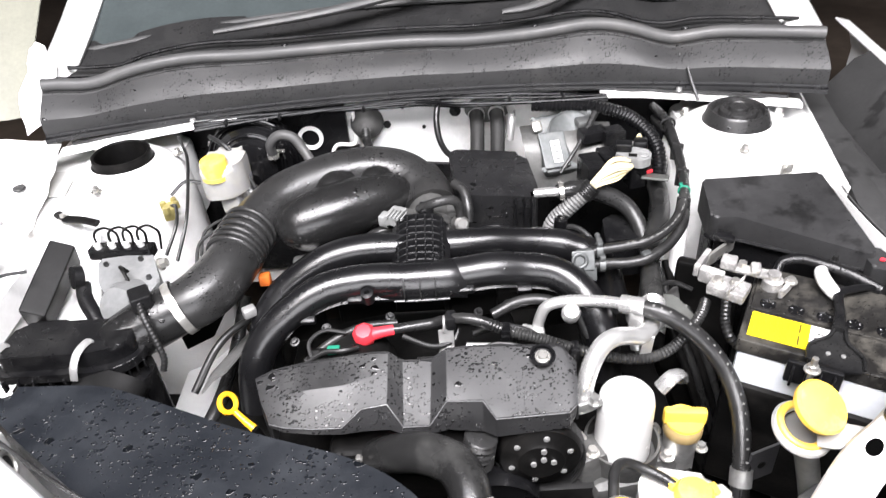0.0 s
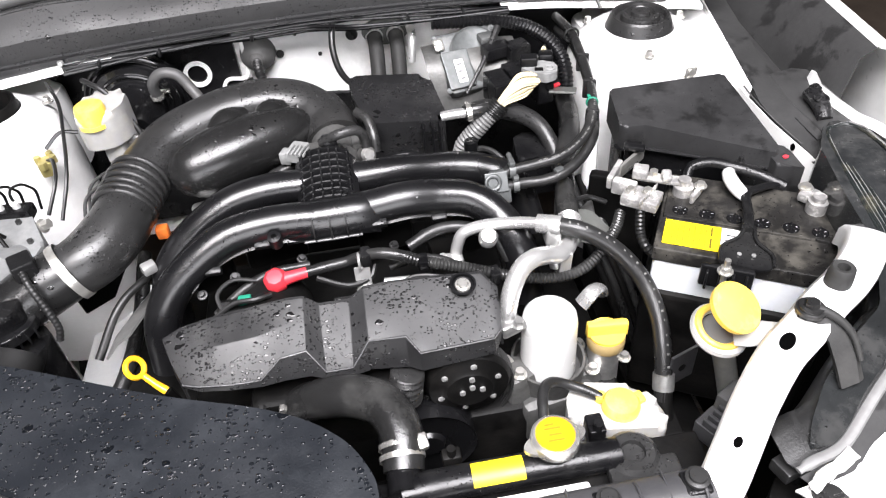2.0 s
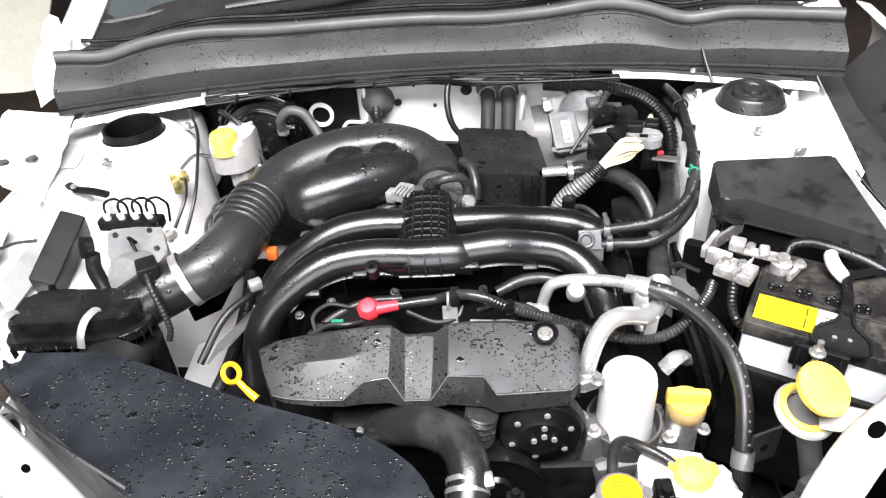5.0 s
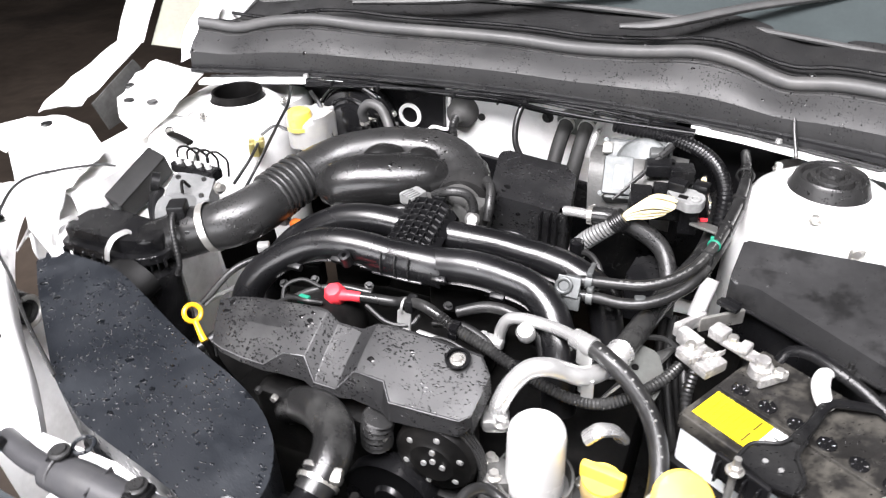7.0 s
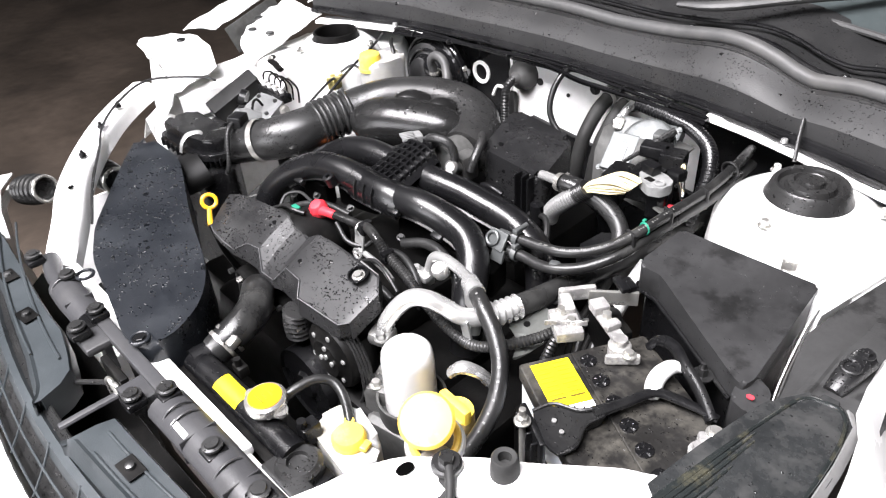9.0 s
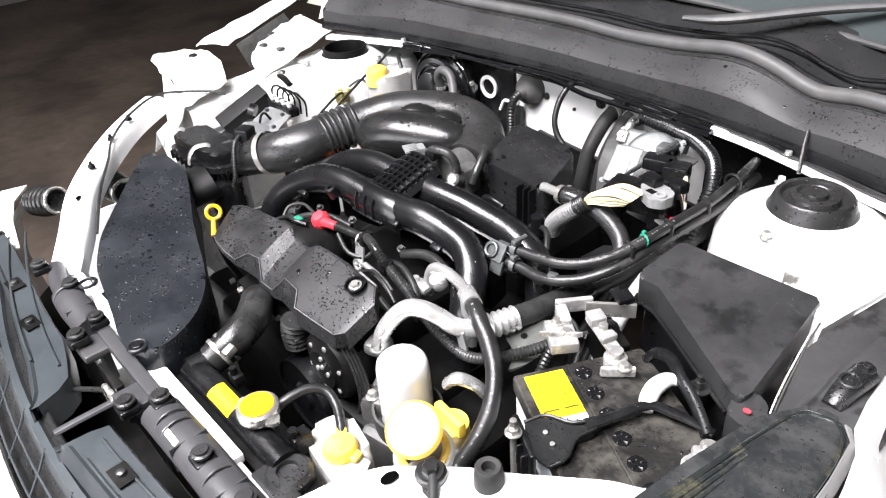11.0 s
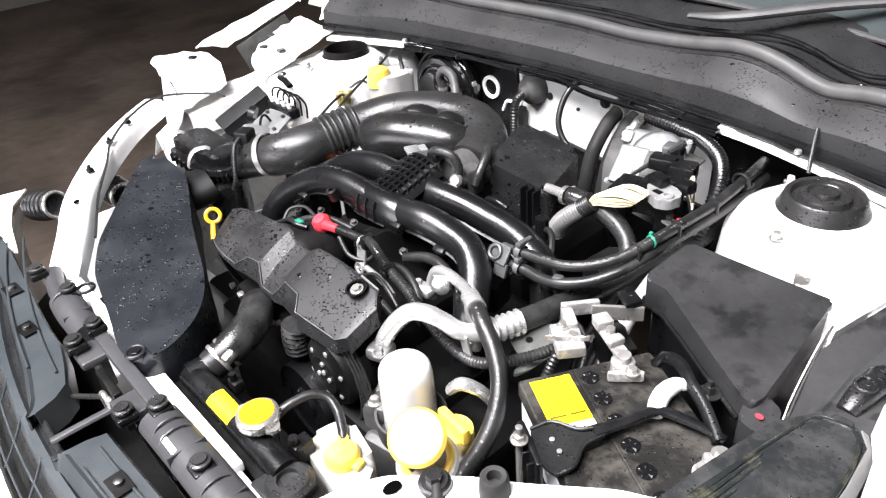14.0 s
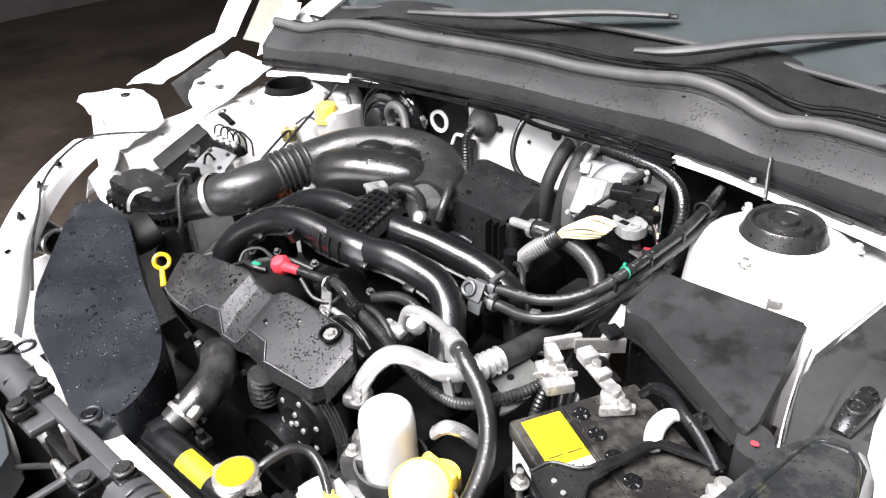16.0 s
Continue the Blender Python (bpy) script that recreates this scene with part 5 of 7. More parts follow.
chamber = thing("intake_chamber", "black plastic vacuum chamber box, rain spotted", "engine part", (0.11, 0.7, 0.84))
cb = part("box", prism([(0.054, 0.643), (0.180, 0.643), (0.186, 0.66), (0.172, 0.748), (0.045, 0.75), (0.038, 0.735)], 0.86, 0.98, 0.012, 4, 0.016, top=lambda x, y: 0.956 - 0.10 * (x - 0.05) + (y - 0.643) * 0.26), PLASTIC_WET, chamber)
for x in (0.145, 0.160, 0.172):
    part("rib", box(x, 0.634, 0.905, 0.003, 0.018, 0.075, bevel=0.001, seg=1), PLASTIC, cb)
part("hook", tube([(0.075, 0.625, 0.885), (0.085, 0.612, 0.905), (0.11, 0.607, 0.912), (0.13, 0.61, 0.905)], 0.006, 10, 6), PLASTIC, chamber)
part("bracket", box(0.115, 0.605, 0.893, 0.03, 0.012, 0.022, bevel=0.002), PLASTIC, chamber)
part("nipple", tube([(0.178, 0.655, 0.942), (0.20, 0.652, 0.945), (0.225, 0.648, 0.947)], 0.008, 12), PIPE, chamber)
part("purge_hose", tube([(0.215, 0.649, 0.946), (0.245, 0.655, 0.945), (0.29, 0.665, 0.93), (0.335, 0.655, 0.905), (0.355, 0.62, 0.875), (0.36, 0.57, 0.84)], [0.012, 0.0155, 0.0155, 0.014, 0.013, 0.013], 16, 8), RUBBER, chamber)
part("purge_clamp", clamp_band(0.222, 0.649, 0.9465, 0.014, 0.008, 0, 85, 0), ZINC, chamber)

# wide air duct and air filter box
duct = thing("air_duct", "wide slate-grey plastic air intake duct, rain spotted", "air duct", (-0.2, 0.15, 0.8))
OUT = [(-0.590, 0.285), (-0.565, 0.308), (-0.490, 0.306), (-0.432, 0.302), (-0.373, 0.279), (-0.308, 0.251), (-0.240, 0.222), (-0.175, 0.199), (-0.110, 0.178), (-0.052, 0.150), (-0.008, 0.112), (0.016, 0.062), (0.010, 0.020), (-0.04, 0.010), (-0.12, 0.028), (-0.255, 0.054), (-0.345, 0.095), (-0.44, 0.165), (-0.52, 0.225)]
part("shell", prism(OUT, 0.80, 0.9, 0.022, 6, 0.03, top=lambda x, y: 0.882 + 0.075 * y), DUCT, duct)
part("bolt_boss", ring(-0.013, 0.024, 0.8845, 0.0125, 0.0028, seg=28), DUCT, duct)
part("duct_bolt", hexagon(-0.013, 0.024, 0.884, 0.008, 0.004, washer=0.010), PLASTIC, duct)
part("bolt_boss", ring(-0.225, 0.030, 0.884, 0.0125, 0.0028, seg=28), DUCT, duct)

airbox = thing("air_filter_box", "black plastic air filter housing with wire clips", "air box", (-0.5, 0.4, 0.6))
part("base", prism([(-0.60, 0.33), (-0.42, 0.335), (-0.40, 0.39), (-0.44, 0.43), (-0.60, 0.43)], 0.60, 0.855, 0.006, 2, 0.02), PLASTIC, airbox)
lid = part("lid", prism([(-0.602, 0.350), (-0.47, 0.352), (-0.432, 0.362), (-0.415, 0.385), (-0.43, 0.412), (-0.46, 0.424), (-0.596, 0.424)], 0.87, 0.918, 0.008, 3, 0.015), PLASTIC, airbox)
part("rim", prism([(-0.61, 0.340), (-0.465, 0.340), (-0.425, 0.352), (-0.405, 0.385), (-0.422, 0.420), (-0.458, 0.434), (-0.606, 0.434)], 0.878, 0.892, 0.003, 2, 0.02), PLASTIC, airbox)
part("collar", tube([(-0.465, 0.300, 0.848), (-0.460, 0.330, 0.852), (-0.455, 0.355, 0.858)], 0.034, 24, 6, 1.6), RELAY, airbox)
for i in range(7):
    part("lid_rib", box(-0.470 + i * 0.010, 0.338 + i * 0.006, 0.874, 0.003, 0.010, 0.020, bevel=0.001, seg=1, az=30), PLASTIC, lid)
for i in range(6):
    part("lid_rib", box(-0.598 + i * 0.022, 0.342, 0.874, 0.003, 0.010, 0.020, bevel=0.001, seg=1), PLASTIC, lid)
for x, y in ((-0.478, 0.357), (-0.598, 0.358)):
    part("wire_clip", tube([(x - 0.012, y - 0.026, 0.888), (x - 0.008, y - 0.021, 0.908), (x - 0.002, y - 0.008, 0.923), (x + 0.004, y + 0.012, 0.924), (x + 0.006, y + 0.020, 0.918)], 0.0015, 10, 6, 3.6), PIPE, airbox, "bright steel spring clip")

# long black relay cover and brake gear on the inner wing
relay = thing("relay_cover", "long black plastic relay cover on the inner wing", "relay box", (-0.57, 0.50, 0.85))
part("case", box(-0.604, 0.532, 0.904, 0.040, 0.125, 0.066, bevel=0.004, ax=27, ay=22), RELAY, relay)
part("stay", tube([(-0.622, 0.652, 0.962), (-0.600, 0.632, 0.964), (-0.575, 0.628, 0.963), (-0.545, 0.622, 0.958)], 0.005, 8, 6, 1.6), DARK, relay)
part("bolt", hexagon(-0.603, 0.634, 0.964, 0.006, 0.008, washer=0.009), ZINC, relay)
part("foot", box(-0.585, 0.462, 0.862, 0.05, 0.035, 0.03, bevel=0.004, ax=20), PLASTIC, relay)

abs_unit = thing("brake_pump_unit", "cast aluminium brake pump block with steel pipes", "brake part", (-0.48, 0.56, 0.84))
ab = part("block", prism([(-0.522, 0.548), (-0.438, 0.556), (-0.412, 0.50), (-0.424, 0.474), (-0.478, 0.462), (-0.508, 0.50)], 0.83, 0.93, 0.006, 3, 0.006, top=lambda x, y: 0.925 + 0.25 * (y - 0.50)), PUMP, abs_unit)
part("motor", lathe([(0, 0), (0.034, 0), (0.036, 0.03), (0.030, 0.05), (0, 0.052)], -0.452, 0.49, 0.895, 62, 0, -12, seg=24), PUMP, abs_unit)

part("union_strip", box(-0.489, 0.566, 0.938, 0.105, 0.026, 0.020, az=-4, bevel=0.004), PLASTIC, abs_unit)
part("connector", join(lathe([(0, 0), (0.018, 0), (0.018, 0.014), (0, 0.015)], -0.545, 0.525, 0.922, 70, 0, -50, seg=18), tube([(-0.545, 0.52, 0.91), (-0.535, 0.495, 0.90), (-0.515, 0.47, 0.885), (-0.49, 0.445, 0.865)], 0.009, 10, 6, 1.3)), PLASTIC, abs_unit)
for i in range(4):
    x = -0.523 + i * 0.0227
    part("nut", lathe([(0, 0), (0.0055, 0), (0.0055, 0.010), (0, 0.011)], x, 0.563, 0.948, 15, seg=8), FILTER, ab)
    part("pipe", tube([(x, 0.563, 0.955), (x - 0.002, 0.566, 0.968), (x + 0.002, 0.570, 0.976), (x + 0.013, 0.576, 0.977), (x + 0.019, 0.582, 0.968), (x + 0.021, 0.590, 0.952), (x + 0.015, 0.592, 0.92)], 0.0021, 8, 8), DARK, ab)
part("bolt", hexagon(-0.426, 0.545, 0.922, 0.008, 0.012, 0, 70, 0, washer=0.011), ZINC, ab)
for bx, by in ((-0.505, 0.535), (-0.452, 0.542), (-0.43, 0.505)):
    part("bolt", hexagon(bx, by, 0.925 + 0.25 * (by - 0.50), 0.0045, 0.005, 12), STEEL_DARK, ab)
part("cable", tube([(-0.468, 0.52, 0.93), (-0.472, 0.512, 0.945), (-0.462, 0.498, 0.948), (-0.452, 0.485, 0.935)], 0.0028, 8), DARK, ab)
part("bracket", sheet([[(-0.42, 0.50, 0.88), (-0.40, 0.55, 0.88), (-0.39, 0.62, 0.88)], [(-0.41, 0.50, 0.78), (-0.385, 0.55, 0.76), (-0.38, 0.62, 0.76)]], 0.003), DARK, abs_unit)
for pts in ([(-0.44, 0.60, 0.90), (-0.425, 0.64, 0.935), (-0.435, 0.68, 0.945), (-0.452, 0.70, 0.935)], [(-0.43, 0.61, 0.88), (-0.415, 0.66, 0.93), (-0.425, 0.74, 0.965), (-0.44, 0.80, 0.98), (-0.47, 0.86, 0.99)]):
    part("pipe", tube(pts, 0.003, 8, 8), WIRE, abs_unit)
valve = thing("brake_valve", "yellow-zinc brake valve with pipe unions", "brake part", (-0.46, 0.705, 0.90))
part("body", box(-0.456, 0.700, 0.925, 0.022, 0.028, 0.026, az=15, bevel=0.004), BRASS, valve)
for dx, dy in ((0.018, 0.004), (-0.016, 0.006), (0.003, -0.022), (0.006, 0.022)):
    part("union", hexagon(-0.456 + dx * 0.7, 0.700 + dy * 0.7, 0.930, 0.006, 0.012), BRASS, valve)
part("pipe", tube([(-0.455, 0.72, 0.945), (-0.43, 0.735, 0.962), (-0.405, 0.742, 0.955)], 0.003, 8), STEEL_DARK, valve)

brake = thing("brake_reservoir", "milky brake fluid reservoir with yellow cap", "brake part", (-0.36, 0.76, 0.84))
part("bottle", join(prism([(-0.405, 0.740), (-0.388, 0.722), (-0.350, 0.727), (-0.328, 0.755), (-0.328, 0.805), (-0.352, 0.820), (-0.395, 0.812)], 0.926, 0.986, 0.014, 4, 0.014), box(-0.362, 0.755, 0.91, 0.036, 0.036, 0.05, bevel=0.010)), TANK, brake)
part("cap", join(lathe([(0, 0.966), (0.0235, 0.966), (0.024, 0.990), (0.022, 0.998), (0.017, 1.001), (0, 1.002)], -0.374, 0.744, 0, seg=18), lathe([(0, 0.963), (0.0255, 0.963), (0.0255, 0.970), (0, 0.970)], -0.374, 0.744, 0, seg=30)), YELLOW, brake)
part("master_cylinder", join(lathe([(0, 0), (0.018, 0), (0.018, 0.11), (0.022, 0.115), (0.022, 0.14), (0, 0.14)], -0.36, 0.715, 0.865, -90, 0, 0, seg=20), box(-0.36, 0.735, 0.862, 0.05, 0.02, 0.03, bevel=0.004)), ALLOY, brake)
for y in (0.73, 0.765):
    part("pipe", tube([(-0.375, y, 0.86), (-0.40, y - 0.01, 0.862), (-0.425, y - 0.03, 0.85), (-0.43, y - 0.06, 0.82)], 0.003, 8), STEEL_DARK, brake)
part("level_wire", tube([(-0.40, 0.83, 1.0), (-0.385, 0.815, 1.0), (-0.36, 0.80, 0.985), (-0.325, 0.775, 0.93), (-0.318, 0.765, 0.90)], 0.0045, 8), WIRE, brake)
part("bolt", hexagon(-0.318, 0.765, 0.898, 0.008, 0.012, washer=0.012), ZINC, brake)
booster = thing("brake_booster", "round black brake servo on the bulkhead", "brake part", (-0.34, 0.9, 0.82))
part("shell", lathe([(0.0, 0.0), (0.035, 0.0), (0.050, 0.005), (0.055, 0.020), (0.062, 0.022), (0.078, 0.024), (0.082, 0.036), (0.090, 0.040), (0.094, 0.045), (0.094, 0.056), (0.088, 0.062), (0.08, 0.085), (0, 0.085)], -0.350, 0.868, 0.905, -90, 0, 0, seg=56), SHINY, booster)
for br, by in ((0.064, 0.8885), (0.090, 0.906)):
    part("pressed_ring", ring(-0.350, by, 0.905, br, 0.0035, 90, 0, 0, seg=56), SHINY, booster)
for a in (20, 65, 110, 155):
    part("crimp", box(-0.350 + 0.0955 * math.cos(radians(a)), 0.918, 0.905 + 0.0955 * math.sin(radians(a)), 0.010, 0.012, 0.004, ay=90 - a, bevel=0.001, seg=1), ZINC, booster)
part("vacuum_hose", tube([(-0.300, 0.862, 0.935), (-0.298, 0.852, 0.965), (-0.278, 0.848, 0.985), (-0.252, 0.846, 0.980), (-0.235, 0.838, 0.958), (-0.215, 0.82, 0.93), (-0.19, 0.80, 0.90)], 0.0095, 14, 8), SEAL, booster, "grey rubber vacuum hose")
part("hose_clamp", clamp_band(-0.300, 0.862, 0.937, 0.0105, 0.008, 0, 0, 0), ZINC, booster)

# oil filter and fillers
oil_filter = thing("oil_filter", "white enamelled spin-on oil filter in an alloy cup", "oil filter", (0.256, 0.277, 0.6))
can = part("can", lathe([(0.0, 0.750), (0.036, 0.750), (0.0385, 0.755), (0.038, 0.775), (0.0372, 0.845), (0.0350, 0.857), (0.030, 0.863), (0.022, 0.8655), (0, 0.867)], 0.256, 0.277, 0, seg=48), FILTER, oil_filter)
part("logo", box(0.2345, 0.2485, 0.79, 0.016, 0.0012, 0.005, az=-36, bevel=0), PLASTIC, can)
part("housing", lathe([(0.0, 0.62), (0.03, 0.64), (0.042, 0.70), (0.050, 0.745), (0.052, 0.770), (0.051, 0.774), (0.0475, 0.774), (0.0455, 0.752), (0, 0.750)], 0.256, 0.277, 0, seg=40), ALLOY_DULL, oil_filter, "cast aluminium filter cup")
part("front_case", join(box(0.208, 0.262, 0.735, 0.05, 0.05, 0.09, az=20, bevel=0.016), box(0.262, 0.238, 0.70, 0.11, 0.03, 0.08, az=10, bevel=0.014), box(0.315, 0.29, 0.70, 0.05, 0.06, 0.08, az=10, bevel=0.014)), ALLOY_DULL, oil_filter)
for x, y, z in ((0.197, 0.274, 0.778), (0.21, 0.250, 0.778), (0.312, 0.312, 0.742), (0.318, 0.265, 0.742)):
    part("bolt", hexagon(x, y, z, 0.007, 0.01, washer=0.010), ZINC, oil_filter)
oil_cap = thing("oil_filler_cap", "yellow plastic oil filler cap on its neck", "cap", (0.34, 0.285, 0.6))
part("cap", join(box(0.340, 0.284, 0.803, 0.058, 0.014, 0.026, az=-6, bevel=0.005), lathe([(0, 0.793), (0.0255, 0.793), (0.0255, 0.797), (0, 0.798)], 0.340, 0.284, 0, seg=30)), YELLOW, oil_cap)
part("cap_skirt", join(lathe([(0, 0.770), (0.024, 0.770), (0.0265, 0.774), (0.0265, 0.790), (0.025, 0.7935), (0, 0.7935)], 0.340, 0.284, 0, seg=30)), AMBER, oil_cap, "amber skirt of the cap")
part("neck", lathe([(0.0, 0.55), (0.024, 0.6), (0.022, 0.74), (0.025, 0.772), (0, 0.772)], 0.340, 0.284, 0, seg=24), ALLOY, oil_cap)
part("bolt", hexagon(0.365, 0.27, 0.75, 0.006, 0.01, washer=0.009), ZINC, oil_cap)
dip = thing("dipstick", "yellow plastic ring handle of the dipstick", "dipstick", (-0.26, 0.269, 0.6))
NR = Vector((0.78, -0.28, 0.56)).to_track_quat("Z", "Y").to_euler()
part("handle", join(moved(ring(0, 0, 0, 0.0122, 0.0036), Matrix.LocRotScale((-0.262, 0.270, 0.892), NR, None)), tube([(-0.253, 0.263, 0.883), (-0.241, 0.255, 0.874), (-0.229, 0.248, 0.866)], [0.0042, 0.0048, 0.0055], 10)), HANDLE, dip)
part("guide", tube([(-0.23, 0.25, 0.866), (-0.22, 0.26, 0.80), (-0.22, 0.30, 0.70)], 0.006, 10), DARK, dip)
washer = thing("washer_filler", "milky washer filler neck with its yellow lid open", "washer filler", (0.412, 0.17, 0.5))
part("neck", tube([(0.492, 0.185, 0.70), (0.458, 0.184, 0.82), (0.436, 0.177, 0.88), (0.429, 0.173, 0.898)], [0.014, 0.014, 0.015, 0.024], 20, 6), NECK, washer)
part("collar", ring(0.428, 0.172, 0.908, 0.026, 0.0045, 18, 8, 0, seg=32), PALE_YELLOW, washer)
part("rim", ring(0.428, 0.172, 0.902, 0.0285, 0.0065, 18, 8, 0, seg=32), TANK, washer)
N = Vector((0.30, -0.42, 0.86)).to_track_quat("Z", "Y").to_euler()
lidm = Matrix.LocRotScale((0.431, 0.162, 0.948), N, None)
lid_bm = lathe([(0, -0.004), (0.026, -0.004), (0.030, -0.001), (0.031, 0.006), (0.028, 0.010), (0.010, 0.0125), (0, 0.013)], seg=36)
part("lid", moved(lid_bm, lidm), PALE_YELLOW, washer, "translucent yellow lid")
part("hinge_tab", tube([(0.440, 0.160, 0.905), (0.458, 0.152, 0.912), (0.475, 0.147, 0.918), (0.488, 0.143, 0.922)], [0.008, 0.009, 0.006, 0.004], 10, 6, 2.2), TANK, washer)
part("inner_seal", moved(lathe([(0, -0.010), (0.018, -0.010), (0.020, -0.004), (0, -0.004)], seg=28), lidm), ORANGE, washer)

# radiator, hoses, overflow tank
radiator = thing("radiator", "black radiator with a filler neck and hoses", "radiator", (0.1, 0.08, 0.31))
part("core", box(0.05, 0.072, 0.575, 0.66, 0.05, 0.50, bevel=0.004), DARK, radiator)
part("top_tank", join(box(0.02, 0.080, 0.815, 0.62, 0.036, 0.03, bevel=0.008), tube([(0.036, 0.072, 0.842), (0.10, 0.074, 0.843), (0.20, 0.074, 0.843), (0.278, 0.075, 0.841)], 0.0165, 18, 6, 1.15)), PLASTIC, radiator, "glossy black top pipe")
part("label", sheet([[(x, 0.074 + 0.0195 * math.sin(radians(a)), 0.843 + 0.0172 * math.cos(radians(a))) for a in (-58, -40, -20, 0, 18, 30)] for x in (0.113, 0.141, 0.170)], 0.0006), LABEL_Y, radiator, "yellow warning label")
part("neck", lathe([(0, 0.83), (0.020, 0.83), (0.020, 0.866), (0.024, 0.868), (0, 0.868)], 0.208, 0.084, 0, seg=24), MANIFOLD, radiator)
rc = part("radiator_cap", join(lathe([(0, 0.868), (0.0265, 0.868), (0.0275, 0.871), (0.0265, 0.880), (0.0235, 0.8825), (0, 0.8825)], 0.208, 0.086, 0, seg=36), lathe([(0, 0.868), (0.036, 0.868), (0.036, 0.873), (0, 0.873)], 0.208, 0.086, 0, 0, 0, 10, seg=28, squash=0.42)), ZINC, radiator, "steel radiator cap")
part("cap_label", lathe([(0, 0.8825), (0.0215, 0.8825), (0.0215, 0.8836), (0, 0.8838)], 0.208, 0.086, 0, seg=32), ORANGE, rc)
for i, (w, dx, dy) in enumerate(((0.010, -0.010, 0.012), (0.018, -0.004, 0.007), (0.014, 0.0, -0.001), (0.018, -0.002, -0.008))):
    part("print", box(0.208 + dx * 0.4, 0.086 + dy, 0.8841, w, 0.0016, 0.0004, bevel=0), CAP_INK, rc)
part("top_hose", tube([(0.041, 0.098, 0.842), (0.044, 0.137, 0.858), (0.028, 0.176, 0.864), (-0.013, 0.206, 0.853), (-0.06, 0.228, 0.825), (-0.10, 0.25, 0.78), (-0.12, 0.28, 0.72)], [0.023, 0.025, 0.026, 0.026, 0.025, 0.025, 0.025], 20, 8), HOSE, radiator, "thick black coolant hose")
part("spigot", tube([(0.039, 0.066, 0.843), (0.040, 0.09, 0.843), (0.041, 0.10, 0.844)], 0.019, 18), MANIFOLD, radiator)
for d in (0.0, 0.012):
    part("hose_clamp", lathe([(0.0248, -0.003), (0.0262, -0.003), (0.0262, 0.003), (0.0248, 0.003), (0.0248, -0.003)], 0.0415 + 0.0008 * d / 0.012, 0.113 + d, 0.847 + 0.35 * d, -70, 0, 0, seg=32), ZINC, radiator)
part("clamp_ear", box(0.066, 0.119, 0.862, 0.012, 0.018, 0.014, bevel=0.002, az=10, ax=20), ZINC, radiator)
part("bracket", join(box(0.096, 0.108, 0.838, 0.022, 0.016, 0.018, bevel=0.003), lathe([(0, 0), (0.005, 0), (0.005, 0.014), (0, 0.014)], 0.096, 0.106, 0.845, seg=12)), DARK, radiator)
part("drain_hose", tube([(0.205, 0.106, 0.855), (0.207, 0.128, 0.862), (0.214, 0.156, 0.864), (0.228, 0.172, 0.857), (0.247, 0.172, 0.848), (0.268, 0.163, 0.842), (0.285, 0.153, 0.836)], 0.0065, 14, 8), HOSE, radiator)
part("rubber_mount", join(lathe([(0, 0.80), (0.03, 0.80), (0.03, 0.842), (0.024, 0.848), (0.014, 0.848), (0.013, 0.842), (0, 0.842)], 0.293, 0.070, 0, seg=28), box(0.30, 0.05, 0.835, 0.08, 0.03, 0.016, bevel=0.005)), RUBBER, radiator)
part("fan_shroud", box(0.08, 0.118, 0.60, 0.50, 0.03, 0.36, bevel=0.01), DARK, radiator)
part("side_bracket", join(box(0.262, 0.108, 0.842, 0.02, 0.026, 0.03, bevel=0.003), lathe([(0, 0), (0.006, 0), (0.006, 0.01), (0, 0.01)], 0.262, 0.10, 0.858, seg=8)), PLASTIC, radiator)

tank = thing("overflow_tank", "milky plastic coolant overflow tank with yellow cap", "coolant tank", (0.29, 0.14, 0.6))
part("bottle", prism([(0.240, 0.128), (0.262, 0.112), (0.350, 0.100), (0.358, 0.130), (0.335, 0.165), (0.262, 0.182), (0.245, 0.165)], 0.62, 0.826, 0.012, 4, 0.014, top=lambda x, y: 0.838 - 0.12 * abs(x - 0.295)), TANK, tank)
part("cap", join(lathe([(0, 0.826), (0.021, 0.826), (0.0225, 0.829), (0.0225, 0.842), (0.019, 0.847), (0, 0.848)], 0.304, 0.137, 0, seg=26), box(0.327, 0.143, 0.838, 0.014, 0.016, 0.008, az=15, bevel=0.003)), YELLOW, tank)
part("spout", lathe([(0, 0.82), (0.007, 0.82), (0.007, 0.842), (0, 0.842)], 0.284, 0.153, 0, seg=14), YELLOW, tank)

# pulleys and belt on the engine's front
pul = part("pulley_cover", join(lathe([(0, 0.018), (0.030, 0.018), (0.034, 0.014), (0.052, 0.010), (0.056, 0.004), (0.056, -0.02), (0, -0.02)], 0.137, 0.236, 0.805, 90, 0, 0, seg=40)), DARK, engine, "black belt pulley")
for i in range(6):
    a = radians(20 + 60 * i)
    part("pulley_bolt", lathe([(0, 0), (0.0042, 0), (0.0042, 0.003), (0.002, 0.004), (0, 0.004)], 0.137 + 0.040 * math.cos(a), 0.225, 0.805 + 0.040 * math.sin(a), 90, seg=14), PIPE, pul)
for dx, dz in ((0, 0.016), (-0.013, -0.008), (0.013, -0.006), (0.0, 0.0)):
    part("pulley_bolt", lathe([(0, 0), (0.0038, 0), (0.0038, 0.003), (0, 0.003)], 0.140 + dx, 0.218, 0.812 + dz, 90, seg=14), PIPE, pul)
part("crank_pulley", join(lathe([(0, 0.0), (0.02, 0.0), (0.024, -0.006), (0.062, -0.004), (0.066, 0.0), (0.066, -0.03), (0, -0.03)], 0.075, 0.205, 0.715, 90, 0, 0, seg=40)), MANIFOLD, engine)
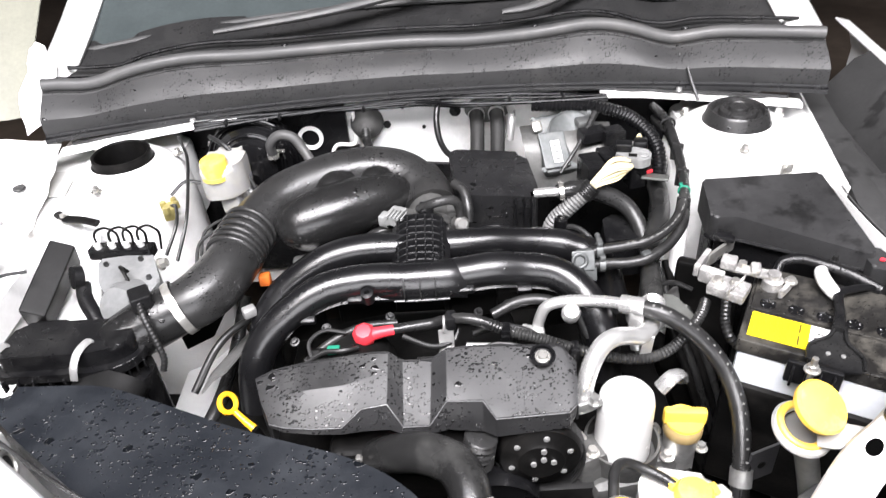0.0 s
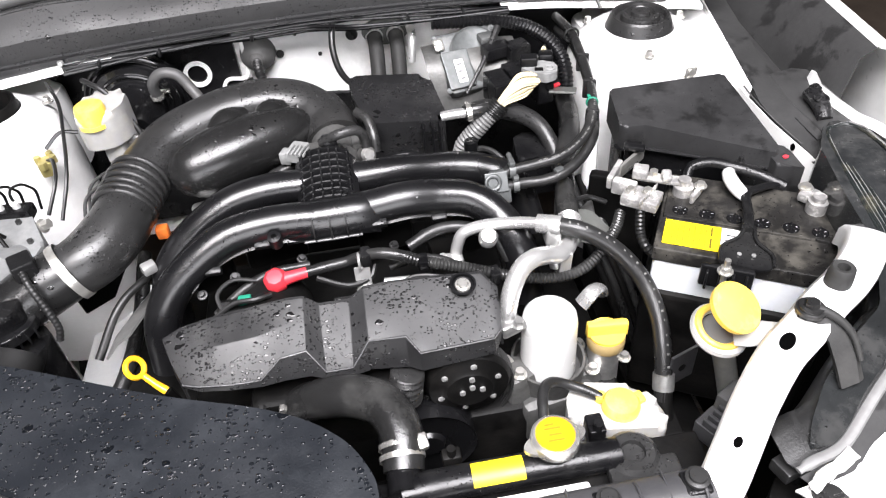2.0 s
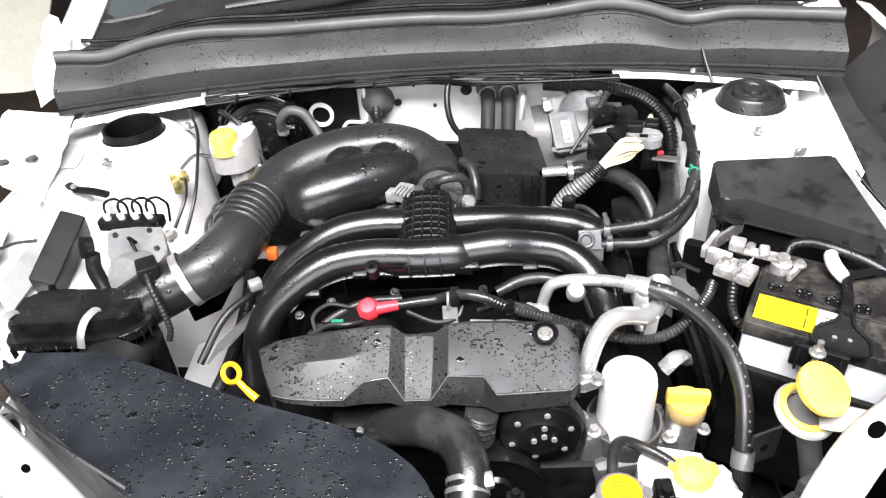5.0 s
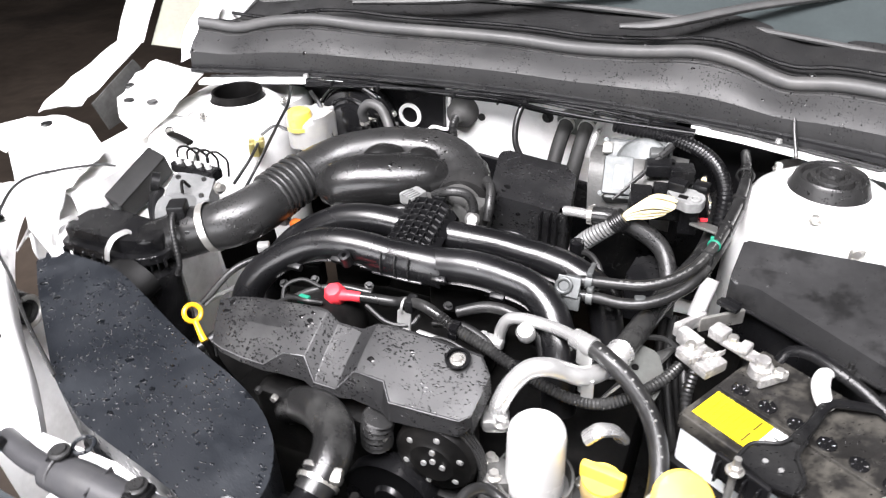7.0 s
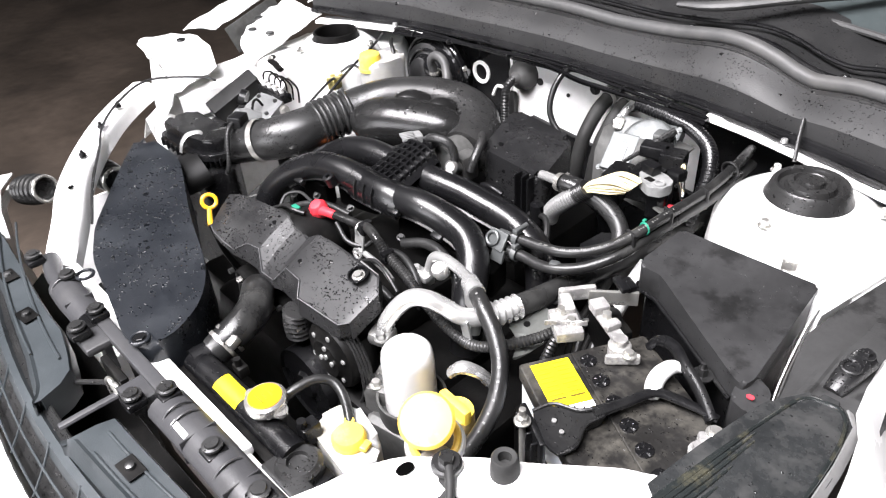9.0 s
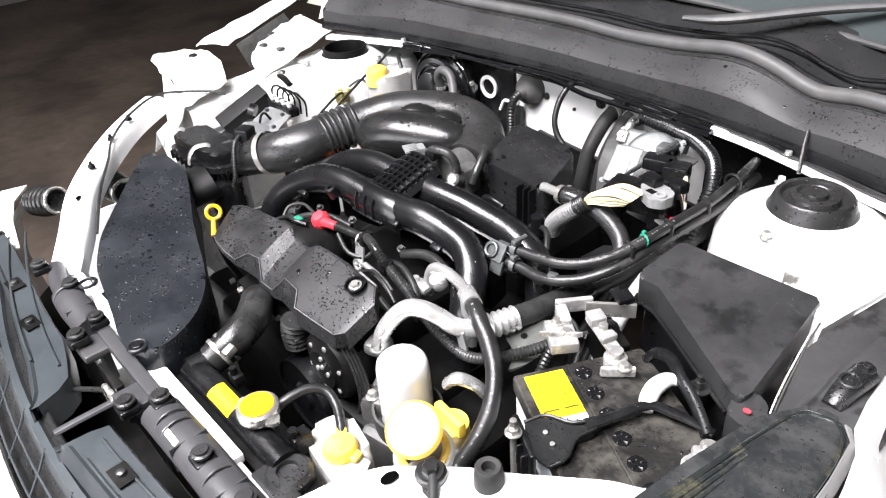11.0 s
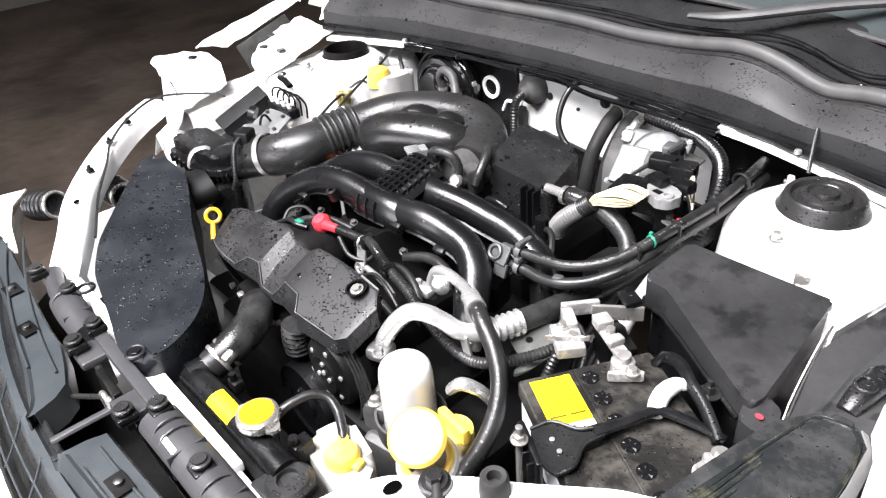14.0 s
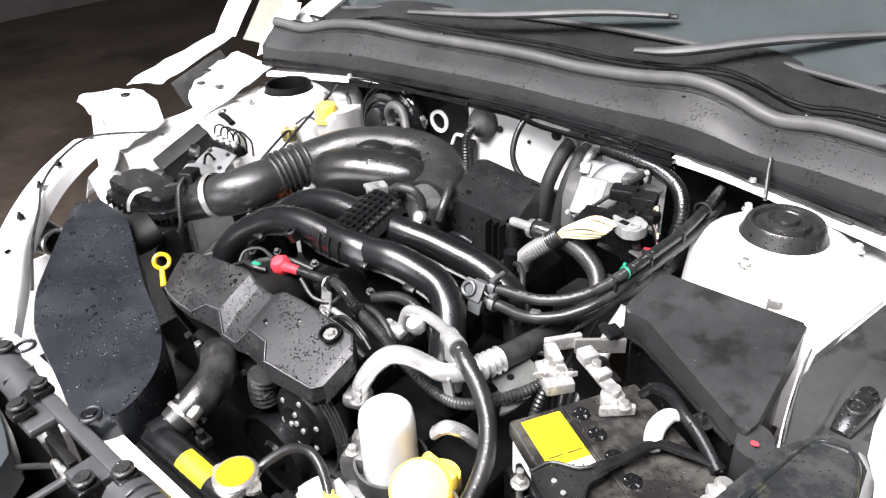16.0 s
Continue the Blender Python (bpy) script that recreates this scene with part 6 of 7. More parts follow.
part("belt", join(*[tube([(0.080, y, 0.775), (0.12, y, 0.858), (0.165, y, 0.855), (0.196, y, 0.80), (0.18, y, 0.73), (0.10, y, 0.66)], 0.0028, 6, 6) for y in (0.238, 0.243, 0.248, 0.253)]), RUBBER, engine, "ribbed drive belt")
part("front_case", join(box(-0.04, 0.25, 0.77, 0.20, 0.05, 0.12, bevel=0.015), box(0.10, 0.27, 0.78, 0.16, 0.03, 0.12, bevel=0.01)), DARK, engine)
for i in range(9):
    part("case_bolt", hexagon(-0.12 + 0.024 * i, 0.222, 0.838 - 0.006 * (i % 3), 0.005, 0.008, 90), ZINC if i % 3 else STEEL_DARK, engine)
part("thermostat_spring", tube([(0.055, 0.228, 0.80), (0.058, 0.226, 0.83), (0.062, 0.228, 0.852)], 0.018, 18, 8, ribs=(0.009, 0.004, 0, 1)), RUBBER, engine)

# ---- alternator, looms, pipes between cover and manifold ----
alt = thing("alternator", "dark alternator with a red terminal cap", "alternator", (-0.06, 0.37, 0.78))
part("case", lathe([(0, -0.05), (0.045, -0.05), (0.055, -0.03), (0.055, 0.03), (0.04, 0.05), (0, 0.05)], -0.11, 0.375, 0.83, 90, 0, 0, seg=32), DARK, alt)
part("terminal_cap", join(lathe([(0, -0.012), (0.015, -0.013), (0.0175, -0.004), (0.0165, 0.006), (0.011, 0.013), (0, 0.015)], -0.094, 0.388, 0.890, 24, 0, 0, seg=8), tube([(-0.086, 0.387, 0.890), (-0.068, 0.389, 0.892), (-0.052, 0.392, 0.892)], [0.010, 0.0085, 0.008], 10)), RED, alt, "red plastic terminal cap")
part("back_bracket", box(-0.15, 0.365, 0.872, 0.05, 0.03, 0.012, bevel=0.003), DARK, alt)
part("connector", box(-0.137, 0.368, 0.882, 0.018, 0.012, 0.010, bevel=0.002), GREEN, alt)
part("plug", box(-0.165, 0.362, 0.862, 0.014, 0.022, 0.036, bevel=0.002), STEEL_DARK, alt)
for dx, dz in ((-0.03, 0.01), (0.015, 0.0), (0.04, -0.012), (-0.06, -0.01)):
    part("bolt", hexagon(-0.10 + dx, 0.335, 0.865 + dz, 0.005, 0.008, 60), ZINC, alt)
loom = thing("engine_loom", "black corrugated wiring loom across the engine", "wiring", (0.1, 0.38, 0.85))
part("conduit", tube([(-0.055, 0.392, 0.892), (-0.025, 0.398, 0.891), (0.002, 0.401, 0.892), (0.02, 0.398, 0.900), (0.048, 0.388, 0.910), (0.075, 0.381, 0.907), (0.105, 0.377, 0.893), (0.15, 0.371, 0.880), (0.194, 0.361, 0.868), (0.24, 0.354, 0.855), (0.285, 0.351, 0.848), (0.322, 0.352, 0.855), (0.355, 0.370, 0.866), (0.385, 0.40, 0.878), (0.40, 0.425, 0.885)], [0.0075, 0.008, 0.0075, 0.0075, 0.008, 0.008, 0.0075, 0.0075, 0.0075, 0.007, 0.007, 0.007, 0.007, 0.007, 0.007], 12, 6, ribs=(0.005, 0.0013, 0.28, 1)), HOSE, loom)
part("wire", tube([(-0.04, 0.385, 0.885), (0.0, 0.375, 0.872), (0.03, 0.385, 0.87), (0.04, 0.40, 0.88)], 0.004, 8), WIRE, loom)
for x, y, z in ((0.105, 0.377, 0.893), (0.20, 0.36, 0.866), (0.03, 0.396, 0.904)):
    part("clip", box(x, y - 0.002, z - 0.002, 0.014, 0.022, 0.022, bevel=0.003), PLASTIC, loom)
part("support", join(box(0.022, 0.383, 0.872, 0.022, 0.004, 0.040, bevel=0.0015, ax=-12), ring(0.022, 0.377, 0.856, 0.009, 0.003, 78), ring(0.02, 0.392, 0.897, 0.011, 0.002, 0, 90, 0)), PIPE, loom, "bright steel loom bracket")
for i, pts in enumerate(([(0.09, 0.42, 0.885), (0.13, 0.432, 0.897), (0.17, 0.43, 0.898), (0.21, 0.42, 0.88), (0.23, 0.40, 0.85)],
                         [(0.06, 0.40, 0.87), (0.10, 0.405, 0.875), (0.14, 0.395, 0.87), (0.17, 0.38, 0.85)],
                         [(-0.18, 0.37, 0.86), (-0.14, 0.39, 0.88), (-0.10, 0.41, 0.885), (-0.05, 0.42, 0.88)],
                         [(-0.20, 0.34, 0.84), (-0.17, 0.35, 0.87), (-0.13, 0.345, 0.88), (-0.09, 0.34, 0.868)],
                         [(-0.02, 0.36, 0.86), (0.04, 0.35, 0.868), (0.10, 0.345, 0.862), (0.15, 0.34, 0.85)])):
    part("hose", tube(pts, 0.006 if i else 0.0085, 10, 8), HOSE if i % 2 == 0 else WIRE, engine)
part("fuel_rail", tube([(0.05, 0.372, 0.872), (0.10, 0.366, 0.872), (0.13, 0.36, 0.865)], 0.005, 10), PIPE, engine)
part("coil_pack", box(0.10, 0.335, 0.862, 0.05, 0.022, 0.02, bevel=0.004), PLASTIC, engine)
part("bracket_plate", sheet([[(-0.345, 0.37, 0.81), (-0.325, 0.375, 0.83), (-0.305, 0.38, 0.84)], [(-0.345, 0.42, 0.80), (-0.32, 0.43, 0.82), (-0.29, 0.44, 0.83)], [(-0.33, 0.50, 0.78), (-0.30, 0.52, 0.80), (-0.27, 0.53, 0.81)]], 0.003), ALLOY, engine, "dull aluminium side bracket")
part("side_hose", tube([(-0.36, 0.38, 0.80), (-0.33, 0.43, 0.84), (-0.30, 0.47, 0.85), (-0.26, 0.52, 0.84)], 0.006, 10), WIRE, engine)
part("side_hose", tube([(-0.40, 0.33, 0.70), (-0.36, 0.40, 0.72), (-0.34, 0.50, 0.75), (-0.33, 0.60, 0.80)], 0.011, 12), HOSE, engine)
part("plug", box(-0.268, 0.545, 0.880, 0.018, 0.016, 0.020, bevel=0.003), ORANGE_PLUG, engine, "orange plastic connector")
part("plug", box(-0.305, 0.555, 0.88, 0.03, 0.02, 0.02, bevel=0.004), PIPE, engine)
part("plug", box(-0.275, 0.46, 0.885, 0.02, 0.016, 0.016, az=30, bevel=0.003), PIPE, engine)
for x, y, z, sx, sy, sz, m in ((-0.20, 0.57, 0.87, 0.05, 0.06, 0.04, ALLOY), (-0.12, 0.58, 0.86, 0.06, 0.05, 0.04, DARK), (-0.05, 0.60, 0.87, 0.03, 0.04, 0.05, ALLOY), (0.10, 0.59, 0.86, 0.06, 0.03, 0.04, DARK),
                               (0.16, 0.60, 0.85, 0.05, 0.05, 0.04, PLASTIC), (0.20, 0.49, 0.84, 0.06, 0.05, 0.05, DARK), (0.06, 0.49, 0.86, 0.08, 0.04, 0.05, DARK), (-0.10, 0.485, 0.87, 0.09, 0.03, 0.05, DARK), (-0.19, 0.455, 0.86, 0.06, 0.03, 0.05, DARK)):
    part("casting", box(x, y, z, sx, sy, sz, az=12, bevel=0.008), m, engine)

for i, (x, y, z) in enumerate(((-0.20, 0.405, 0.872), (-0.155, 0.425, 0.878), (-0.06, 0.43, 0.888), (0.07, 0.432, 0.885), (0.115, 0.455, 0.878), (0.175, 0.452, 0.87), (0.225, 0.52, 0.87), (-0.215, 0.46, 0.87), (0.24, 0.41, 0.865))):
    part("manifold_bolt", hexagon(x, y, z - 0.004, 0.0048, 0.007, 25, 0, 20 * i, washer=0.007), STEEL_DARK, engine)
for pts, r in (([(-0.185, 0.345, 0.872), (-0.15, 0.355, 0.89), (-0.12, 0.352, 0.895), (-0.10, 0.362, 0.89)], 0.0035), ([(-0.165, 0.352, 0.88), (-0.17, 0.372, 0.895), (-0.15, 0.39, 0.90), (-0.12, 0.392, 0.892)], 0.003), ([(0.06, 0.352, 0.872), (0.09, 0.36, 0.884), (0.13, 0.352, 0.882), (0.16, 0.345, 0.868)], 0.003), ([(0.30, 0.44, 0.86), (0.33, 0.47, 0.87), (0.37, 0.49, 0.868), (0.40, 0.48, 0.86)], 0.004), ([(0.20, 0.60, 0.90), (0.235, 0.595, 0.91), (0.26, 0.57, 0.90), (0.27, 0.54, 0.87)], 0.005)):
    part("lead", tube(pts, r, 8, 8), WIRE, engine)
part("connector", box(-0.115, 0.362, 0.884, 0.02, 0.012, 0.012, az=25, bevel=0.002), PLASTIC, engine)
part("rail_strip", box(0.095, 0.345, 0.878, 0.05, 0.004, 0.006, az=-6, bevel=0.001), PIPE, engine)

# air conditioning pipes
ac = thing("air_conditioning_pipe", "bare aluminium air conditioning pipe with a black hose", "pipe", (0.28, 0.36, 0.82))
part("pipe", tube([(0.154, 0.415, 0.845), (0.158, 0.415, 0.875), (0.168, 0.417, 0.897), (0.192, 0.416, 0.906), (0.222, 0.410, 0.910), (0.252, 0.400, 0.914), (0.285, 0.383, 0.918)], 0.0085, 16, 8), PIPE, ac)
part("flange", join(box(0.148, 0.408, 0.858, 0.034, 0.022, 0.014, bevel=0.005), hexagon(0.136, 0.406, 0.864, 0.006, 0.008, washer=0.009)), PIPE, ac)
part("valve_cap", lathe([(0, 0), (0.013, 0), (0.0135, 0.012), (0.010, 0.017), (0, 0.017)], 0.20, 0.402, 0.892, 30, 0, 0, seg=20), PIPE, ac)
part("joint", join(tube([(0.268, 0.392, 0.916), (0.297, 0.376, 0.920)], 0.0135, 14), box(0.286, 0.382, 0.905, 0.022, 0.022, 0.03, bevel=0.004), tube([(0.286, 0.382, 0.90), (0.290, 0.378, 0.87), (0.292, 0.37, 0.85)], 0.0105, 14)), PIPE, ac)
HP = [(0.292, 0.379, 0.919), (0.319, 0.364, 0.918), (0.352, 0.350, 0.900), (0.380, 0.331, 0.876), (0.398, 0.304, 0.850), (0.405, 0.272, 0.824), (0.402, 0.238, 0.796), (0.396, 0.212, 0.770), (0.392, 0.195, 0.745)]
part("hose", tube(HP, 0.0118, 18, 8), HOSE, ac, "black rubber pressure hose with pale print")
hs = spline(HP, 14)
pr = bmesh.new()
for i in range(8, len(hs) - 14, 2):
    if i % 14 in (0, 4, 6, 10):
        continue
    d = Vector(hs[i + 1] - hs[i]).normalized()
    up = Vector((0.25, -0.45, 0.85))
    n = (up - d * up.dot(d)).normalized()
    m = Matrix.Translation(Vector(hs[i]) + n * 0.0117) @ Matrix((d, n.cross(d), n)).transposed().to_4x4()
    pr = join(pr, moved(box(0, 0, 0, 0.0028, 0.0018 + 0.001 * (i % 3), 0.0006, bevel=0), m))
tagged(part("hose_print", pr, PRINT, ac), kind="stuff")
part("end_collar", tube([(0.397, 0.215, 0.775), (0.394, 0.203, 0.757)], 0.0145, 16), ALLOY, ac)
part("end_elbow", tube([(0.395, 0.206, 0.762), (0.392, 0.190, 0.738), (0.392, 0.172, 0.715), (0.396, 0.15, 0.69)], 0.012, 14), DARK, ac)
part("end_bracket", box(0.388, 0.175, 0.70, 0.04, 0.05, 0.06, bevel=0.005), DARK, ac)
suc = thing("suction_pipe", "wide bare aluminium pipe running into a black tube", "pipe", (0.26, 0.35, 0.8))
part("pipe", tube([(0.200, 0.284, 0.845), (0.202, 0.288, 0.868), (0.212, 0.302, 0.893), (0.228, 0.317, 0.911), (0.248, 0.330, 0.912), (0.268, 0.342, 0.902), (0.288, 0.350, 0.893), (0.306, 0.372, 0.886), (0.318, 0.402, 0.882)], 0.0125, 18, 8), PIPE, suc)
part("flange", join(box(0.200, 0.280, 0.850, 0.036, 0.034, 0.022, az=20, bevel=0.008), hexagon(0.212, 0.268, 0.858, 0.007, 0.010, washer=0.010)), ALLOY, suc)
part("bellows", tube([(0.311, 0.385, 0.884), (0.318, 0.405, 0.882), (0.324, 0.428, 0.881)], 0.015, 18, 8, ribs=(0.010, 0.004, 0, 1)), PIPE, suc, "crimped aluminium collar")
part("tube", tube([(0.322, 0.425, 0.881), (0.330, 0.455, 0.879), (0.342, 0.51, 0.878), (0.358, 0.57, 0.882), (0.382, 0.622, 0.894), (0.398, 0.68, 0.898), (0.405, 0.76, 0.90), (0.40, 0.86, 0.90)], 0.0165, 18, 8), HOSE, suc)
part("strap", box(0.298, 0.352, 0.868, 0.016, 0.004, 0.05, bevel=0.001, ax=10), PIPE, suc)

# heater water hoses
heat = thing("heater_hose_pair", "pair of thin black water hoses with steel clamps", "hose", (0.33, 0.53, 0.88))
part("hose", tube([(0.246, 0.503, 0.926), (0.268, 0.506, 0.928), (0.298, 0.508, 0.930), (0.332, 0.512, 0.934), (0.364, 0.528, 0.941), (0.391, 0.557, 0.951), (0.409, 0.60, 0.963), (0.421, 0.66, 0.971), (0.430, 0.73, 0.976), (0.432, 0.80, 0.985), (0.425, 0.87, 0.985)], 0.0078, 16, 8), HOSE, heat)
part("hose", tube([(0.250, 0.496, 0.906), (0.275, 0.498, 0.906), (0.305, 0.496, 0.907), (0.335, 0.500, 0.912), (0.368, 0.520, 0.920), (0.396, 0.552, 0.934), (0.412, 0.60, 0.946), (0.424, 0.66, 0.955), (0.434, 0.73, 0.96), (0.436, 0.80, 0.965), (0.43, 0.87, 0.96)], 0.0082, 16, 8), HOSE, heat)
for x, y, z in ((0.258, 0.505, 0.927), (0.262, 0.497, 0.906)):
    part("hose_clamp", clamp_band(x, y, z, 0.0105, 0.009, 90, 0, 90), CASE_METAL, heat)
part("bracket", join(box(0.232, 0.488, 0.922, 0.034, 0.006, 0.030, bevel=0.002, ax=-35), ring(0.226, 0.484, 0.925, 0.010, 0.003, 55), box(0.240, 0.480, 0.902, 0.024, 0.006, 0.022, bevel=0.002, ax=-20), tube([(0.225, 0.503, 0.924), (0.248, 0.503, 0.926)], 0.007, 12), tube([(0.228, 0.496, 0.906), (0.25, 0.496, 0.906)], 0.007, 12)), CASE_METAL, heat, "zinc plated pipe bracket")
part("clip", join(ring(0.4085, 0.601, 0.963, 0.0082, 0.0018, 90, 0, -15, seg=20), box(0.404, 0.606, 0.972, 0.005, 0.006, 0.004, bevel=0.001)), GREEN, heat, "green hose clip")
part("clip", box(0.330, 0.502, 0.914, 0.016, 0.012, 0.014, az=20, bevel=0.003), CASE_METAL, heat)
HH = spline([(0.298, 0.508, 0.930), (0.332, 0.512, 0.934), (0.364, 0.528, 0.941), (0.391, 0.557, 0.951), (0.409, 0.60, 0.963), (0.421, 0.66, 0.971)], 14)
hp = bmesh.new()
for i in range(1, len(HH) - 1):
    if i % 11 in (3, 7, 8):
        continue
    d = Vector(HH[i + 1] - HH[i]).normalized()
    n = Vector((0.25, -0.35, 0.9))
    n = (n - d * n.dot(d)).normalized()
    hp = join(hp, moved(box(0, 0, 0, 0.0016, 0.0014 + 0.0008 * (i % 3), 0.0005, bevel=0), Matrix.Translation(Vector(HH[i]) + n * 0.0078) @ Matrix((d, n.cross(d), n)).transposed().to_4x4()))
tagged(part("hose_print", hp, PRINT, heat), kind="stuff")
part("tie", ring(0.431, 0.79, 0.984, 0.0125, 0.002, 90, 0, 0), WIRE, heat)

for x, y, z in ((0.402, 0.578, 0.949), (0.418, 0.645, 0.961), (0.43, 0.72, 0.968)):
    part("strap", box(x, y, z, 0.021, 0.006, 0.034, az=-25, bevel=0.003), WIRE, heat)
fire = thing("bulkhead_hose_pair", "two thick black heater hoses into the bulkhead", "hose", (0.11, 0.9, 0.85))
for x0 in (0.091, 0.131):
    part("hose", tube([(x0 + 0.006, 0.962, 0.951), (x0 + 0.006, 0.947, 0.950), (x0 + 0.006, 0.924, 0.940), (x0 + 0.004, 0.900, 0.915), (x0 + 0.001, 0.882, 0.88), (x0 - 0.006, 0.872, 0.80)], 0.0140, 18, 8), MATTE, fire)
    part("clamp", clamp_band(x0 + 0.006, 0.953, 0.9505, 0.0155, 0.010, 90, 0, 0), PIPE, fire)
part("collar", lathe([(0, 0), (0.046, 0), (0.043, 0.007), (0, 0.009)], 0.120, 0.969, 0.955, 90, seg=28, squash=0.6), SHIELD, fire, "grey oval bulkhead seal")
part("pipe", tube([(0.165, 0.95, 0.965), (0.165, 0.925, 0.965), (0.163, 0.905, 0.95), (0.158, 0.895, 0.92)], 0.008, 12), PIPE, fire)
part("cable", tube([(0.026, 0.925, 1.004), (0.022, 0.905, 0.999), (0.018, 0.885, 0.975), (0.022, 0.868, 0.945), (0.034, 0.862, 0.92), (0.055, 0.86, 0.90)], 0.006, 10, 8), WIRE, fire)
# looms along the cowl
cl = thing("cowl_loom", "bundle of black wires tied along the cowl", "wiring", (0, 0.93, 0.99))
for i, (dy, dz, r, ph) in enumerate(((0.0, 0.0, 0.0036, 0.0), (-0.010, 0.004, 0.0030, 1.0), (-0.018, -0.006, 0.0034, 2.0), (-0.008, -0.012, 0.0036, 3.0), (-0.024, 0.002, 0.0026, 4.2))):
    part("wire", tube([(x, seal_y(x) - 0.072 + dy * min(1, max(0.3, 0.5 + 8 * x)) + 0.004 * math.sin(9 * x + ph), 1.004 + dz * min(0.9, max(0.4, 0.5 + 8 * x)) + 0.0035 * math.sin(13 * x + 2 * ph) - 0.03 * max(0, abs(x) - 0.36)) for x in (-0.44 + 0.78 * k / 26 for k in range(27))], r, 8, 4), SHINY, cl)
for x in (-0.38, -0.28, -0.12, 0.02, 0.16, 0.26):
    part("tie", box(x, seal_y(x) - 0.078, 1.002, 0.006, 0.020 + 0.012 * (x > 0), 0.012, bevel=0.003), PLASTIC, cl)
part("conduit", tube([(0.20, 0.893, 0.992), (0.26, 0.885, 0.990), (0.32, 0.868, 0.99), (0.37, 0.835, 0.985), (0.40, 0.79, 0.97), (0.41, 0.75, 0.945), (0.405, 0.72, 0.90), (0.40, 0.70, 0.84)], 0.0105, 16, 8, ribs=(0.007, 0.0022, 0, 1)), MANIFOLD, cl)
for x in (-0.44, 0.47):
    part("stud", lathe([(0, 0), (0.006, 0), (0.005, 0.005), (0, 0.006)], x, seal_y(x) - 0.075, 1.012, seg=12), PIPE, cl)
part("drain_tube", tube([(0.50, 0.845, 1.0), (0.49, 0.87, 1.03), (0.485, 0.885, 1.05)], 0.003, 8), RUBBER, cl)
for off, r, x0, x1 in ((0.062, 0.004, 0.30, 0.66), (0.071, 0.0025, 0.36, 0.62), (0.062, 0.0035, -0.66, -0.40), (0.067, 0.0022, -0.40, 0.36)):
    part("edge_cable", tube([(x0 + (x1 - x0) * k / 8, seal_y(x0 + (x1 - x0) * k / 8) - off - 0.002 * (k % 2), 1.0125 - 0.05 * max(0, abs(x0 + (x1 - x0) * k / 8) - 0.40)) for k in range(9)], r, 8, 4), RUBBER if r > 0.0023 else SHINY, cl)
for side, x0, x1 in ((1, 0.33, 0.68), (-1, 0.36, 0.68)):
    fx = [x0 + (x1 - x0) * k / 12 for k in range(13)]
    part("edge_flange", sheet([[(side * x, seal_y(x) - d, h - 0.05 * max(0, x - 0.40)) for x in fx] for d, h in ((0.058, 1.008), (0.064, 1.009), (0.078, 1.006), (0.079, 0.999))], 0.003), WHITE, body, "white painted cowl flange")

# control unit, plugs and bare wires beside the strut tower
ecu = thing("control_unit", "silver control unit on a steel bracket", "control unit", (0.24, 0.82, 0.9))
part("bracket", sheet([[(0.175, 0.87, 0.960), (0.25, 0.865, 0.968), (0.34, 0.85, 0.968)], [(0.175, 0.83, 0.962), (0.25, 0.825, 0.966), (0.34, 0.81, 0.964)], [(0.18, 0.80, 0.93), (0.25, 0.79, 0.93), (0.33, 0.775, 0.93)], [(0.185, 0.79, 0.87), (0.25, 0.78, 0.87), (0.33, 0.765, 0.87)]], 0.003), ALLOY_DULL, ecu, "bent grey steel bracket", 50)
TILT_ECU = turn(0.257, 0.818, 0.950, 42, 0, 10)
part("case", moved(join(box(0.004, 0, -0.012, 0.112, 0.115, 0.028, bevel=0.010), box(-0.028, -0.015, 0.004, 0.05, 0.07, 0.008, bevel=0.003)), TILT_ECU), CASE_METAL, ecu, "cast silver case")
part("cover_disc", moved(lathe([(0, 0), (0.047, 0), (0.047, 0.004), (0.044, 0.006), (0.041, 0.004), (0, 0.004)], 0.012, 0.010, 0.002, seg=44), TILT_ECU), CASE_METAL, ecu)
for sx, sy in ((-0.054, -0.049), (0.054, -0.049), (0.054, 0.049), (-0.054, 0.049)):
    part("case_screw", moved(hexagon(sx, sy, 0.002, 0.0035, 0.003, washer=0.005), TILT_ECU), CASE_METAL, ecu)
part("sticker", moved(box(-0.026, -0.020, 0.0095, 0.016, 0.042, 0.001, bevel=0), TILT_ECU), LABEL_W, ecu)
for i in range(3):
    part("sticker_print", moved(box(-0.026, -0.034 + 0.013 * i, 0.0103, 0.009, 0.004, 0.0004, bevel=0), TILT_ECU), STEEL_DARK, ecu)
part("foot", moved(join(box(-0.05, 0.035, 0.004, 0.018, 0.022, 0.008, bevel=0.003), lathe([(0, 0.008), (0.006, 0.008), (0.006, 0.013), (0, 0.013)], -0.052, 0.035, 0, seg=6)), TILT_ECU), ZINC, ecu)
part("drain_rod", tube([(0.236, 0.745, 0.925), (0.275, 0.785, 0.962), (0.31, 0.835, 0.995)], [0.003, 0.004, 0.007], 8), RUBBER, ecu)
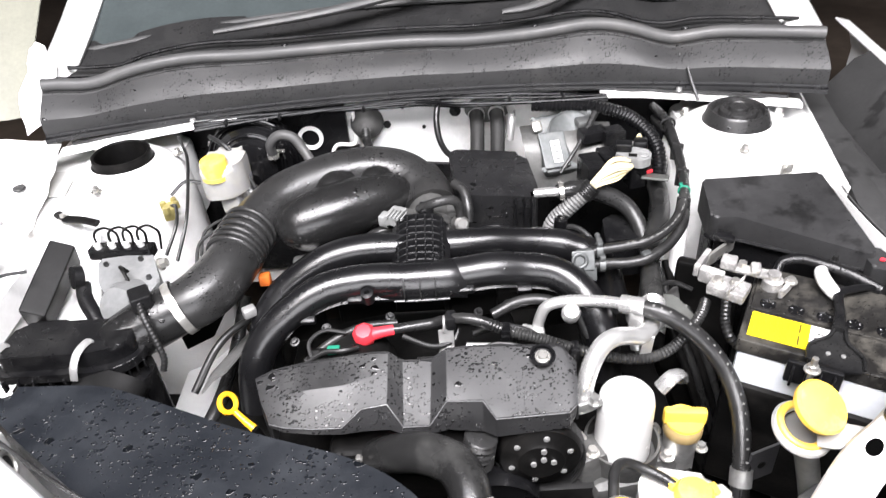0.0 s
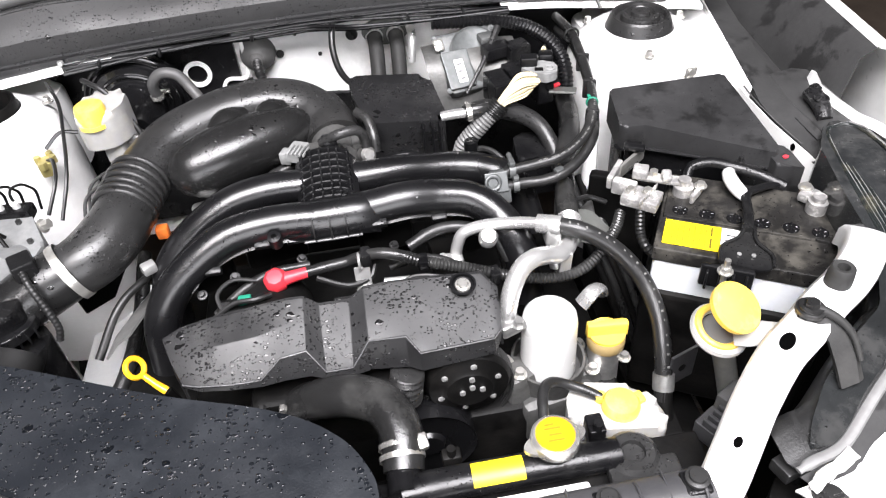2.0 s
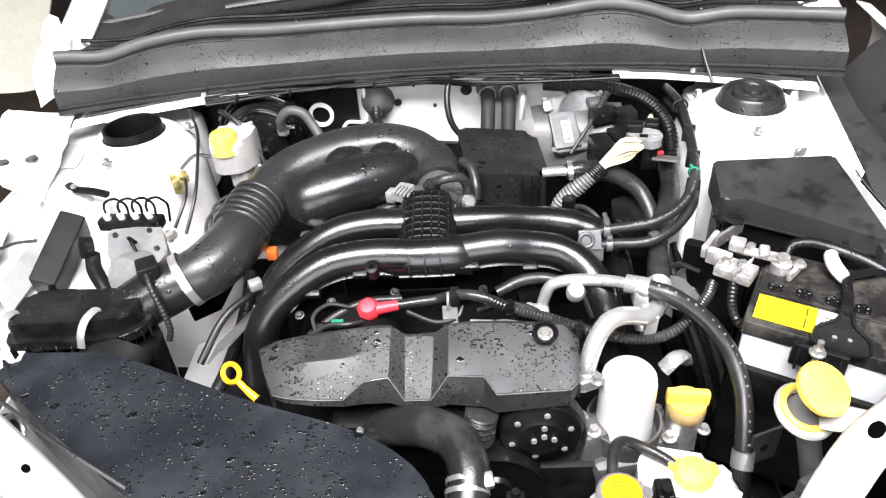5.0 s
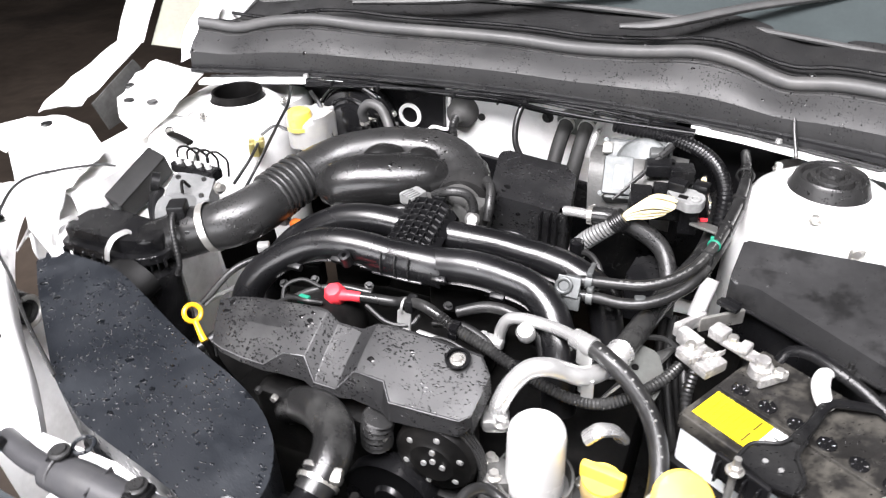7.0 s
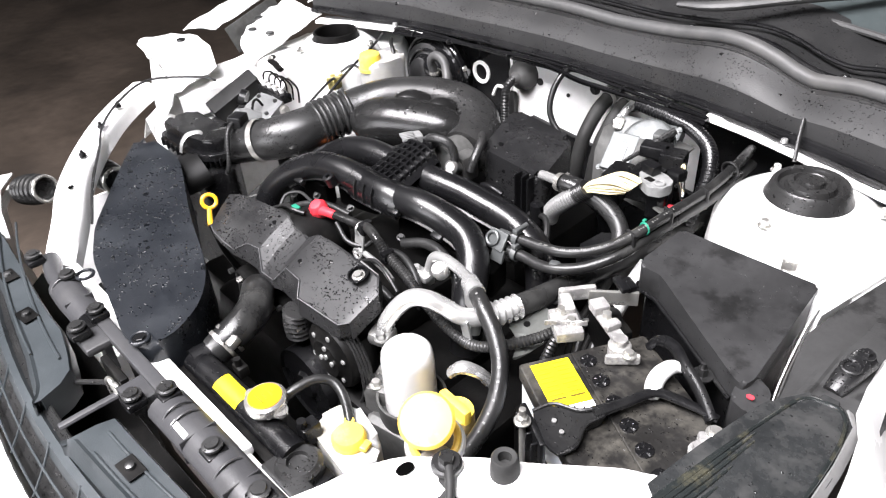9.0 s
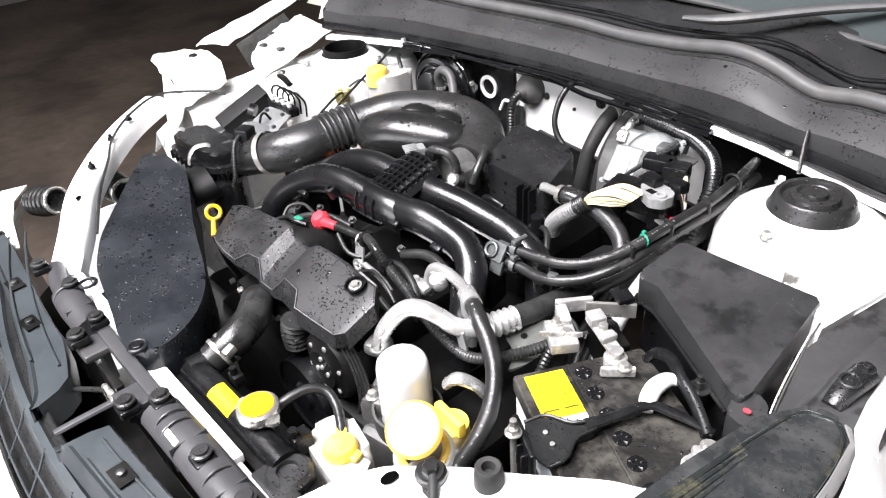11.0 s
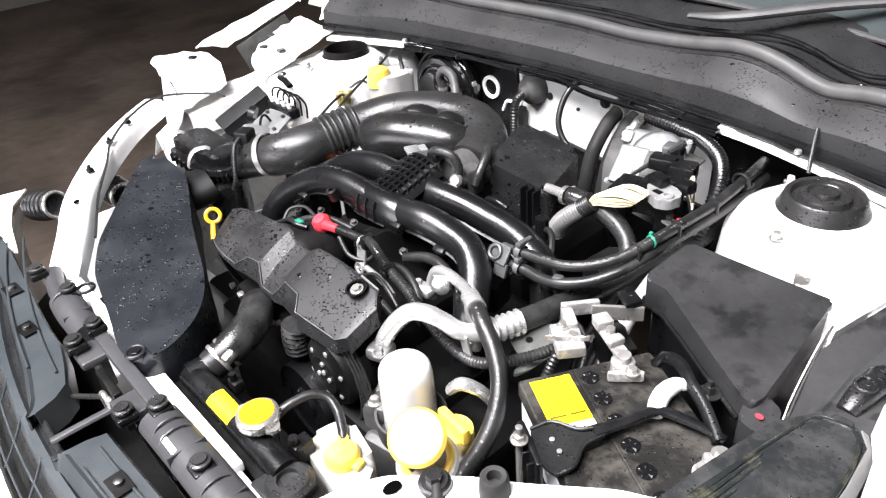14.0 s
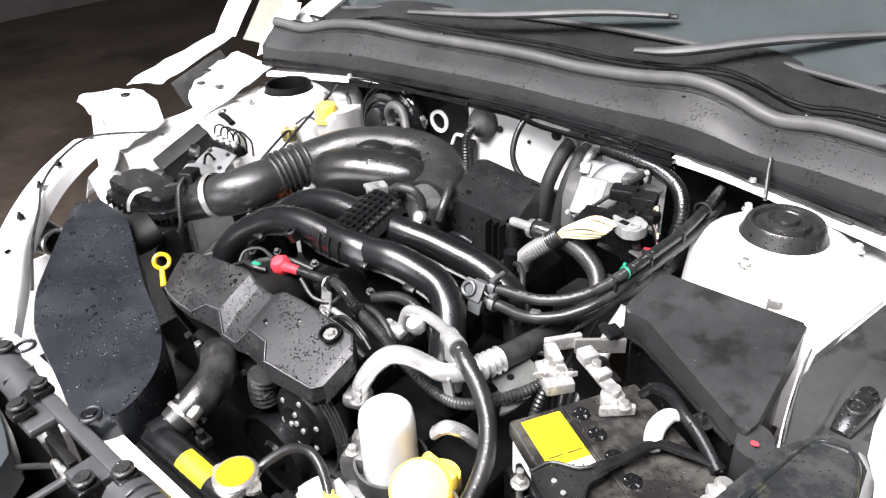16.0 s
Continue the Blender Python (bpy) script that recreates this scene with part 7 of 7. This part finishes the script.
for x, y, z, sx, sy, sz, az, m in ((0.300, 0.80, 0.970, 0.05, 0.03, 0.022, 15, PLASTIC), (0.335, 0.795, 0.968, 0.04, 0.034, 0.026, 15, PLASTIC), (0.29, 0.835, 0.978, 0.03, 0.026, 0.014, 10, CASE_METAL),
                                   (0.325, 0.735, 0.945, 0.05, 0.05, 0.045, 10, PLASTIC), (0.285, 0.715, 0.94, 0.035, 0.06, 0.05, 10, PLASTIC), (0.36, 0.72, 0.94, 0.03, 0.04, 0.06, 10, PLASTIC)):
    part("plug", box(x, y, z, sx, sy, sz, az=az, bevel=0.004), m, ecu)
part("plug_frame", join(prism([(0.322, 0.716), (0.340, 0.735), (0.372, 0.728), (0.384, 0.712), (0.378, 0.690), (0.360, 0.682), (0.338, 0.694)], 0.960, 0.976, 0.003, 2, 0.006), ring(0.368, 0.700, 0.977, 0.007, 0.0022, seg=20)), GREY_PLUG, ecu, "pale grey plug lever frame")
part("plug", box(0.338, 0.722, 0.984, 0.028, 0.020, 0.016, az=-12, bevel=0.003), PLASTIC, ecu)
part("plug", box(0.372, 0.742, 0.975, 0.024, 0.022, 0.018, az=-12, bevel=0.003), PLASTIC, ecu)
part("frame_slot", box(0.350, 0.702, 0.9762, 0.014, 0.010, 0.002, az=-12, bevel=0.0005), DARK, ecu)
part("stay", box(0.392, 0.700, 0.932, 0.045, 0.032, 0.004, az=-20, bevel=0.001, ax=-15), SHIELD, ecu, "small grey steel stay")
part("reservoir", prism([(0.29, 0.60), (0.36, 0.60), (0.37, 0.67), (0.30, 0.68)], 0.80, 0.875, 0.008, 3, 0.015), PLASTIC, ecu)
wires = thing("cut_wires", "bundle of cut cream wires out of a grey conduit", "wiring", (0.24, 0.63, 0.85))
part("conduit", tube([(0.204, 0.646, 0.868), (0.212, 0.645, 0.892), (0.238, 0.644, 0.921), (0.268, 0.648, 0.948)], 0.0130, 16, 8, ribs=(0.006, 0.002, 0, 1)), CONDUIT, wires)
part("tape", tube([(0.257, 0.646, 0.938), (0.274, 0.650, 0.954)], 0.0150, 14, ribs=(0.004, 0.001, 0, 1)), WIRE, wires)
rnd = random.Random(5)
for i in range(44):
    a, b = rnd.uniform(-0.010, 0.010), rnd.uniform(-0.010, 0.010)
    part("wire", tube([(0.270, 0.649 + a * 0.6, 0.950 + b * 0.6), (0.286 + a * 0.3, 0.655 + a, 0.963 + b), (0.312, 0.668 + a * 1.5 + b * 0.5, 0.971 + b * 1.2), (0.336 + b * 0.8, 0.684 + a * 1.7, 0.966 + 0.8 * b)], 0.0014, 6, 6), CREAM if i not in (7, 30) else RED, wires)
for i in range(10):
    a = rnd.uniform(-0.012, 0.012)
    part("wire", tube([(0.352 + a, 0.752, 0.955), (0.362 + a, 0.748 + a, 0.975 + a), (0.378, 0.742 + a, 0.972), (0.39, 0.735, 0.945 + a)], 0.0022, 6, 6), RED if i == 4 else CREAM if i % 3 == 1 else PIPE if i % 3 else WIRE, wires)
part("tag", box(0.385, 0.715, 0.935, 0.012, 0.006, 0.005, az=20, bevel=0.001), RED, wires)
part("stub", lathe([(0, 0), (0.011, 0), (0.011, 0.035), (0, 0.036)], 0.215, 0.60, 0.89, seg=16), PLASTIC, wires)

# ---- battery ----
AZ = -29.0
BU, BV = Vector((math.cos(radians(AZ)), math.sin(radians(AZ)), 0)), Vector((-math.sin(radians(AZ)), math.cos(radians(AZ)), 0))
B0 = Vector((0.410, 0.331, 0.0))


def batt(u, v, z):
    p = B0 + BU * u + BV * v
    return (p.x, p.y, z)


battery = thing("battery", "dusty black-topped car battery in a milky case", "battery", batt(0.116, 0.087, 0.70))
part("case", box(*batt(0.116, 0.087, 0.785), 0.227, 0.168, 0.18, az=AZ, bevel=0.006), CASE, battery, "milky white plastic case")
top = part("lid", join(box(*batt(0.116, 0.087, 0.884), 0.232, 0.173, 0.024, az=AZ, bevel=0.004), box(*batt(0.116, 0.118, 0.897), 0.222, 0.10, 0.006, az=AZ, bevel=0.002)), BATT, battery, "dusty black lid")
part("label", box(*batt(0.0465, 0.0375, 0.8975), 0.073, 0.050, 0.0014, az=AZ, bevel=0), LABEL_Y, top, "yellow warning label")
part("label", box(*batt(0.097, 0.0375, 0.8975), 0.026, 0.050, 0.0014, az=AZ, bevel=0), LABEL_W, top, "white label strip")
for i in range(9):
    for j, w in ((0, 0.019), (1, 0.020)):
        part("print", box(*batt(0.014 + 0.0072 * i, 0.0255 + j * 0.024, 0.8986), 0.0014 if i < 8 else 0.0024, w * (1 - 0.10 * ((i * 3 + j) % 4)), 0.0004, az=AZ, bevel=0), INK_FAINT if i < 8 else INK, top)
for i in range(4):
    part("print", box(*batt(0.094 + 0.004 * (i % 2), 0.018 + 0.010 * i, 0.8984), 0.014, 0.0022, 0.0004, az=AZ, bevel=0), STEEL_DARK, top)
for i in range(6):
    u = 0.026 + 0.036 * i
    c = part("vent_cap", join(lathe([(0, 0), (0.0105, 0), (0.0105, 0.0025), (0.007, 0.003), (0, 0.003)], *batt(u, 0.083, 0.899), seg=16), *[box(*batt(u + 0.007 * math.cos(k), 0.083 + 0.007 * math.sin(k), 0.902), 0.007, 0.003, 0.003, az=AZ + math.degrees(k), bevel=0.0008, seg=1) for k in (0.3, 1.55, 2.8, 4.05, 5.3)]), SHINY, top)
hold = thing("battery_clamp", "black steel battery hold-down bar with hook bolt", "bracket", batt(0.10, 0.0, 0.89))
claw = part("claw", join(prism([(0.478, 0.278), (0.492, 0.302), (0.520, 0.312), (0.538, 0.332), (0.545, 0.322), (0.536, 0.298), (0.545, 0.272), (0.538, 0.252), (0.520, 0.252)], 0.899, 0.903, 0.0012, 1, 0.006, top=lambda x, y: 0.9025 + 0.10 * (y - 0.25)), box(*batt(0.097, -0.017, 0.882), 0.066, 0.008, 0.036, az=AZ, bevel=0.003)), PLASTIC, hold)
for rim in ([(0.478, 0.279, 0.905), (0.491, 0.301, 0.909), (0.519, 0.311, 0.911), (0.536, 0.330, 0.914)], [(0.538, 0.253, 0.904), (0.545, 0.272, 0.907), (0.537, 0.298, 0.910), (0.545, 0.322, 0.913)]):
    part("claw_rim", tube(rim, 0.0024, 8, 6), PLASTIC, claw)
for hx, hy in ((0.506, 0.283), (0.522, 0.276)):
    part("claw_stud", lathe([(0, 0), (0.003, 0), (0.003, 0.0015), (0, 0.002)], hx, hy, 0.9065, seg=10), PIPE, claw)
for du in (-0.024, -0.008, 0.008, 0.024):
    part("claw_rib", box(*batt(0.097 + du, -0.024, 0.880), 0.003, 0.010, 0.030, az=AZ, bevel=0.001, seg=1), PLASTIC, claw)
part("bar", tube([(0.534, 0.318, 0.912), (0.550, 0.350, 0.914), (0.566, 0.388, 0.914), (0.592, 0.400, 0.911), (0.616, 0.405, 0.909), (0.636, 0.407, 0.907)], [0.006, 0.0045, 0.0045, 0.0045, 0.004, 0.004], 10, 8, 1.5), PLASTIC, hold)
part("arch", tube([(0.512, 0.462, 0.898), (0.522, 0.470, 0.912), (0.546, 0.462, 0.921), (0.572, 0.442, 0.922), (0.602, 0.424, 0.916), (0.632, 0.400, 0.907)], 0.0044, 10, 8, 1.7), PLASTIC, hold)
part("bolt", join(lathe([(0, 0.83), (0.004, 0.83), (0.004, 0.922), (0, 0.923)], *batt(0.093, -0.028, 0)[:2], 0, seg=12), hexagon(*batt(0.093, -0.028, 0.902), 0.0075, 0.008, washer=0.010)), ZINC, hold)
part("bolt", join(hexagon(0.589, 0.455, 0.908, 0.0065, 0.012, washer=0.013), lathe([(0, 0), (0.0035, 0), (0.0035, 0.010), (0, 0.011)], 0.589, 0.455, 0.918, seg=10)), STEEL_DARK, hold)
pos = thing("positive_terminal", "corroded fuse block and clamp on the battery post", "terminal", batt(0.05, 0.15, 0.9))
part("clamp", join(lathe([(0, 0.90), (0.0145, 0.90), (0.0145, 0.914), (0.0095, 0.916), (0.009, 0.925), (0, 0.926)], 0.492, 0.428, 0, seg=20), box(0.462, 0.446, 0.918, 0.062, 0.018, 0.007, az=-28, bevel=0.0025), box(0.438, 0.459, 0.925, 0.022, 0.022, 0.016, az=-28, bevel=0.003), box(0.470, 0.441, 0.925, 0.014, 0.022, 0.010, az=-20, bevel=0.003), box(0.502, 0.409, 0.909, 0.030, 0.007, 0.015, az=42, bevel=0.003), box(0.511, 0.418, 0.909, 0.030, 0.007, 0.015, az=42, bevel=0.003)), LEAD, pos)
part("clamp_nut", hexagon(0.455, 0.452, 0.922, 0.0065, 0.008), ZINC, pos)
part("clamp_bolt", hexagon(0.512, 0.418, 0.916, 0.006, 0.007, washer=0.009), ZINC, pos)
fb = part("fuse_block", join(box(0.422, 0.410, 0.917, 0.052, 0.036, 0.016, az=52 - 90, bevel=0.003), box(0.405, 0.434, 0.922, 0.034, 0.016, 0.022, az=52 - 90, bevel=0.003), box(0.400, 0.462, 0.926, 0.050, 0.008, 0.020, az=52, bevel=0.002)), LEAD, pos)
for dx, dy in ((-0.012, 0.004), (0.010, -0.004)):
    part("nut", hexagon(0.420 + dx, 0.414 + dy, 0.926, 0.006, 0.007, washer=0.008), ZINC, fb)
for i in range(7):
    part("fin", box(0.412 + 0.0052 * i, 0.392 + 0.0042 * i - 0.002, 0.928, 0.0016, 0.014, 0.008, az=-38, bevel=0.0005, seg=1), LEAD, fb)
part("bus_bar", box(0.437, 0.492, 0.920, 0.065, 0.005, 0.022, az=38, bevel=0.001), ZINC, pos)
part("cable", tube([(0.418, 0.40, 0.905), (0.415, 0.385, 0.88), (0.418, 0.37, 0.865), (0.43, 0.365, 0.85)], 0.006, 12, 8, ribs=(0.006, 0.0013, 0, 1)), WIRE, pos)
part("cable", tube([(0.437, 0.470, 0.905), (0.446, 0.484, 0.905), (0.450, 0.490, 0.885), (0.452, 0.492, 0.85)], 0.006, 12, 8), WIRE, pos)
neg = thing("negative_terminal", "grey lead clamp on the battery's other post", "terminal", batt(0.205, 0.135, 0.9))
part("clamp", join(lathe([(0, 0.90), (0.0135, 0.90), (0.0135, 0.918), (0.0095, 0.919), (0.009, 0.926), (0, 0.927)], *batt(0.200, 0.130, 0)[:2], 0, seg=20), box(*batt(0.190, 0.148, 0.911), 0.024, 0.026, 0.014, az=AZ - 25, bevel=0.004)), LEAD, neg)
part("clamp_bolt", hexagon(*batt(0.184, 0.156, 0.918), 0.007, 0.006, washer=0.010), ZINC, neg)
wc = thing("cable_holder", "white plastic cable holder beside the battery", "clip", (0.562, 0.42, 0.9))
part("holder", tube([(0.568, 0.442, 0.916), (0.560, 0.432, 0.918), (0.557, 0.412, 0.917), (0.561, 0.394, 0.913), (0.567, 0.384, 0.908)], [0.006, 0.008, 0.009, 0.0085, 0.006], 12, 6, 1.2), FILTER, wc)
tray = thing("battery_tray", "black plastic battery tray on the inner wing", "tray", batt(0.116, 0.087, 0.6))
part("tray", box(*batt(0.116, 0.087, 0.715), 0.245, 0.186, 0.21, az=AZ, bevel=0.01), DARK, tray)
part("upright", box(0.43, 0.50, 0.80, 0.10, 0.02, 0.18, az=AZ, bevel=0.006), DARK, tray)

# ---- fuse box ----
fuse = thing("fuse_box", "black plastic fuse box with a sloping lid, smeared", "fuse box", (0.55, 0.54, 0.6))
FB = [(0.447, 0.634), (0.437, 0.552), (0.444, 0.543), (0.474, 0.541), (0.570, 0.483), (0.629, 0.448), (0.640, 0.447), (0.645, 0.460), (0.641, 0.55), (0.637, 0.634)]
flid = part("lid", prism(FB, 0.905, 0.96, 0.005, 3, 0.005, top=lambda x, y: 0.962 - 0.15 * max(0, 0.634 - y)), LIDBOX, fuse)
part("lid_lip", tube([(0.435, 0.556, 0.908), (0.443, 0.540, 0.908), (0.474, 0.537, 0.908), (0.570, 0.479, 0.907), (0.629, 0.444, 0.906)], 0.0028, 8, 2), PLASTIC, flid)
# pale tube painted in for the glint on the lid's bevel
part("lid_rim", tube([(0.438, 0.553, 0.9475), (0.4445, 0.5445, 0.9465), (0.474, 0.5425, 0.9462), (0.570, 0.4845, 0.9375), (0.627, 0.4505, 0.9325)], 0.0011, 8, 1), EDGE, flid, "pale painted highlight along the lid edge")
part("base", prism([(0.455, 0.625), (0.445, 0.556), (0.475, 0.547), (0.572, 0.489), (0.631, 0.455), (0.638, 0.455), (0.635, 0.55), (0.630, 0.625)], 0.62, 0.906, 0.004, 2, 0.006), PLASTIC, fuse)
part("latch", join(box(0.446, 0.512, 0.925, 0.024, 0.014, 0.03, az=AZ, bevel=0.003), box(0.442, 0.500, 0.940, 0.03, 0.012, 0.008, az=AZ, bevel=0.002)), PLASTIC, fuse)
part("toe", prism([(0.628, 0.462), (0.634, 0.432), (0.656, 0.427), (0.682, 0.430), (0.674, 0.450), (0.664, 0.466), (0.645, 0.476)], 0.86, 0.926, 0.005, 3, 0.005, top=lambda x, y: 0.924 + 0.22 * (y - 0.444) - 0.40 * max(0, x - 0.652)), LIDBOX, fuse)
part("red_dot", lathe([(0, 0), (0.0045, 0), (0.0045, 0.001), (0, 0.001)], 0.651, 0.444, 0.9245, 12, 0, 0, seg=14, squash=0.7), RED, fuse, "red paint dot")
part("wash_pipe", tube([(0.395, 0.55, 0.80), (0.405, 0.58, 0.86), (0.415, 0.61, 0.90)], 0.012, 12), FILTER, fuse)
part("edge_strip", tube([(0.654, 0.594, 0.9575), (0.657, 0.56, 0.951), (0.6625, 0.525, 0.9455), (0.669, 0.485, 0.941), (0.676, 0.45, 0.938)], 0.0010, 8, 4), SEAL, fuse, "dirty edge strip")

# low clutter beside the radiator and battery
mast = thing("lamp_adjuster", "dark plastic lamp adjuster with a ribbed grip", "bracket", (0.46, 0.15, 0.70))
part("body", box(0.462, 0.150, 0.775, 0.040, 0.034, 0.05, az=30, bevel=0.006), SEAL, mast)
for k in range(5):
    part("grip", box(0.448 + 0.0075 * k, 0.134 + 0.004 * k, 0.803, 0.004, 0.012, 0.014, az=30, bevel=0.001, seg=1), SEAL, mast)
part("stem", tube([(0.462, 0.15, 0.75), (0.468, 0.146, 0.70), (0.475, 0.14, 0.60)], 0.010, 12), DARK, mast)
horn = thing("horn_bracket", "grey steel bracket beside the washer neck", "bracket", (0.38, 0.25, 0.6))
part("plate", box(0.425, 0.222, 0.775, 0.045, 0.004, 0.06, az=20, bevel=0.001), SHROUD, horn)
part("hole", lathe([(0, 0), (0.006, 0), (0.006, 0.001), (0, 0.001)], 0.424, 0.2195, 0.775, 90, 0, 20, seg=14), DARK, horn)
part("plug", join(box(0.43, 0.135, 0.76, 0.04, 0.03, 0.03, az=30, bevel=0.004), *[box(0.418 + 0.009 * i, 0.122 + 0.005 * i, 0.782, 0.005, 0.02, 0.012, az=30, bevel=0.001, seg=1) for i in range(4)]), SHROUD, horn)
pipes = thing("brake_line_bundle", "bundle of dark hard lines down the inner wing", "pipe", (0.38, 0.45, 0.6))
for i in range(4):
    part("line", tube([(0.43 + 0.012 * i, 0.40, 0.62), (0.40 + 0.012 * i, 0.44, 0.72), (0.37 + 0.012 * i, 0.50, 0.80), (0.36 + 0.014 * i, 0.58, 0.84)], 0.007, 10, 6), HOSE if i % 2 else DARK, pipes)
pmount = thing("engine_mount_plate", "dull alloy bracket beside the filter", "bracket", (0.33, 0.42, 0.7))
part("plate", sheet([[(0.30, 0.40, 0.80), (0.34, 0.42, 0.85), (0.37, 0.44, 0.86)], [(0.32, 0.48, 0.78), (0.36, 0.50, 0.83), (0.39, 0.52, 0.84)]], 0.004), ALLOY, pmount)
part("shield", prism([(0.324, 0.408), (0.330, 0.440), (0.336, 0.469), (0.369, 0.460), (0.386, 0.419), (0.381, 0.385), (0.372, 0.363), (0.358, 0.392), (0.340, 0.402)], 0.858, 0.862, 0.001, 1, 0.006, top=lambda x, y: 0.861 + 0.15 * (y - 0.42)), SHIELD, pmount, "thin grey pressed shield")
part("shield_hole", lathe([(0, 0), (0.005, 0), (0.005, 0.001), (0, 0.001)], 0.345, 0.425, 0.8625, 8, 0, 0, seg=14), DARK, pmount)
part("strap", tube([(0.31, 0.31, 0.83), (0.325, 0.315, 0.845), (0.34, 0.33, 0.835), (0.35, 0.345, 0.81)], 0.008, 10, 6, 1.5), PIPE, pmount)
crate = thing("wooden_board", "pale wooden board lying on the shed floor", "board", (-3.28, 0.02, 0))
part("board", box(-3.28, 0.02, 0.03, 0.5, 0.30, 0.05, az=15, bevel=0.004), CREAM, crate)
